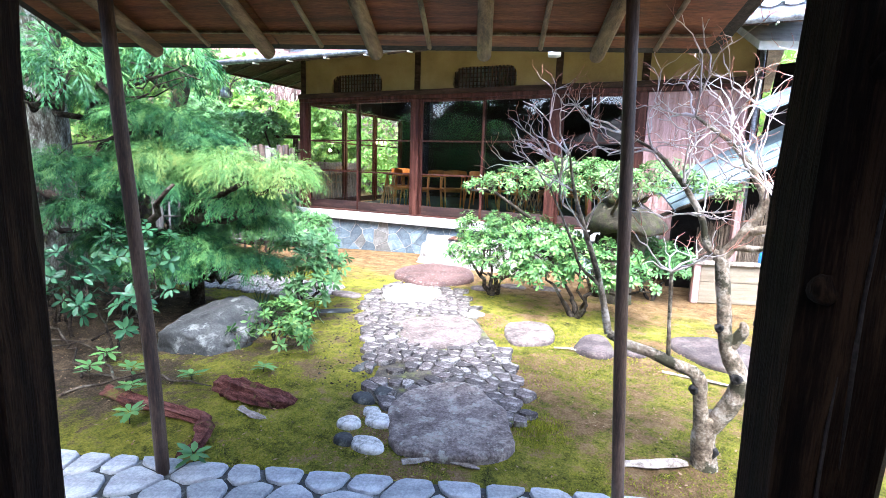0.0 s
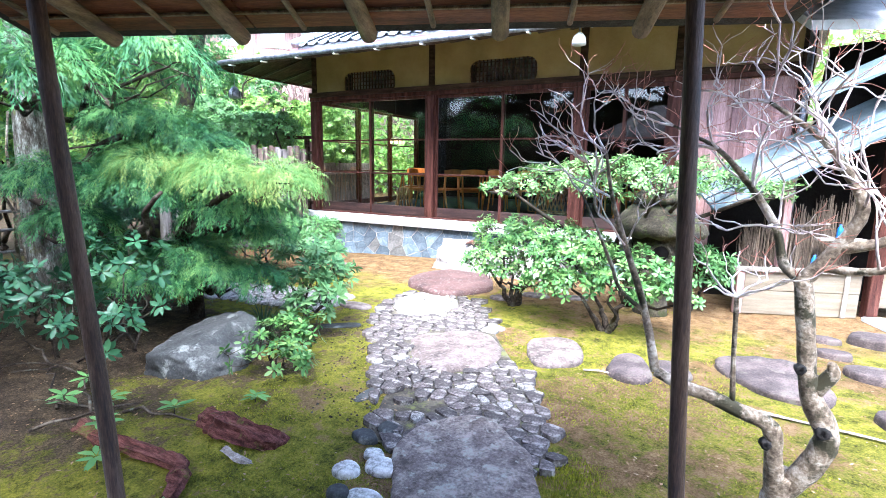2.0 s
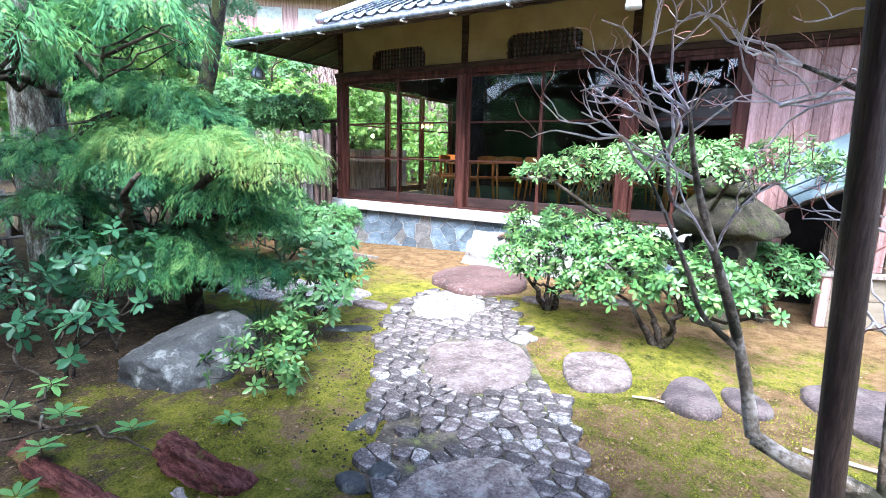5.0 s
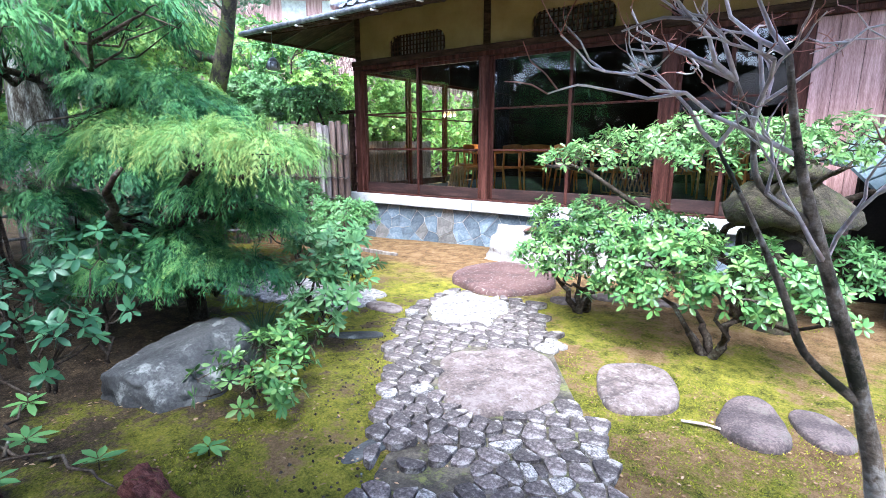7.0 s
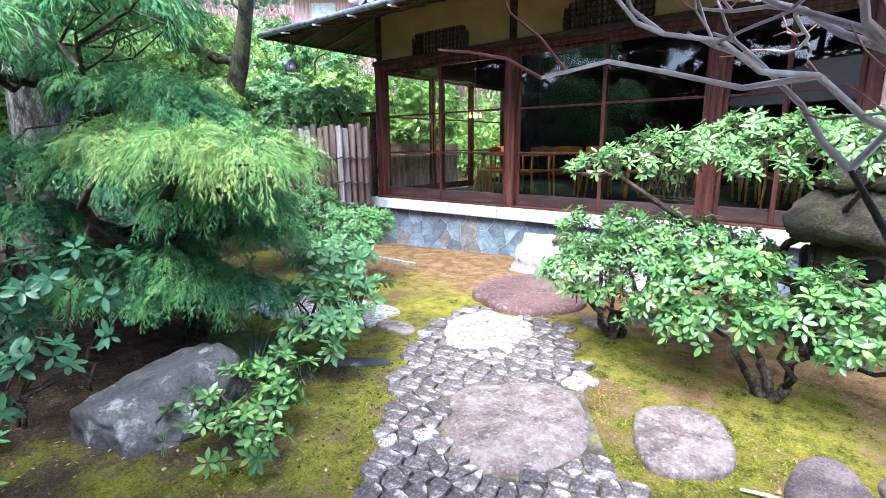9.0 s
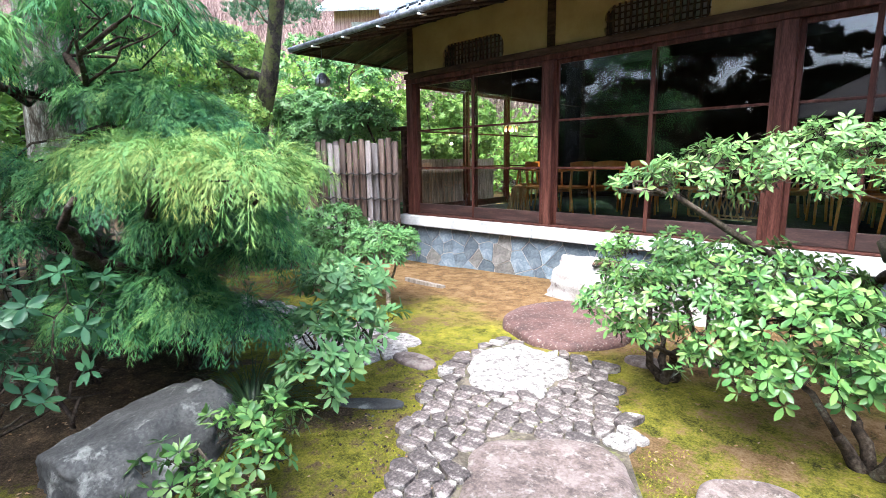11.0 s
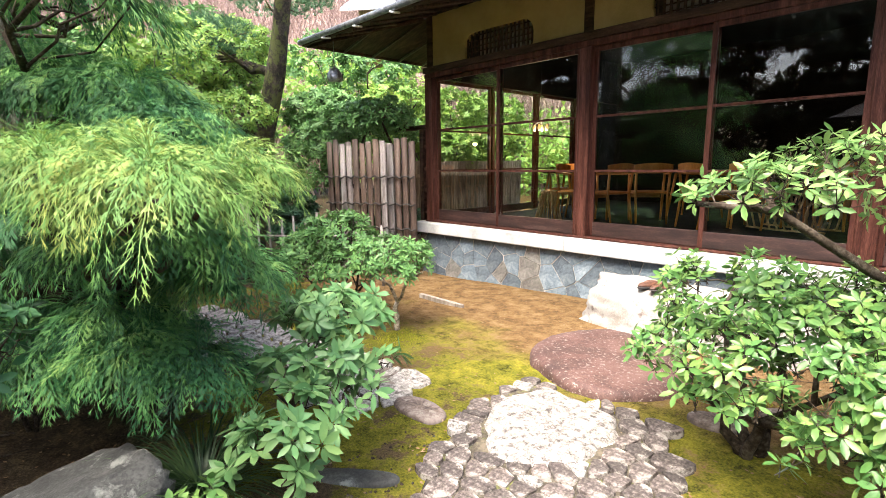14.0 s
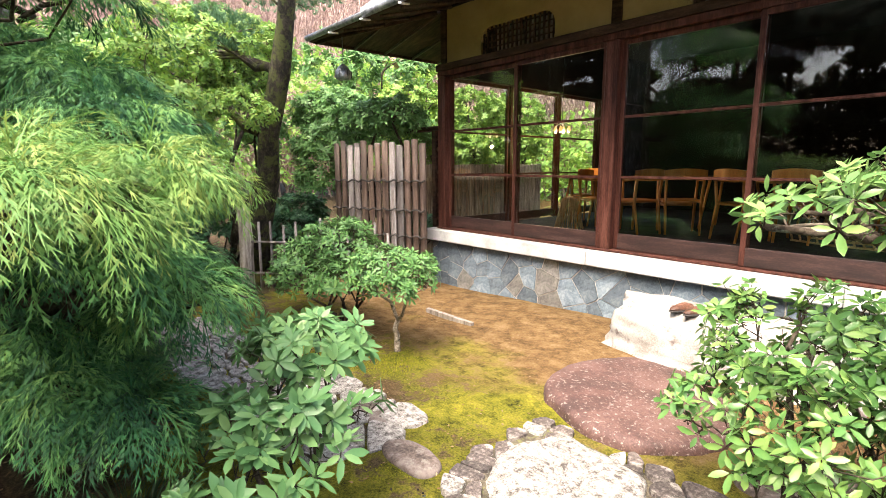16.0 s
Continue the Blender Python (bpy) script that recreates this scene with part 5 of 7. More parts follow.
# crooked boughs of the cypress, bare on their lower side
for line, ra, rb in (([(-4.33, 6.28, 0.78), (-4.0, 6.05, 1.0), (-3.75, 5.98, 1.06), (-3.4, 5.85, 1.26), (-3.05, 5.76, 1.38), (-2.85, 5.85, 1.45)], 0.055, 0.016),
                     ([(-4.35, 6.22, 0.66), (-4.25, 5.8, 0.92), (-3.95, 5.6, 1.05), (-3.7, 5.5, 1.24), (-3.55, 5.55, 1.4)], 0.05, 0.014),
                     ([(-3.75, 5.98, 1.06), (-3.5, 6.15, 1.08), (-3.2, 6.2, 1.2), (-2.95, 6.25, 1.38)], 0.028, 0.01)):
    m = Mesh()
    fine = [Vector(line[0])]
    for a_, b_ in zip(line, line[1:]):
        fine += bend(a_, b_, 0.0, 0.10, 3)[1:]
    m.tube([q - Vector((-4.35, 6.35, 0.0)) for q in fine], taper(ra, rb, len(fine)), 8, True, 0.16)
    m.done("bough", M_BARK, thread, "dark crooked bough")

# the big old trunk and its hanging upper branches
big = cypress("old_cedar", "old cedar with a thick grey flaking trunk and hanging upper branches", (-6.25, 5.95, 0.0),
              [(-6.25, 5.95, 2.2), (-6.28, 5.97, 3.0), (-6.3, 6.0, 3.8), (-6.3, 6.0, 5.0)],
              [(-5.2, 6.3, 2.75, 0.7, 0.6, 0.25), (-4.2, 6.0, 2.6, 0.55, 0.5, 0.2), (-5.4, 5.2, 2.5, 0.6, 0.5, 0.25),
               (-5.0, 6.2, 3.5, 0.9, 0.9, 0.35), (-6.4, 5.6, 4.2, 1.0, 1.0, 0.5), (-4.4, 5.2, 2.35, 0.5, 0.45, 0.2),
               (-7.2, 5.0, 5.0, 1.3, 1.2, 0.6), (-5.4, 6.8, 5.6, 1.2, 1.1, 0.5)], 2600, length=0.3, width=0.010)
# Unseen tree added so that its crown shades the left of the garden.
cypress("tall_cedar", "unseen tall cedar added beside the gate to shade the garden", (-4.9, 1.7, 0.0), [(-4.9, 1.7, -0.1), (-4.9, 1.75, 2.0), (-4.85, 1.8, 4.2), (-4.8, 1.8, 7.0)],
        [(-4.3, 2.7, 4.4, 1.1, 0.9, 0.4), (-3.4, 2.0, 4.7, 1.0, 0.9, 0.4), (-5.4, 3.1, 4.6, 1.1, 1.0, 0.5), (-3.1, 3.0, 4.3, 0.8, 0.7, 0.3), (-6.0, 1.8, 5.2, 1.1, 1.0, 0.5), (-4.6, 1.6, 6.0, 1.0, 1.0, 0.6)], 2600, length=0.5, width=0.024, leaf_mat=L_SILHOUETTE)
limb_line(big, "main_trunk", [(0, 0, -0.1), (0.02, 0.01, 0.3), (0.0, 0.0, 1.2), (-0.03, 0.02, 2.4), (-0.05, 0.03, 3.8), (-0.06, 0.05, 6.5)], 0.29, 0.17, M_BARKPINE, 18, 0.07, "thick grey lichened trunk")
limb_line(big, "low_limb", [(0.1, -0.2, 1.25), (0.6, -0.1, 1.02), (1.1, 0.1, 0.92), (1.7, 0.25, 0.80), (2.25, 0.33, 0.72), (2.5, 0.4, 0.62)], 0.055, 0.016, M_BARK, 8, 0.12, "dark crooked low limb")
limb_line(big, "low_limb", [(0.0, -0.25, 0.95), (0.5, -0.2, 0.78), (1.0, 0.0, 0.82), (1.5, 0.2, 0.95)], 0.04, 0.012, M_BARK, 8, 0.12)

# pine by the low fence
pine_base = (-9.0, 8.9, 0.0)


def pine(name, label, base, trunk, pads, tufts, size=0.11, n=16, width=0.006, r=0.14, bark=M_BARKPINE, coarse=False, leaf_mat=L_PINE):
    g = empty(name, label, "tree", Matrix.Translation(base))
    b = Vector(base)
    wood, crown = Mesh(), Mesh()
    pts = [Vector(p) - b for p in trunk]
    wood.tube(pts, taper(r, r * 0.45, len(pts)), 10, True, 0.1)
    for c in pads:
        c0 = Vector(c[:3]) - b
        k = min(range(len(pts)), key=lambda i: (pts[i] - c0).length)
        line = bend(pts[k], c0 - Vector((0, 0, c[5] * 0.6)), 0.02, 0.08, 5)
        wood.tube(line, taper(r * 0.4, r * 0.12, 6), 6)
        for _ in range(8):
            e = c0 + Vector((RND.uniform(-1, 1) * c[3], RND.uniform(-1, 1) * c[4], 0)) * 0.85
            wood.tube(bend(line[RND.randint(2, 5)], e, 0.03, 0.08, 3), taper(r * 0.1, 0.004, 4), 4, False)
    for _ in range(tufts):
        p, d = in_pads(pads, 0.2)
        p = p - b
        ax = (Vector((d.x * 0.5, d.y * 0.5, 0.8)) + rand_dir() * 0.3).normalized()
        for _ in range(n):
            if coarse:
                crown.leaf(p, (ax + rand_dir() * 0.9).normalized(), rand_dir(), size * RND.uniform(0.7, 1.2), width)
                continue
            crown.strip(p, p + (ax + rand_dir() * 0.75).normalized() * size * RND.uniform(0.7, 1.2), width)
    wood.done("trunk", bark, g)
    crown.done("crown", leaf_mat, g)
    return g


pine("garden_pine", "garden pine with a mossy leaning trunk and flat needle pads", pine_base,
     [(-9.0, 8.9, -0.1), (-8.75, 8.85, 0.6), (-8.4, 8.9, 1.4), (-8.12, 8.85, 2.0), (-7.75, 8.9, 2.8), (-7.5, 8.9, 3.4), (-7.2, 8.9, 4.3), (-7.0, 8.9, 5.0)],
     [(-8.5, 8.3, 3.15, 0.75, 0.6, 0.16), (-8.0, 9.2, 3.9, 0.8, 0.7, 0.2), (-7.4, 8.3, 4.1, 0.7, 0.6, 0.2), (-9.2, 8.6, 3.6, 0.7, 0.6, 0.2), (-8.9, 7.9, 2.9, 0.5, 0.4, 0.12)], 1100, 0.12, 18, 0.009, 0.19, M_BARKMOSS)

# broadleaf trees and bushes round the garden
shrub("maple_tree", "spreading tree with fresh yellow-green leaves on dark forked limbs", (-8.7, 8.25, 0.0), 2,
      [(-8.9, 7.8, 2.35, 0.9, 0.6, 0.28), (-7.7, 8.2, 2.2, 0.75, 0.5, 0.25), (-9.8, 7.7, 2.5, 0.9, 0.7, 0.3), (-8.2, 7.4, 1.85, 0.7, 0.5, 0.2), (-10.4, 8.5, 2.9, 0.9, 0.7, 0.35), (-9.2, 8.8, 2.9, 0.8, 0.6, 0.3), (-10.2, 9.2, 3.6, 1.1, 0.9, 0.4), (-9.0, 7.2, 2.8, 0.8, 0.6, 0.3), (-8.6, 7.3, 1.5, 0.7, 0.5, 0.25), (-7.6, 7.7, 1.7, 0.5, 0.4, 0.2), (-10.2, 7.2, 1.8, 0.9, 0.6, 0.4), (-7.6, 7.5, 2.75, 0.7, 0.5, 0.2), (-8.2, 8.2, 3.1, 0.7, 0.5, 0.22), (-9.3, 7.9, 3.5, 0.8, 0.6, 0.25), (-7.0, 7.3, 2.2, 0.55, 0.4, 0.18)], 2300, L_TREE, (0.07, 0.028, 6), 0.06, fork=0.3, rise=(0.9, 1.3), kind_cat="tree")
shrub("evergreen_tree", "dense green tree behind the bamboo fence", (-8.3, 10.9, 0.0), 2,
      [(-8.0, 10.4, 2.2, 0.85, 0.6, 0.32), (-7.3, 10.4, 2.25, 0.5, 0.4, 0.28), (-8.7, 10.0, 1.9, 0.7, 0.5, 0.35), (-9.0, 11.6, 2.2, 0.8, 0.7, 0.5), (-9.5, 10.6, 2.5, 0.8, 0.7, 0.4), (-8.6, 9.9, 1.4, 0.5, 0.4, 0.5)], 1100, L_HEDGE, (0.09, 0.032, 6), 0.05, fork=0.25, rise=(0.8, 1.2), kind_cat="tree")
shrub("camellia_bush", "dark glossy evergreen bush behind the cypress", (-8.5, 7.5, 0.0), 3, [(-8.5, 7.5, 0.75, 0.55, 0.5, 0.5), (-8.0, 7.3, 0.5, 0.4, 0.4, 0.3)], 230, L_DARK, (0.09, 0.036, 5), 0.03)
for bx, by, bz, s in ((-9.6, 13.2, 1.2, 1.0), (-10.0, 15.2, 1.5, 1.2), (-12.0, 9.5, 2.4, 1.7), (-11.0, 12.0, 2.3, 1.6), (-7.4, 4.6, 1.3, 1.0), (-9.0, 5.6, 1.6, 1.25), (-6.3, 3.5, 1.2, 0.9), (-10.6, 7.0, 1.9, 1.4), (-8.0, 2.6, 1.6, 1.2)):
    shrub("evergreen_tree", "dense broadleaf evergreen on the shaded garden side", (bx, by, 0.0), 3,
          [(bx, by, bz, 0.8 * s, 0.7 * s, 0.6 * s), (bx + 0.5 * s, by + 0.3, bz * 1.5, 0.6 * s, 0.6 * s, 0.4 * s), (bx - 0.5 * s, by + 0.2, bz * 1.7, 0.7 * s, 0.6 * s, 0.5 * s)], 330, L_TREE if 5 < by < 6 or by > 13 else L_HEDGE, (0.13, 0.05, 6), 0.05, fork=0.3, rise=(0.4, 0.9), kind_cat="tree")
for bx, by, h in ((-8.9, 9.5, 0.45), (-9.8, 8.8, 0.6), (-7.5, 10.9, 0.5), (-10.2, 10.2, 0.7), (-8.2, 9.9, 0.3)):
    shrub("undergrowth_bush", "low dark evergreen undergrowth behind the fence", (bx, by, 0.0), 3, [(bx, by, h, 0.6, 0.5, 0.3)], 110, L_DARK, (0.10, 0.04, 6), 0.02)
for bx, by, h in ((-4.9, 4.55, 0.5), (-5.4, 5.0, 0.75), (-3.95, 5.45, 0.75), (-4.9, 5.2, 0.4), (-4.35, 5.05, 0.6), (-3.75, 5.05, 0.45), (-4.6, 5.7, 0.7), (-4.3, 4.5, 0.45), (-5.6, 4.3, 0.9)):
    shrub("camellia_sapling", "thin camellia sapling with dark glossy leaves", (bx, by, 0.0), 2,
          [(bx, by, h, 0.3, 0.3, 0.2), (bx + 0.15, by + 0.1, h * 0.6, 0.2, 0.2, 0.12)], 15, L_DARK, (0.10, 0.042, 5), 0.012, twigs=2, fork=0.05, rise=(0.2, 0.35))
for bx, by in ((-2.75, 4.55), (-3.05, 4.75), (-2.45, 4.35), (-2.25, 5.25), (-3.3, 4.6), (-2.6, 4.9), (-1.75, 4.25), (-3.6, 4.9)):
    g = empty("seedling", "small broad-leaved seedling in the moss", "plant", Matrix.Translation((bx, by, ground_z(bx, by))), "seedlings")
    m, w = Mesh(), Mesh()
    h = RND.uniform(0.05, 0.13)
    w.tube([(0, 0, -0.02), (0.01, 0, h)], [0.004, 0.003], 4)
    whorl(m, Vector((0.01, 0, h)), Vector((0.1, 0.05, 1)), 7, 0.11, 0.04, 0.95)
    whorl(m, Vector((0.005, 0, h * 0.7)), Vector((-0.1, 0.05, 1)), 4, 0.09, 0.034, 1.0)
    w.done("stem", M_BARK, g)
    m.done("foliage", L_HEDGE, g)

# dark grass clump
g = empty("grass_clump", "clump of dark arching strap-leaved grass", "grass", Matrix.Translation((-3.24, 6.24, 0.0)))
m = Mesh()
for _ in range(430):
    a, r = RND.uniform(0, 6.28), RND.uniform(0, 0.13)
    p = Vector((math.cos(a) * r, math.sin(a) * r, 0))
    out = Vector((math.cos(a + RND.uniform(-0.5, 0.5)), math.sin(a + RND.uniform(-0.5, 0.5)), 0))
    ln, wd = RND.uniform(0.28, 0.55), RND.uniform(0.004, 0.008)
    d = (Vector((0, 0, 1)) + out * RND.uniform(0.3, 1.0)).normalized()
    s = Vector((-out.y, out.x, 0)) * wd
    b = len(m.v)
    q = p
    for i in range(6):
        k = 1 - i / 5.5
        m.v += [q - s * k, q + s * k]
        q = q + d * ln / 5
        d = (d + Vector((0, 0, -0.33)) + out * 0.06).normalized()
    for i in range(5):
        m.f.append((b + 2 * i, b + 2 * i + 1, b + 2 * i + 3, b + 2 * i + 2))
m.done("blade", L_GRASS, g)

# the bare tree beside the path
bare = empty("bare_tree", "bare crooked tree with smooth pale bark and pinkish twigs", "tree", Matrix.Translation((0.76, 5.57, 0.0)))
O = Vector((0.76, 5.57, 0.0))


def bl(name, pts, radii, label="", mat=M_BARKPALE):
    m = Mesh()
    fine, fr = [], []
    P = [Vector(p) for p in pts]
    for i in range(len(P) - 1):
        p0, p1, p2, p3 = P[max(i - 1, 0)], P[i], P[i + 1], P[min(i + 2, len(P) - 1)]
        for k in range(4):
            t = k / 4
            fine.append(0.5 * ((2 * p1) + (p2 - p0) * t + (2 * p0 - 5 * p1 + 4 * p2 - p3) * t * t + (3 * p1 - p0 - 3 * p2 + p3) * t ** 3) - O)
            fr.append((radii[i] + (radii[i + 1] - radii[i]) * t) * (1 + 0.13 * noise.noise(Vector((i + t, radii[0] * 50, 2.0)) * 2.3)))
    fine.append(P[-1] - O)
    fr.append(radii[-1])
    m.tube(fine, fr, 10, True, 0.05)
    m.done(name, mat, bare, label)
    return P


bl("trunk", [(0.77, 5.58, -0.08), (0.76, 5.57, 0.05), (0.74, 5.54, 0.2), (0.76, 5.52, 0.34)], [0.085, 0.07, 0.062, 0.055])
A = bl("main_stem", [(0.75, 5.54, 0.24), (0.82, 5.50, 0.38), (0.87, 5.47, 0.57), (0.80, 5.46, 0.72), (0.77, 5.45, 0.83), (0.745, 5.45, 1.01), (0.71, 5.45, 1.24)], [0.052, 0.05, 0.046, 0.043, 0.036, 0.034, 0.036], "twisted pale main stem")
bl("stub", [(0.80, 5.46, 0.76), (0.85, 5.45, 0.85), (0.84, 5.44, 0.90)], [0.035, 0.028, 0.012])
Bm = bl("side_stem", [(0.73, 5.53, 0.22), (0.70, 5.47, 0.41), (0.67, 5.45, 0.57), (0.55, 5.44, 0.62), (0.43, 5.44, 0.66), (0.32, 5.43, 0.685), (0.20, 5.44, 0.73)], [0.042, 0.036, 0.036, 0.034, 0.03, 0.027, 0.024], "mossy crooked side stem")
B2 = bl("side_stem", [(0.20, 5.44, 0.73), (0.155, 5.45, 0.92), (0.105, 5.45, 1.09), (0.03, 5.43, 1.30), (-0.04, 5.40, 1.52), (-0.08, 5.4, 1.72)], [0.022, 0.019, 0.017, 0.014, 0.010, 0.006])
B3 = bl("branch", [(0.13, 5.45, 1.0), (0.02, 5.42, 1.10), (-0.03, 5.42, 1.22), (-0.12, 5.44, 1.40), (-0.20, 5.48, 1.54)], [0.011, 0.009, 0.008, 0.006, 0.004])
B4 = bl("branch", [(0.0, 5.42, 1.38), (-0.10, 5.38, 1.46), (-0.13, 5.42, 1.58), (-0.17, 5.42, 1.68)], [0.009, 0.007, 0.006, 0.004])
S = bl("upright_shoot", [(0.52, 5.44, 0.65), (0.505, 5.45, 0.85), (0.49, 5.45, 1.12)], [0.011, 0.010, 0.010], "straight thin upright shoot")
A1 = bl("branch", [(0.71, 5.45, 1.22), (0.80, 5.44, 1.36), (0.86, 5.42, 1.52), (0.79, 5.42, 1.66), (0.70, 5.42, 1.78), (0.52, 5.42, 1.92)], [0.03, 0.027, 0.022, 0.017, 0.013, 0.007])
A2 = bl("branch", [(0.71, 5.45, 1.22), (0.64, 5.46, 1.28), (0.60, 5.46, 1.42), (0.50, 5.46, 1.58), (0.36, 5.45, 1.74), (0.18, 5.43, 1.84)], [0.026, 0.02, 0.017, 0.014, 0.010, 0.005])
A3 = bl("branch", [(0.80, 5.44, 1.36), (0.96, 5.4, 1.42), (1.12, 5.4, 1.58), (1.22, 5.38, 1.75), (1.24, 5.35, 1.98)], [0.022, 0.019, 0.016, 0.012, 0.006])
A4 = bl("branch", [(0.74, 5.45, 1.28), (0.92, 5.36, 1.30), (1.15, 5.28, 1.42), (1.42, 5.25, 1.55)], [0.017, 0.014, 0.010, 0.005])
for kx, ky, kz, kr in ((0.845, 5.425, 0.60, 0.030), (0.74, 5.41, 0.86, 0.022), (0.66, 5.42, 0.50, 0.024), (0.79, 5.52, 0.12, 0.034)):
    m = Mesh()
    m.tube([Vector((kx, ky + 0.03, kz)) - O, Vector((kx, ky, kz)) - O, Vector((kx + 0.003, ky - 0.012, kz + 0.004)) - O, Vector((kx, ky - 0.006, kz)) - O], [kr, kr, kr * 0.7, kr * 0.25], 9, True, 0.2)
    m.done("knot", M_CORD, bare, "dark hollow knot")
tw, tip_tw = Mesh(), Mesh()


def twig(p, d, ln, r, depth):
    pts, q = [p], p
    for i in range(3):
        q = q + d * ln / 3
        d = (d + rand_dir() * 0.46 + Vector((0, 0, 0.06))).normalized()
        pts.append(q)
        w = q + O
        if (w.x < -0.42 and w.y > 5.0) or (w.x < 0.35 and w.z < 1.25):
            return
    (tw if depth else tip_tw).tube(pts, taper(r, r * 0.6, 4), 5 if depth > 1 else 4, False)
    if depth:
        for _ in range(RND.choice((2, 2, 3))):
            nd = (d + rand_dir(-0.5, 0.8) * 0.85).normalized()
            twig(pts[RND.choice((2, 3, 3))], nd, ln * RND.uniform(0.55, 0.8), r * 0.62, depth - 1)


for line, cnt, ln in ((B2, 9, 0.24), (B3, 6, 0.2), (B4, 6, 0.18), (A1, 14, 0.28), (A2, 13, 0.26), (A3, 12, 0.28), (A4, 9, 0.26)):
    for i in range(cnt):
        p = line[RND.randint(max(1, len(line) - 4), len(line) - 1)] - O
        d = (line[-1] - line[-2]).normalized()
        twig(p, (d * 0.7 + rand_dir(-0.3, 0.8) * 0.8).normalized(), ln * RND.uniform(0.7, 1.2), 0.0062, 3)
for i in range(7):
    a = i * 0.9
    twig(S[-1] - O, Vector((math.cos(a), math.sin(a), RND.uniform(0.2, 0.7))).normalized(), 0.22, 0.006, 2)
tagged(tw.done("twig", M_TWIG, bare, "fine pinkish-grey twigs"), kind="stuff")
tagged(tip_tw.done("twig_tip", M_TWIGRED, bare, "reddish young twig tips"), kind="stuff")

# mossy stone lantern
lan = empty("stone_lantern", "squat mossy stone lantern under the azalea", "lantern", Matrix.Translation((-0.10, 9.0, 0.0)))


def turned(name, prof, mat, parent, segs=20, uneven=0.06, label="", off=(0, 0, 0)):
    vs, fs = [], []
    for r, z in prof:
        for k in range(segs):
            a = 2 * math.pi * k / segs
            q = r * (1 + uneven * (noise.noise(Vector((math.cos(a) * 1.5, math.sin(a) * 1.5, z * 5))) + 0.35 * noise.noise(Vector((math.cos(a) * 6, math.sin(a) * 6, z * 17)))))
            vs.append((off[0] + q * math.cos(a), off[1] + q * math.sin(a), off[2] + z + (uneven * 0.2 * noise.noise(Vector((math.cos(a) * 3, math.sin(a) * 3, z * 9))) if uneven else 0)))
    for i in range(len(prof) - 1):
        for k in range(segs):
            j = (k + 1) % segs
            fs.append((i * segs + k, i * segs + j, (i + 1) * segs + j, (i + 1) * segs + k))
    fs += [tuple(reversed(range(segs))), tuple((len(prof) - 1) * segs + k for k in range(segs))]
    return mesh_part(name, vs, fs, mat, parent, label, True)


turned("shaft", [(0.20, -0.08), (0.18, 0.1), (0.16, 0.35), (0.19, 0.46)], M_MOSSROCK, lan)
turned("platform", [(0.20, 0.46), (0.29, 0.49), (0.29, 0.53), (0.25, 0.555)], M_MOSSROCK, lan, 20, 0.1)
turned("light_chamber", [(0.25, 0.555), (0.275, 0.62), (0.28, 0.76), (0.26, 0.90), (0.22, 0.94)], M_MOSSROCK, lan, 24, 0.05)
# Solid near-black discs imitate the shade inside the round openings.
for wa in (200, 285):
    ca, sa = math.cos(radians(wa)), math.sin(radians(wa))
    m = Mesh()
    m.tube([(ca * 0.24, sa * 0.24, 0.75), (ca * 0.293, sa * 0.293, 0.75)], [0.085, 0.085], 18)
    m.done("light_window", M_UNLIT, lan, "near-black disc standing in for the shaded round lantern opening")
    m = Mesh()
    m.tube([Vector((ca * 0.288 - sa * 0.095 * math.cos(k * math.pi / 10), sa * 0.288 + ca * 0.095 * math.cos(k * math.pi / 10), 0.75 + 0.095 * math.sin(k * math.pi / 10))) for k in range(21)], [0.017] * 21, 6, False)
    m.done("window_rim", M_MOSSROCK, lan)
turned("cap", [(0.24, 0.93), (0.42, 0.91), (0.49, 0.95), (0.48, 1.04), (0.38, 1.15), (0.28, 1.22), (0.17, 1.27)], M_MOSSROCK, lan, 40, 0.26, "broad moss-covered cap")
turned("cap_stone", [(0.18, 1.25), (0.27, 1.28), (0.28, 1.34), (0.16, 1.40)], M_MOSSROCK, lan, 24, 0.25)
turned("finial", [(0.10, 1.39), (0.13, 1.45), (0.09, 1.52), (0.03, 1.56)], M_MOSSROCK, lan)

# brushwood, brooms and blue bottles in the shed
for i in range(26):
    u = 4.08 + i * 0.047
    bm_ = Mesh()
    zt = 0.546 + RND.uniform(0.55, 0.85) * (0.6 + 0.5 * (i / 26))
    for k in range(14):
        a = RND.uniform(-0.02, 0.02)
        bm_.tube([(u + a, 8.98 + RND.uniform(-0.05, 0.05), 0.0), (u + a + RND.uniform(-0.03, 0.03), 8.98 + RND.uniform(-0.05, 0.05), zt + RND.uniform(-0.12, 0.08))], [0.006, 0.004], 4, False)
    tagged(bm_.done("brushwood_bundle", M_BRUSH, shed), kind="stuff")
M_BLUE = surface("blue_plastic", (0.01, 0.07, 0.25), (0.02, 0.13, 0.42), (0.04, 0.2, 0.55), 4, 60, 0.35)
for u, z in ((4.78, 0.546), (5.0, 0.90)):
    ob = turned("bottle", [(0.028, 0), (0.03, 0.01), (0.03, 0.11), (0.012, 0.14), (0.012, 0.16)], M_BLUE, None, 12, 0)
    ob.matrix_basis = PORCH @ Matrix.Translation((u, 8.76, z))
    tagged(ob, "small blue plastic bottle on the shed rail", "bottle")
    if z > 0.6:
        pl = box_part("shelf", 4.8, 5.3, 8.73, 8.86, 0.87, 0.90, M_WOODGREY, shed)

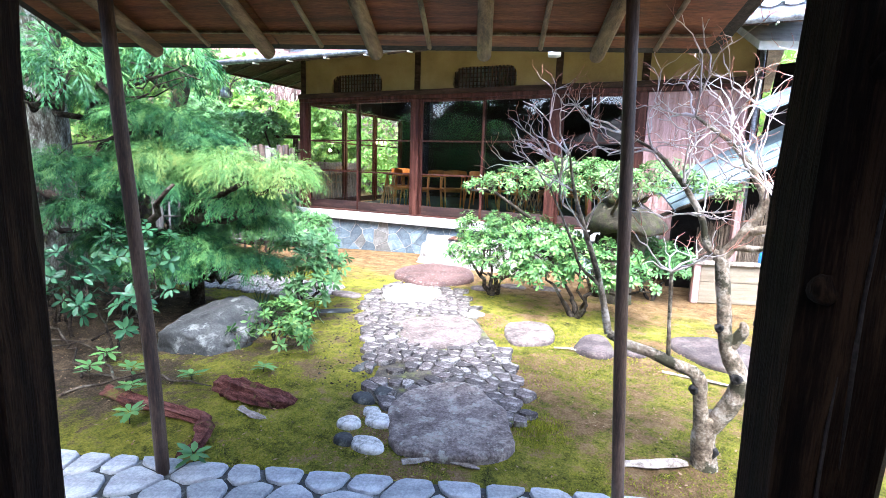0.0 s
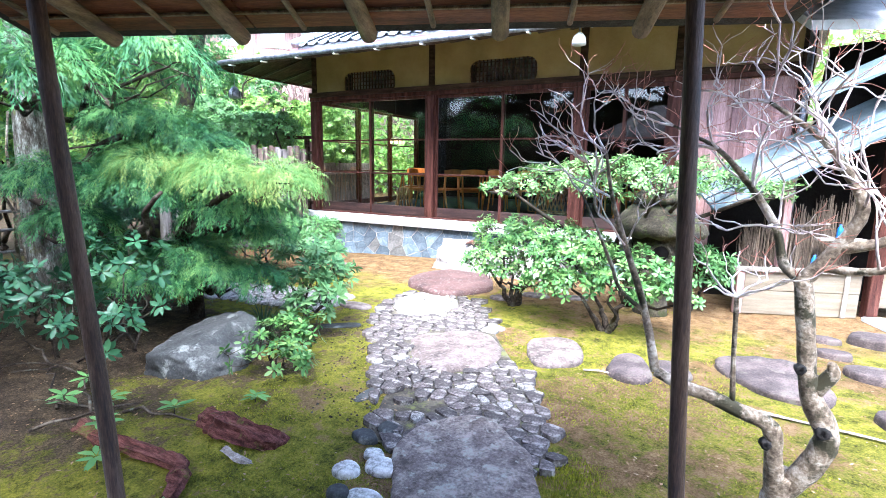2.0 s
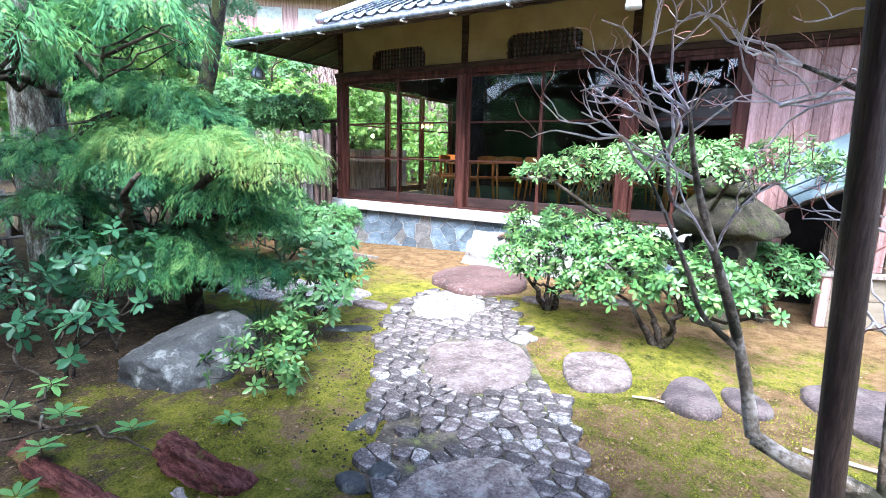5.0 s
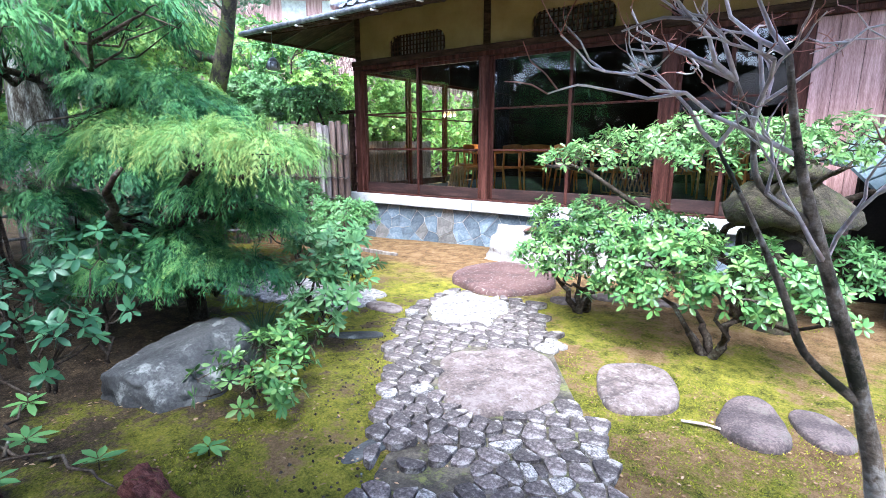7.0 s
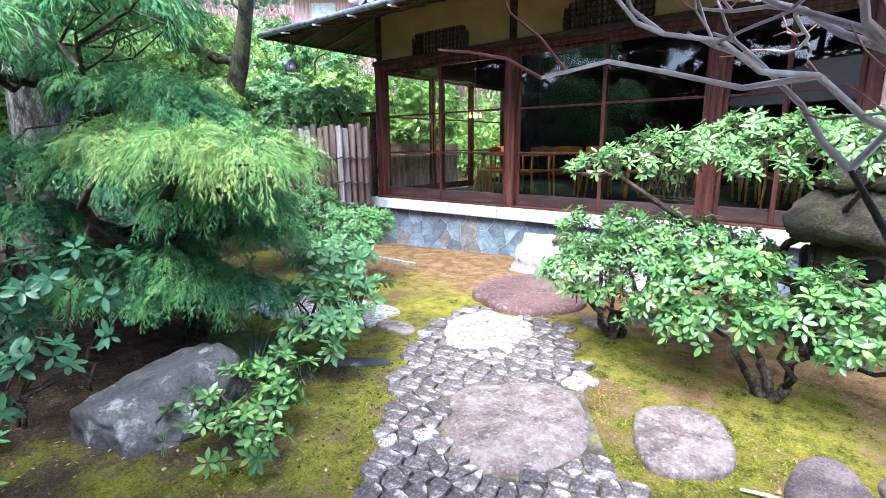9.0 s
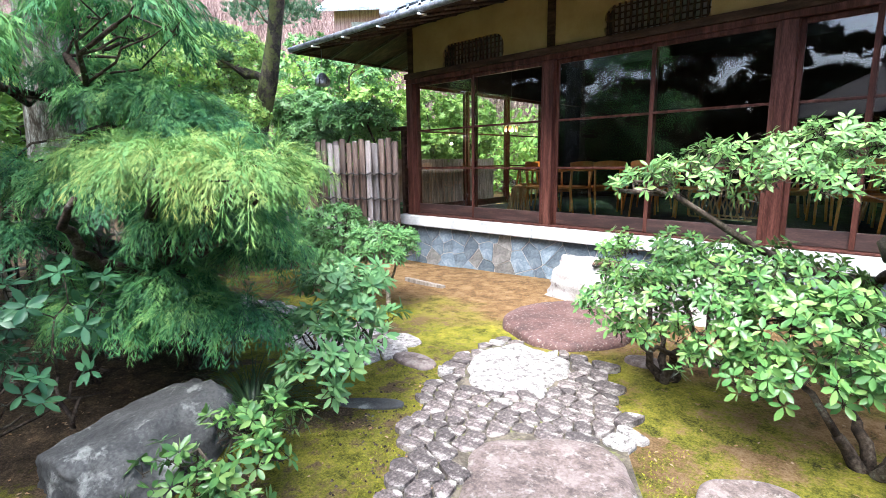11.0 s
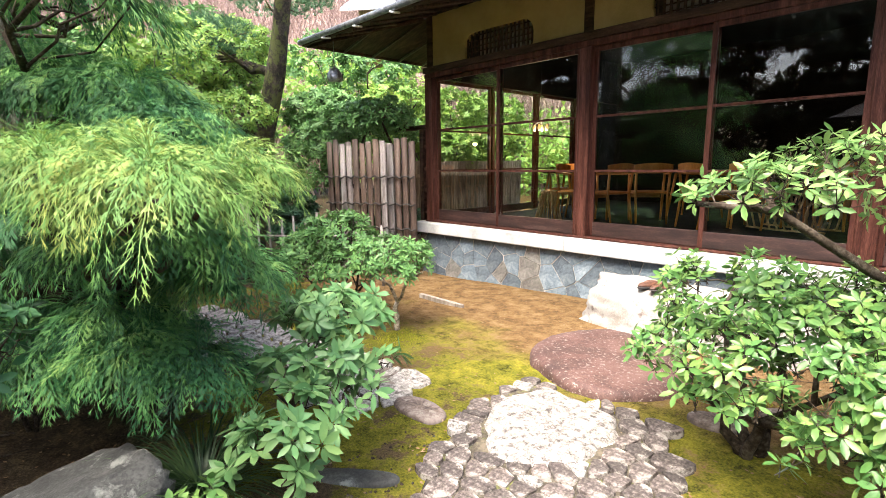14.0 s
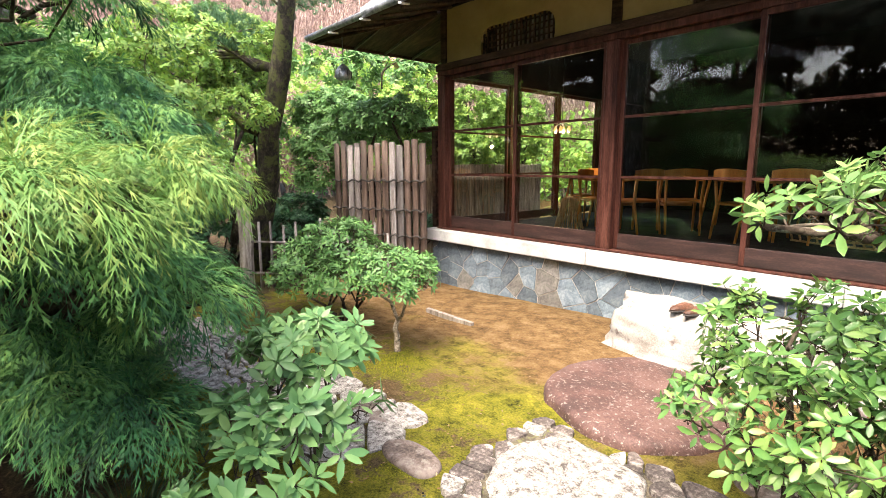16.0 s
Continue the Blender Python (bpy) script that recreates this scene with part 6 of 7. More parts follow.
# hanging lantern under the eave corner, lamp under the eave
hl = empty("hanging_lantern", "grey bronze bell-shaped lantern hanging at the eave corner", "lantern", Matrix.Translation((-7.67, 9.80, 2.80)))
turned("body", [(0.03, 0.0), (0.10, 0.01), (0.115, 0.05), (0.11, 0.12), (0.06, 0.19), (0.02, 0.22)], M_METAL, hl, 12, 0)
limb_line(hl, "chain", [(0, 0, 0.22), (0, 0, 0.60)], 0.006, 0.006, M_METAL, 5, 0)
for k in range(6):
    a = k * math.pi / 3
    limb_line(hl, "rib", [(0.117 * math.cos(a), 0.117 * math.sin(a), 0.03), (0.113 * math.cos(a), 0.113 * math.sin(a), 0.12)], 0.006, 0.006, M_CORD, 4, 0)
lp = empty("eave_lamp", "white bell-shaped outdoor lamp under the eave", "lamp", Matrix.Translation((-1.22, 9.56, 3.13)))
turned("shade", [(0.085, 0.0), (0.088, 0.03), (0.075, 0.09), (0.045, 0.13), (0.02, 0.15)], M_WHITE, lp, 18, 0)
limb_line(lp, "stem", [(0, 0, 0.15), (0, 0, 0.22)], 0.012, 0.012, M_METAL, 6, 0)

# bamboo fence panel beside the house
FA, FB = Vector((-7.92, 9.80, 0)), Vector((-6.42, 10.36, 0))
fence = empty("bamboo_fence", "tall fence of split weathered bamboo tied with black cord", "fence")
for row in range(2):
    for i in range(13):
        t = (i + 0.5 * row) / 13
        p = FA.lerp(FB, t) + Vector((0.05, -0.09, 0)) * row
        r = RND.uniform(0.042, 0.056)
        m = Mesh()
        h = 1.90 + RND.uniform(-0.05, 0.05)
        zs = [-0.15, 0.35, 0.37, 0.85, 0.87, 1.3, 1.32, h]
        m.tube([p + Vector((0.004 * math.sin(z * 3), 0, z)) for z in zs], [r, r, r * 1.07, r, r * 1.07, r, r * 1.06, r], 8, True, 0.03)
        m.v = [v + Vector((-0.35, 0.937, 0)) * (-0.55 * (v - p).dot(Vector((-0.35, 0.937, 0)))) for v in m.v]
        m.done("bamboo_slat", M_BAMBOOBROWN if RND.random() < 0.45 else M_BAMBOO, fence)
for z in (0.62, 0.98, 1.38):
    m = Mesh()
    pts = [FA.lerp(FB, i / 26) + Vector((0.06 + 0.014 * (i % 2), -0.135 - 0.016 * (i % 2), z + 0.02 * math.sin(i * 2.2))) for i in range(27)]
    m.tube(pts, [0.013] * 27, 6)
    m.done("cord", M_CORD, fence, "black binding cord")
dk = empty("wooden_side_gate", "dark slatted wooden side gate behind the fence", "gate")
box_part("post", -6.98, -6.90, 10.86, 10.94, -0.2, 2.1, M_BEAM, dk)
box_part("cap", -7.6, -6.64, 10.82, 10.98, 2.10, 2.16, M_BEAM, dk)
for i in range(6):
    box_part("rail", -6.90, -6.62, 10.88, 10.92, 0.1 + i * 0.34, 0.16 + i * 0.34, M_BEAM, dk)
box_part("panel", -6.90, -6.62, 10.925, 10.95, -0.2, 2.05, M_BOARD, dk)

# grey board fence and bushes outside the side windows
bf = empty("board_fence", "weathered grey board fence behind the tea house", "fence")
for i in range(22):
    y0 = 11.15 + 0.2 * i
    box_part("board", -8.62 - 0.01 * (i % 2), -8.59, y0, y0 + 0.19, -0.1, 1.62 + RND.uniform(-0.015, 0.015), M_WOODGREY, bf, bevel=0.003)
for z in (0.4, 1.3):
    box_part("rail", -8.58, -8.53, 11.1, 15.6, z, z + 0.07, M_WOODGREY, bf)
for bx, by in ((-9.3, 12.2), (-9.4, 13.8), (-9.3, 15.3)):
    shrub("leafy_tree", "bright yellow-green leafy tree behind the board fence", (bx, by, 0.0), 2,
          [(bx, by, 2.0, 0.7, 0.8, 0.5), (bx - 0.2, by + 0.3, 2.8, 0.7, 0.8, 0.5)], 260, L_TREE, (0.10, 0.042, 6), 0.05, fork=0.3, rise=(0.9, 1.3), kind_cat="tree")

# low picket fence and its old post
low = empty("picket_fence", "low weathered bamboo picket fence", "fence")
PA, PB = Vector((-7.75, 8.38, 0)), Vector((-6.15, 9.55, 0))
for i in range(11):
    p = PA.lerp(PB, (i + 0.6) / 11)
    m = Mesh()
    h = 0.86 + RND.uniform(-0.1, 0.1)
    m.tube([p + Vector((0, 0, -0.2)), p + Vector((RND.uniform(-0.02, 0.02), 0, h))], [0.02, 0.017], 7)
    m.done("picket", M_BAMBOO, low)
for z in (0.18, 0.60):
    m = Mesh()
    m.tube([PA + Vector((0, -0.03, z)), PB + Vector((0, -0.03, z + 0.02))], [0.016, 0.016], 7)
    m.done("rail", M_BAMBOO, low)
ob = limb_line(None, "fence_post", [(-7.83, 8.32, -0.2), (-7.82, 8.32, 0.2), (-7.80, 8.33, 0.6), (-7.84, 8.32, 1.07)], 0.095, 0.08, M_WOODGREY, 10, 0.12)
tagged(ob, "rough grey wooden fence post beside the pickets", "post")
# dim fence and trunks on the far side
far_fence = empty("far_fence", "old rail fence on the shaded garden side", "fence")
for i in range(8):
    limb_line(far_fence, "post", [(-8.2 + 0.02 * i, 2.8 + 0.55 * i, -0.1), (-8.2 + 0.02 * i, 2.8 + 0.55 * i, 1.0)], 0.035, 0.03, M_WOODGREY, 6, 0.1)
for z in (0.35, 0.65, 0.9):
    limb_line(far_fence, "rail", [(-8.16, 2.4, z), (-8.0, 7.0, z + 0.03)], 0.022, 0.02, M_WOODGREY, 6, 0.1)
for i in range(16):
    x, y = -7.6 + RND.uniform(-0.7, 0.8), 5.6 + RND.uniform(-0.9, 1.4)
    ob = limb_line(None, "thin_trunk", bend((x, y, -0.1), (x + RND.uniform(-0.3, 0.3), y + RND.uniform(-0.3, 0.3), RND.uniform(1.2, 2.4)), 0, 0.04, 4), 0.026, 0.012, M_BARKPALE if i % 3 else M_BARK, 6, 0.1)
    tagged(ob, "thin bare trunk in the shaded undergrowth", "trunk", "undergrowth trunks")

# roots and old log in the moss
for pts, r0, r1, lb in (([(-2.38, 4.98, 0.02), (-2.15, 4.92, 0.06), (-1.88, 4.93, 0.06), (-1.72, 5.02, 0.03)], 0.075, 0.06, "red rotten log lying in the moss"),
                        ([(-3.0, 4.55, 0.0), (-2.65, 4.50, 0.04), (-2.30, 4.54, 0.04), (-2.02, 4.57, 0.03)], 0.05, 0.045, "red-brown root across the moss"),
                        ([(-2.04, 4.56, 0.03), (-1.92, 4.46, 0.03), (-1.86, 4.36, 0.02), (-1.88, 4.25, 0.0)], 0.045, 0.03, "red-brown root across the moss"),
                        ([(-2.0, 4.80, 0.01), (-1.85, 4.76, 0.02), (-1.72, 4.79, 0.0)], 0.022, 0.016, "short dark root in the moss"),
                        ([(-0.75, 4.78, 0.01), (-0.6, 4.90, 0.02), (-0.35, 4.93, 0.01)], 0.018, 0.01, "thin brown root by the paving"),
                        ([(0.5, 6.9, 0.01), (0.9, 6.85, 0.02), (1.5, 6.80, 0.02), (1.9, 6.85, 0.01)], 0.012, 0.008, "pale stick lying on the moss"),
                        ([(-0.42, 7.0, 0.01), (-0.30, 7.02, 0.02), (-0.18, 7.03, 0.01)], 0.009, 0.007, "pale stick lying on the moss"),
                        ([(0.3, 5.35, 0.0), (0.5, 5.42, 0.02), (0.68, 5.5, 0.03)], 0.02, 0.03, "surface root of the bare tree")):
    P, fine, fr = [Vector(p) for p in pts], [], []
    for i in range(len(P) - 1):
        for k in range(6):
            t = k / 6
            q = P[i].lerp(P[i + 1], t)
            w = noise.noise(q * 9) * 0.3 + noise.noise(q * 25) * 0.18
            fine.append(q + Vector((w * 0.04, -w * 0.03, w * 0.02)))
            fr.append((r0 + (r1 - r0) * (i + t) / (len(P) - 1)) * (1 + w))
    fine.append(P[-1])
    fr.append(r1 * 0.5)
    m = Mesh()
    m.tube(fine, fr, 14, True, 0.05)
    for j, v in enumerate(m.v):
        c = fine[j // 14]
        groove = noise.noise(Vector((math.cos(j % 14 * 0.449) * 3.2, math.sin(j % 14 * 0.449) * 3.2, (j // 14) * 0.10 + r0 * 90))) + 0.4 * noise.noise(v * 22)
        e = (v - c) * (1 + 0.75 * groove)
        m.v[j] = c + Vector((e.x, e.y, e.z * 0.72))
    ob = m.done("root" if "root" in lb else ("log" if "log" in lb else "stick"), M_ROOT if "red" in lb else M_WOODGREY, None, "", False)
    tagged(ob, lb, "root" if "root" in lb else "wood")
ob = box_part("edging_strip", -5.34, -4.62, 9.40, 9.45, -0.05, 0.012, M_WOODGREY, None, "", pose(0, 0, 0), 0.004)
tagged(ob, "thin pale stone strip set in the clay", "stone")

# shoes on the step stone
for i in range(2):
    g = empty("shoe", "worn brown leather slipper on the pale step stone", "shoe", pose(-2.80 + 0.12 * i, 9.98 - 0.02 * i, 0.428, 0, 0, 70), "shoes")
    bm = bmesh.new()
    bmesh.ops.create_uvsphere(bm, u_segments=14, v_segments=8, radius=0.5)
    for v in bm.verts:
        x, y, z = v.co
        v.co = Vector((x * 0.25, y * (0.09 + 0.015 * x), max(z, -0.25) * (0.085 if x > 0 else 0.06) + 0.026))
    part("upper", bm, M_SHOE, g)
    bm = bmesh.new()
    bmesh.ops.create_uvsphere(bm, u_segments=14, v_segments=6, radius=0.5)
    for v in bm.verts:
        x, y, z = v.co
        v.co = Vector((x * 0.265, y * 0.098, max(min(z, 0.1), -0.1) * 0.1 + 0.008))
    part("sole", bm, M_CORD, g)

# ---- inside the tea house ----


def build_chair():
    c = empty("dining_chair", "orange oak dining chair with curved top rail and armrests", "chair", None, "dining chairs")
    bm = bmesh.new()
    box(bm, -0.24, 0.24, -0.22, 0.22, 0.41, 0.445, None, 0.012)
    part("seat", bm, M_CHAIR, c)
    for sx in (-1, 1):
        m = Mesh()
        m.tube([(0.22 * sx, -0.20, 0), (0.235 * sx, -0.21, 0.42), (0.245 * sx, -0.20, 0.68)], [0.015, 0.02, 0.016], 8)
        m.done("front_leg", M_CHAIR, c)
        m = Mesh()
        m.tube([(0.20 * sx, 0.28, 0), (0.21 * sx, 0.21, 0.42), (0.22 * sx, 0.25, 0.74)], [0.014, 0.02, 0.016], 8)
        m.done("back_leg", M_CHAIR, c)
        m = Mesh()
        m.tube([(0.25 * sx, -0.24, 0.69), (0.27 * sx, 0.0, 0.69), (0.23 * sx, 0.24, 0.71)], [0.016, 0.018, 0.018], 8)
        m.done("armrest", M_CHAIR, c)
    bm = bmesh.new()
    vs = []
    for i in range(9):
        x = -0.25 + 0.0625 * i
        y = 0.30 - 0.9 * x * x
        for dy, z in ((-0.012, 0.70), (0.012, 0.70), (0.012, 0.84 - 0.4 * x * x), (-0.012, 0.84 - 0.4 * x * x)):
            vs.append(bm.verts.new((x, y + dy, z)))
    for i in range(8):
        for k in range(4):
            bm.faces.new((vs[i * 4 + k], vs[i * 4 + (k + 1) % 4], vs[i * 4 + 4 + (k + 1) % 4], vs[i * 4 + 4 + k]))
    bm.faces.new(vs[3::-1])
    bm.faces.new(vs[-4:])
    part("top_rail", bm, M_CHAIR, c)
    box_part("stretcher", -0.2, 0.2, -0.21, -0.19, 0.34, 0.40, M_CHAIR, c)
    return c


chair = build_chair()
chair.matrix_basis = pose(-3.22, 12.5, 0.70, 0, 0, 150)
for x, y, r in ((-4.95, 12.55, 100), (-4.45, 12.5, 255), (-4.05, 12.95, 215), (-2.75, 13.2, 170), (-1.6, 13.3, 200), (-0.75, 12.5, 160), (-5.55, 13.2, 20), (-2.2, 14.4, 0), (-1.0, 13.4, 190)):
    copy_thing(chair, pose(x, y - 0.3, 0.70, 0, 0, r))


def build_table():
    t = empty("dining_table", "round dark-topped wooden dining table", "table", None, "dining tables")
    turned("tabletop", [(0.40, 0.69), (0.42, 0.70), (0.42, 0.72), (0.40, 0.73)], M_COLUMN, t, 28, 0)
    for sx in (-1, 1):
        for sy in (-1, 1):
            m = Mesh()
            m.tube([(0.30 * sx, 0.30 * sy, 0), (0.22 * sx, 0.22 * sy, 0.69)], [0.015, 0.02], 7)
            m.done("leg", M_CHAIR, t)
    return t


table = build_table()
table.matrix_basis = pose(-5.45, 12.75, 0.70)
for x, y in ((-3.75, 13.6), (-1.9, 13.9), (-0.6, 13.4)):
    copy_thing(table, pose(x, y, 0.70))


def build_rack():
    k = empty("rattan_stool", "pale bent-rattan basket stool standing by the window", "stool", None, "rattan stools")
    for i in range(9):
        a = math.pi * i / 9
        m = Mesh()
        w = 0.20
        m.tube([(w * math.cos(a), w * math.sin(a), 0.0), (0.14 * math.cos(a), 0.14 * math.sin(a), 0.25), (0.10 * math.cos(a), 0.10 * math.sin(a), 0.42), (0, 0, 0.46),
                (-0.10 * math.cos(a), -0.10 * math.sin(a), 0.42), (-0.14 * math.cos(a), -0.14 * math.sin(a), 0.25), (-w * math.cos(a), -w * math.sin(a), 0.0)], [0.009] * 7, 6)
        m.done("hoop", M_WICKER, k)
    return k


rack = build_rack()
rack.matrix_basis = pose(-5.30, 12.0, 0.70)


def build_rattan_seat():
    k = empty("rattan_bench", "low pale rattan bench of bent hoops inside the window", "bench", None, "rattan stools")
    for i in range(10):
        x = -0.40 + 0.085 * i
        m = Mesh()
        m.tube([(x, -0.20, 0.03), (x - 0.05, -0.21, 0.22), (x - 0.02, -0.14, 0.42), (x + 0.03, 0.0, 0.46), (x + 0.05, 0.16, 0.40), (x + 0.06, 0.21, 0.2), (x + 0.03, 0.2, 0.03)], [0.012] * 7, 6)
        m.done("hoop", M_WICKER, k)
    for y, z in ((-0.20, 0.03), (0.2, 0.03), (0.0, 0.46)):
        m = Mesh()
        m.tube([(-0.42, y, z), (0.0, y, z - 0.01), (0.44, y, z)], [0.014] * 3, 6)
        m.done("rail", M_WICKER, k)
    return k


seat = build_rattan_seat()
seat.matrix_basis = pose(-2.35, 12.85, 0.70, 0, 0, -12)
pd = empty("pendant_lamp", "small brass pendant lamp with warm glowing bulbs", "lamp", Matrix.Translation(PEND))
M_GLOW, gn, gl_, gb = nodes_of("warm_bulb")
gb.inputs["Emission Color"].default_value, gb.inputs["Emission Strength"].default_value = (1.0, 0.42, 0.10, 1), 0.3
for k in range(4):
    a = k * math.pi / 2 + 0.4
    turned("bulb", [(0.012, 0), (0.026, 0.03), (0.028, 0.05), (0.014, 0.08), (0.012, 0.10)], M_GLOW, pd, 12, 0, "", (0.10 * math.cos(a), 0.10 * math.sin(a), 0))
    limb_line(pd, "arm", [(0.10 * math.cos(a), 0.10 * math.sin(a), 0.10), (0, 0, 0.16)], 0.006, 0.006, M_METAL, 5, 0)
limb_line(pd, "cord", [(0, 0, 0.15), (0, 0, 3.66 - PEND[2])], 0.004, 0.004, M_CORD, 4, 0)

# fallen dead branches on the shaded side
for i in range(9):
    x, y = RND.uniform(-4.4, -2.9), RND.uniform(4.1, 5.1)
    a = RND.uniform(0, 6.28)
    ob = limb_line(None, "dead_branch", bend((x, y, 0.01), (x + 0.6 * math.cos(a), y + 0.6 * math.sin(a), RND.uniform(0.02, 0.12)), 0.05, 0.06, 5), 0.011, 0.004, M_BARK, 6, 0.15)
    tagged(ob, "dead fallen branch lying on the soil", "branch", "fallen branches")

# ---- beyond the garden ----
# Pines met only in the window reflections, coloured as backlit silhouettes.
for i, (x, y, h) in enumerate(((-3.8, -3.5, 5.4), (1.2, -3.2, 6.4), (4.6, -2.2, 6.0), (7.5, -0.5, 6.0), (-7.5, -2.5, 5.5), (2.8, -7.0, 8.0), (-1.5, -7.5, 8.0), (-10.5, 0.6, 5.6), (-13.5, -1.5, 6.6), (-13.0, 2.8, 6.0), (-16.5, -4.0, 8.0))):
    pads = []
    for k in range(9):
        z = h * (0.42 + 0.065 * k)
        a = k * 2.4 + i
        rr = (1.0 - k / 12) * 1.9
        pads.append((x + math.cos(a) * rr, y + math.sin(a) * rr, z, 1.15 - 0.06 * k, 1.1 - 0.06 * k, 0.28))
    pine("tall_pine", "tall pine behind the gate, coloured as a backlit silhouette", (x, y, 0.0), [(x, y, -0.1), (x + 0.2, y, h * 0.3), (x - 0.15, y + 0.1, h * 0.6), (x, y, h)], pads, 1000, 0.32, 10, 0.10, 0.2, M_BARK, True, L_SILHOUETTE)
# Unseen hedge added as a dark mass for the panes to reflect.
hedge_mesh = Mesh()
for _ in range(30000):
    t = RND.random()
    x = -16 + 30 * t
    y = -3.0 - 2.0 * math.sin(t * 3) + RND.uniform(-1.2, 1.2)
    z = RND.uniform(0.1, 4.1 + 1.3 * noise.noise(Vector((x * 0.5, 0, 7))))
    hedge_mesh.leaf(Vector((x, y, z)), rand_dir(-0.3, 1), Vector((0, 0, 1)), 0.42, 0.22)
tagged(hedge_mesh.done("hedge", L_SILHOUETTE), "unseen tall hedge added behind the gate to darken the window reflections", "hedge", kind="stuff")
woods = Mesh()
for _ in range(60000):
    a = radians(RND.uniform(58, 205))
    r = RND.uniform(13, 34)
    x, y = -2 + r * math.cos(a) * 1.1, 8 + r * math.sin(a)
    if x > -9.8 and y < 18:
        continue
    top = (4.4 + (r - 12) * 0.24) * (0.5 if 120 < math.degrees(a) < 139 else 1.0) + 1.2 * noise.noise(Vector((x * 0.25, y * 0.25, 0)))
    z = top * RND.uniform(0.05, 1) ** 0.7
    if noise.noise(Vector((x * 0.35, y * 0.35, z * 0.5))) < -0.12:
        continue
    s = 0.016 * r + 0.08
    woods.leaf(Vector((x, y, z)), rand_dir(-0.4, 1), Vector((0, 0, 1)), s, s * 0.5)
tagged(woods.done("far_woods", L_TREE), "green trees and bushes beyond the garden", "woods", kind="stuff")
bw = Mesh()
for _ in range(2600):
    a = radians(RND.uniform(80, 185))
    r = RND.uniform(22, 60)
    x, y = -2 + r * math.cos(a) * 1.1, 8 + r * math.sin(a)
    z0 = max(0.0, (r - 25) * 0.62)
    for k in range(7):
        p = Vector((x + RND.uniform(-1, 1), y + RND.uniform(-1, 1), z0 + RND.uniform(0, 2.5)))
        bw.tube(bend(p, p + Vector((RND.uniform(-0.9, 0.9), RND.uniform(-0.9, 0.9), RND.uniform(1.2, 2.6))), 0, 0.08, 3), taper(0.05, 0.015, 4), 4, False)
tagged(bw.done("bare_woods", M_FARTWIG), "pale pinkish bare winter trees on the slope", "woods", kind="stuff")
hv, hf = [], []
for j in range(12):
    for i in range(41):
        a = radians(55 + 165 * i / 40)
        r = 26 + j * 5
        z = max(-0.3, (r - 25) * 0.66 + 1.6 * noise.noise(Vector((math.cos(a) * r * 0.08, math.sin(a) * r * 0.08, 1))) - 0.3)
        hv.append((-2 + 1.1 * r * math.cos(a), 8 + r * math.sin(a), z))
hf = [(j * 41 + i, j * 41 + i + 1, (j + 1) * 41 + i + 1, (j + 1) * 41 + i) for j in range(11) for i in range(40)]
tagged(mesh_part("backdrop", hv, hf, M_HILL, None, "", True), "wooded winter hillside behind the garden", "hillside", kind="structure")
for x, y, r in ((-21.5, 24.5, 40),):
    fh = empty("far_house", "distant tiled house behind the trees", "house", pose(x, y, 6.2, 0, 0, r))
    box_part("wall", -3.5, 3.5, -2, 2, 0.6, 3.0, M_BOARD, fh)
    slab("roof", [(-4.2, -2.8, 2.9), (4.2, -2.8, 2.9), (4.2, 0, 4.3), (-4.2, 0, 4.3)], 0.15, M_TILE, fh, "grey tiled roof")
    slab("roof", [(4.2, 2.8, 2.9), (-4.2, 2.8, 2.9), (-4.2, 0, 4.3), (4.2, 0, 4.3)], 0.15, M_TILE, fh)
    for k in range(3):
        box_part("window", -2.6 + 2 * k, -1.4 + 2 * k, -2.04, -1.99, 1.2, 2.4, M_GRANITE, fh)

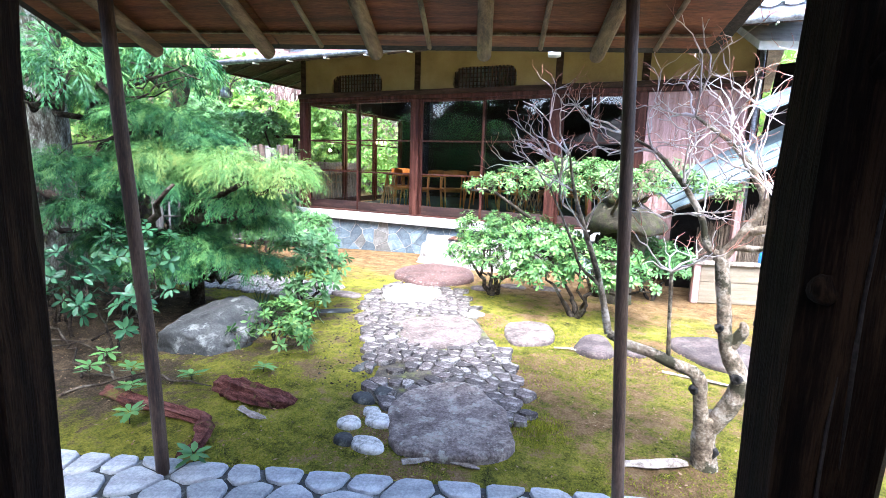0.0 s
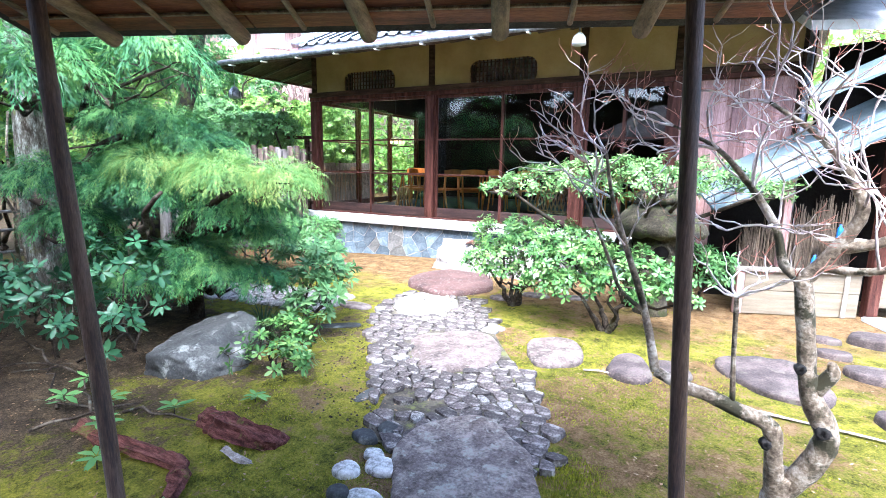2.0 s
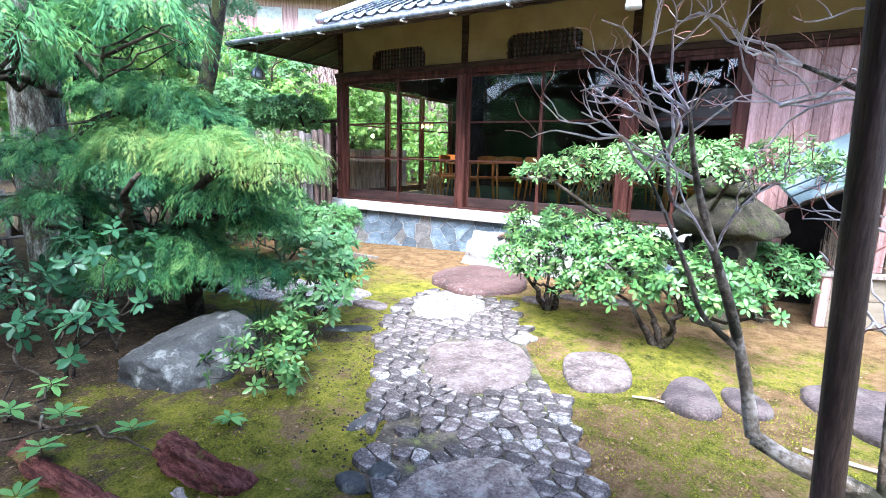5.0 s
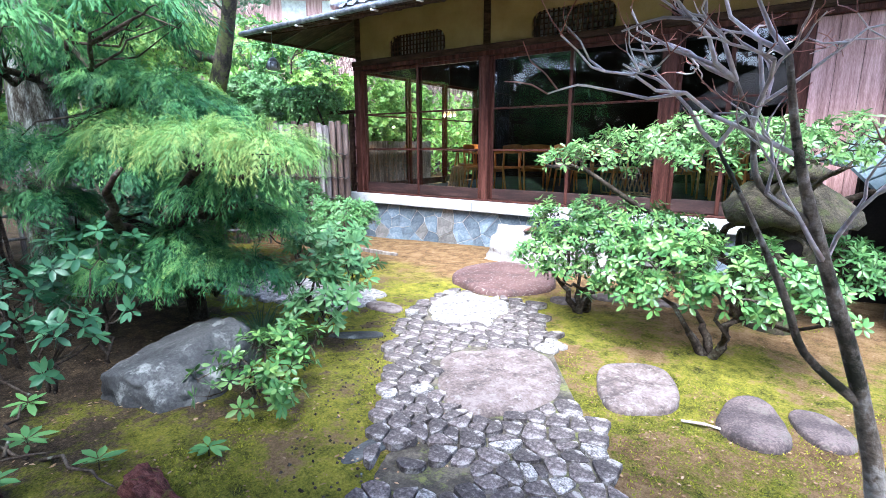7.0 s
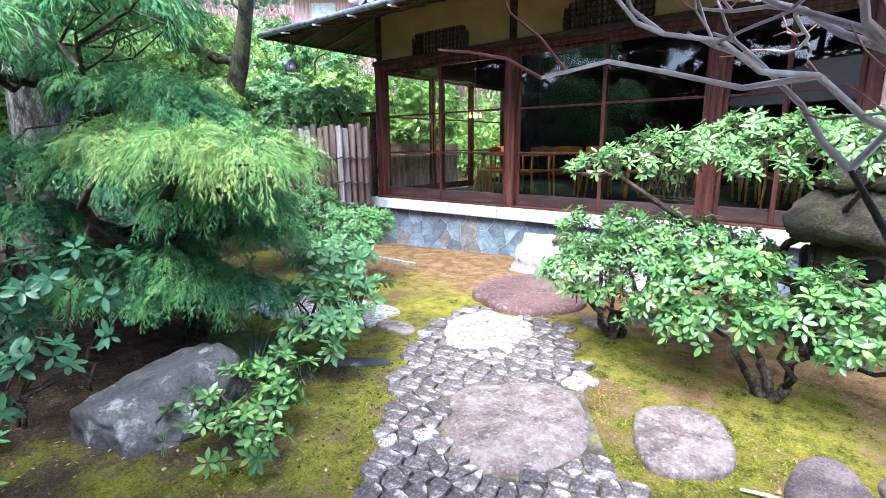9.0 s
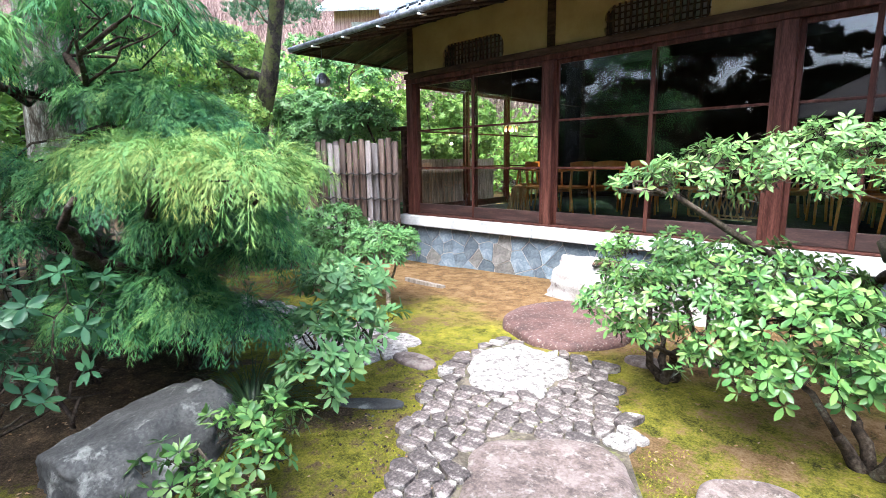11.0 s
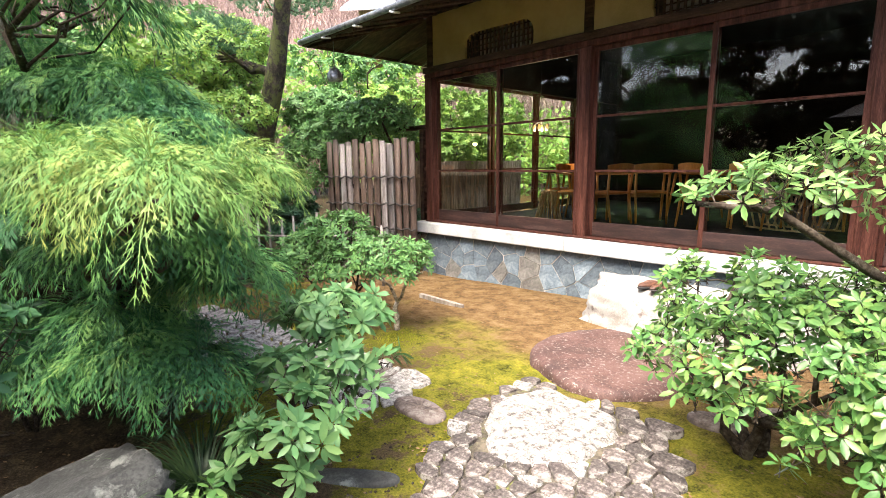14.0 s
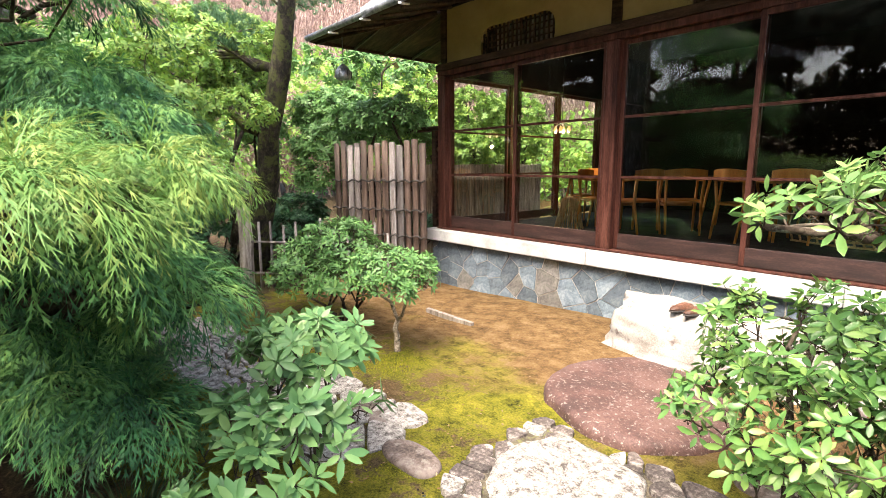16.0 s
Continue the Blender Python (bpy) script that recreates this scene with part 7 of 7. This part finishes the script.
# ---- moss, litter ----
moss = Mesh()
for _ in range(110000):
    x, y = RND.uniform(-4.2, 2.2), RND.uniform(4.3, 9.2)
    if noise.noise(Vector((x * 0.8, y * 0.8, 5))) + 0.4 * noise.noise(Vector((x * 3, y * 3, 1))) < 0.0 + 0.45 * max(0, -x - 2.0) + 0.26 * max(0, y - 7.2):
        continue
    e = lerp_list(EDGES, min(max(y, 5.3), 8.36))
    if y > 5.2 and e[0] - 0.02 < x < e[1] + 0.02:
        continue
    p = Vector((x, y, ground_z(x, y) - 0.003))
    moss.strip(p, p + Vector((RND.uniform(-0.012, 0.012), RND.uniform(-0.012, 0.012), RND.uniform(0.006, 0.018))), RND.uniform(0.006, 0.012))
tagged(moss.done("moss", L_MOSS), "short yellow-green moss", "moss", kind="stuff")
tuft = Mesh()
for cx, cy, rr, n_ in ((-0.16, 5.5, 0.24, 3600), (-4.3, 8.25, 0.26, 2600)):
    for _ in range(n_):
        a, r = RND.uniform(0, 6.28), rr * math.sqrt(RND.random())
        x, y = cx + math.cos(a) * r, cy + math.sin(a) * r * 1.2
        h = 0.026 * (1 - (r / rr) ** 2) * (0.6 + 0.5 * noise.noise(Vector((x * 12, y * 12, 2))))
        p = Vector((x, y, ground_z(x, y) + h))
        tuft.strip(p - Vector((0, 0, 0.03)), p + Vector((RND.uniform(-0.014, 0.014), RND.uniform(-0.014, 0.014), 0.005)), 0.010)
tagged(tuft.done("moss_cushion", L_MOSS), "thick bright moss cushions beside the path", "moss", kind="stuff")
lit = Mesh()
for _ in range(3200):
    x, y = RND.uniform(-5.5, 2.2), RND.uniform(4.2, 10.4)
    a = RND.uniform(0, 6.28)
    lit.leaf(Vector((x, y, ground_z(x, y) + 0.012)), Vector((math.cos(a), math.sin(a), RND.uniform(-0.1, 0.3))).normalized(), Vector((0, 0, 1)), RND.uniform(0.012, 0.035), RND.uniform(0.008, 0.016))
tagged(lit.done("leaf_litter", L_FALLEN), "scattered dry fallen leaves", "leaves", kind="stuff")
grit = Mesh()
for _ in range(600):
    x, y = RND.uniform(-3.0, -1.4), RND.uniform(5.3, 7.4)
    lo, hi = lerp_list(EDGES, min(max(y, 5.3), 8.36))
    if not lo - 0.5 < x < lo:
        continue
    grit.tube([(x, y, ground_z(x, y) - 0.005), (x, y, ground_z(x, y) + RND.uniform(0.003, 0.009))], [RND.uniform(0.006, 0.016), 0.005], 5, True, 0.35)
tagged(grit.done("pebbles", M_BARK), "small dark pebbles beside the path", "pebbles", kind="stuff")
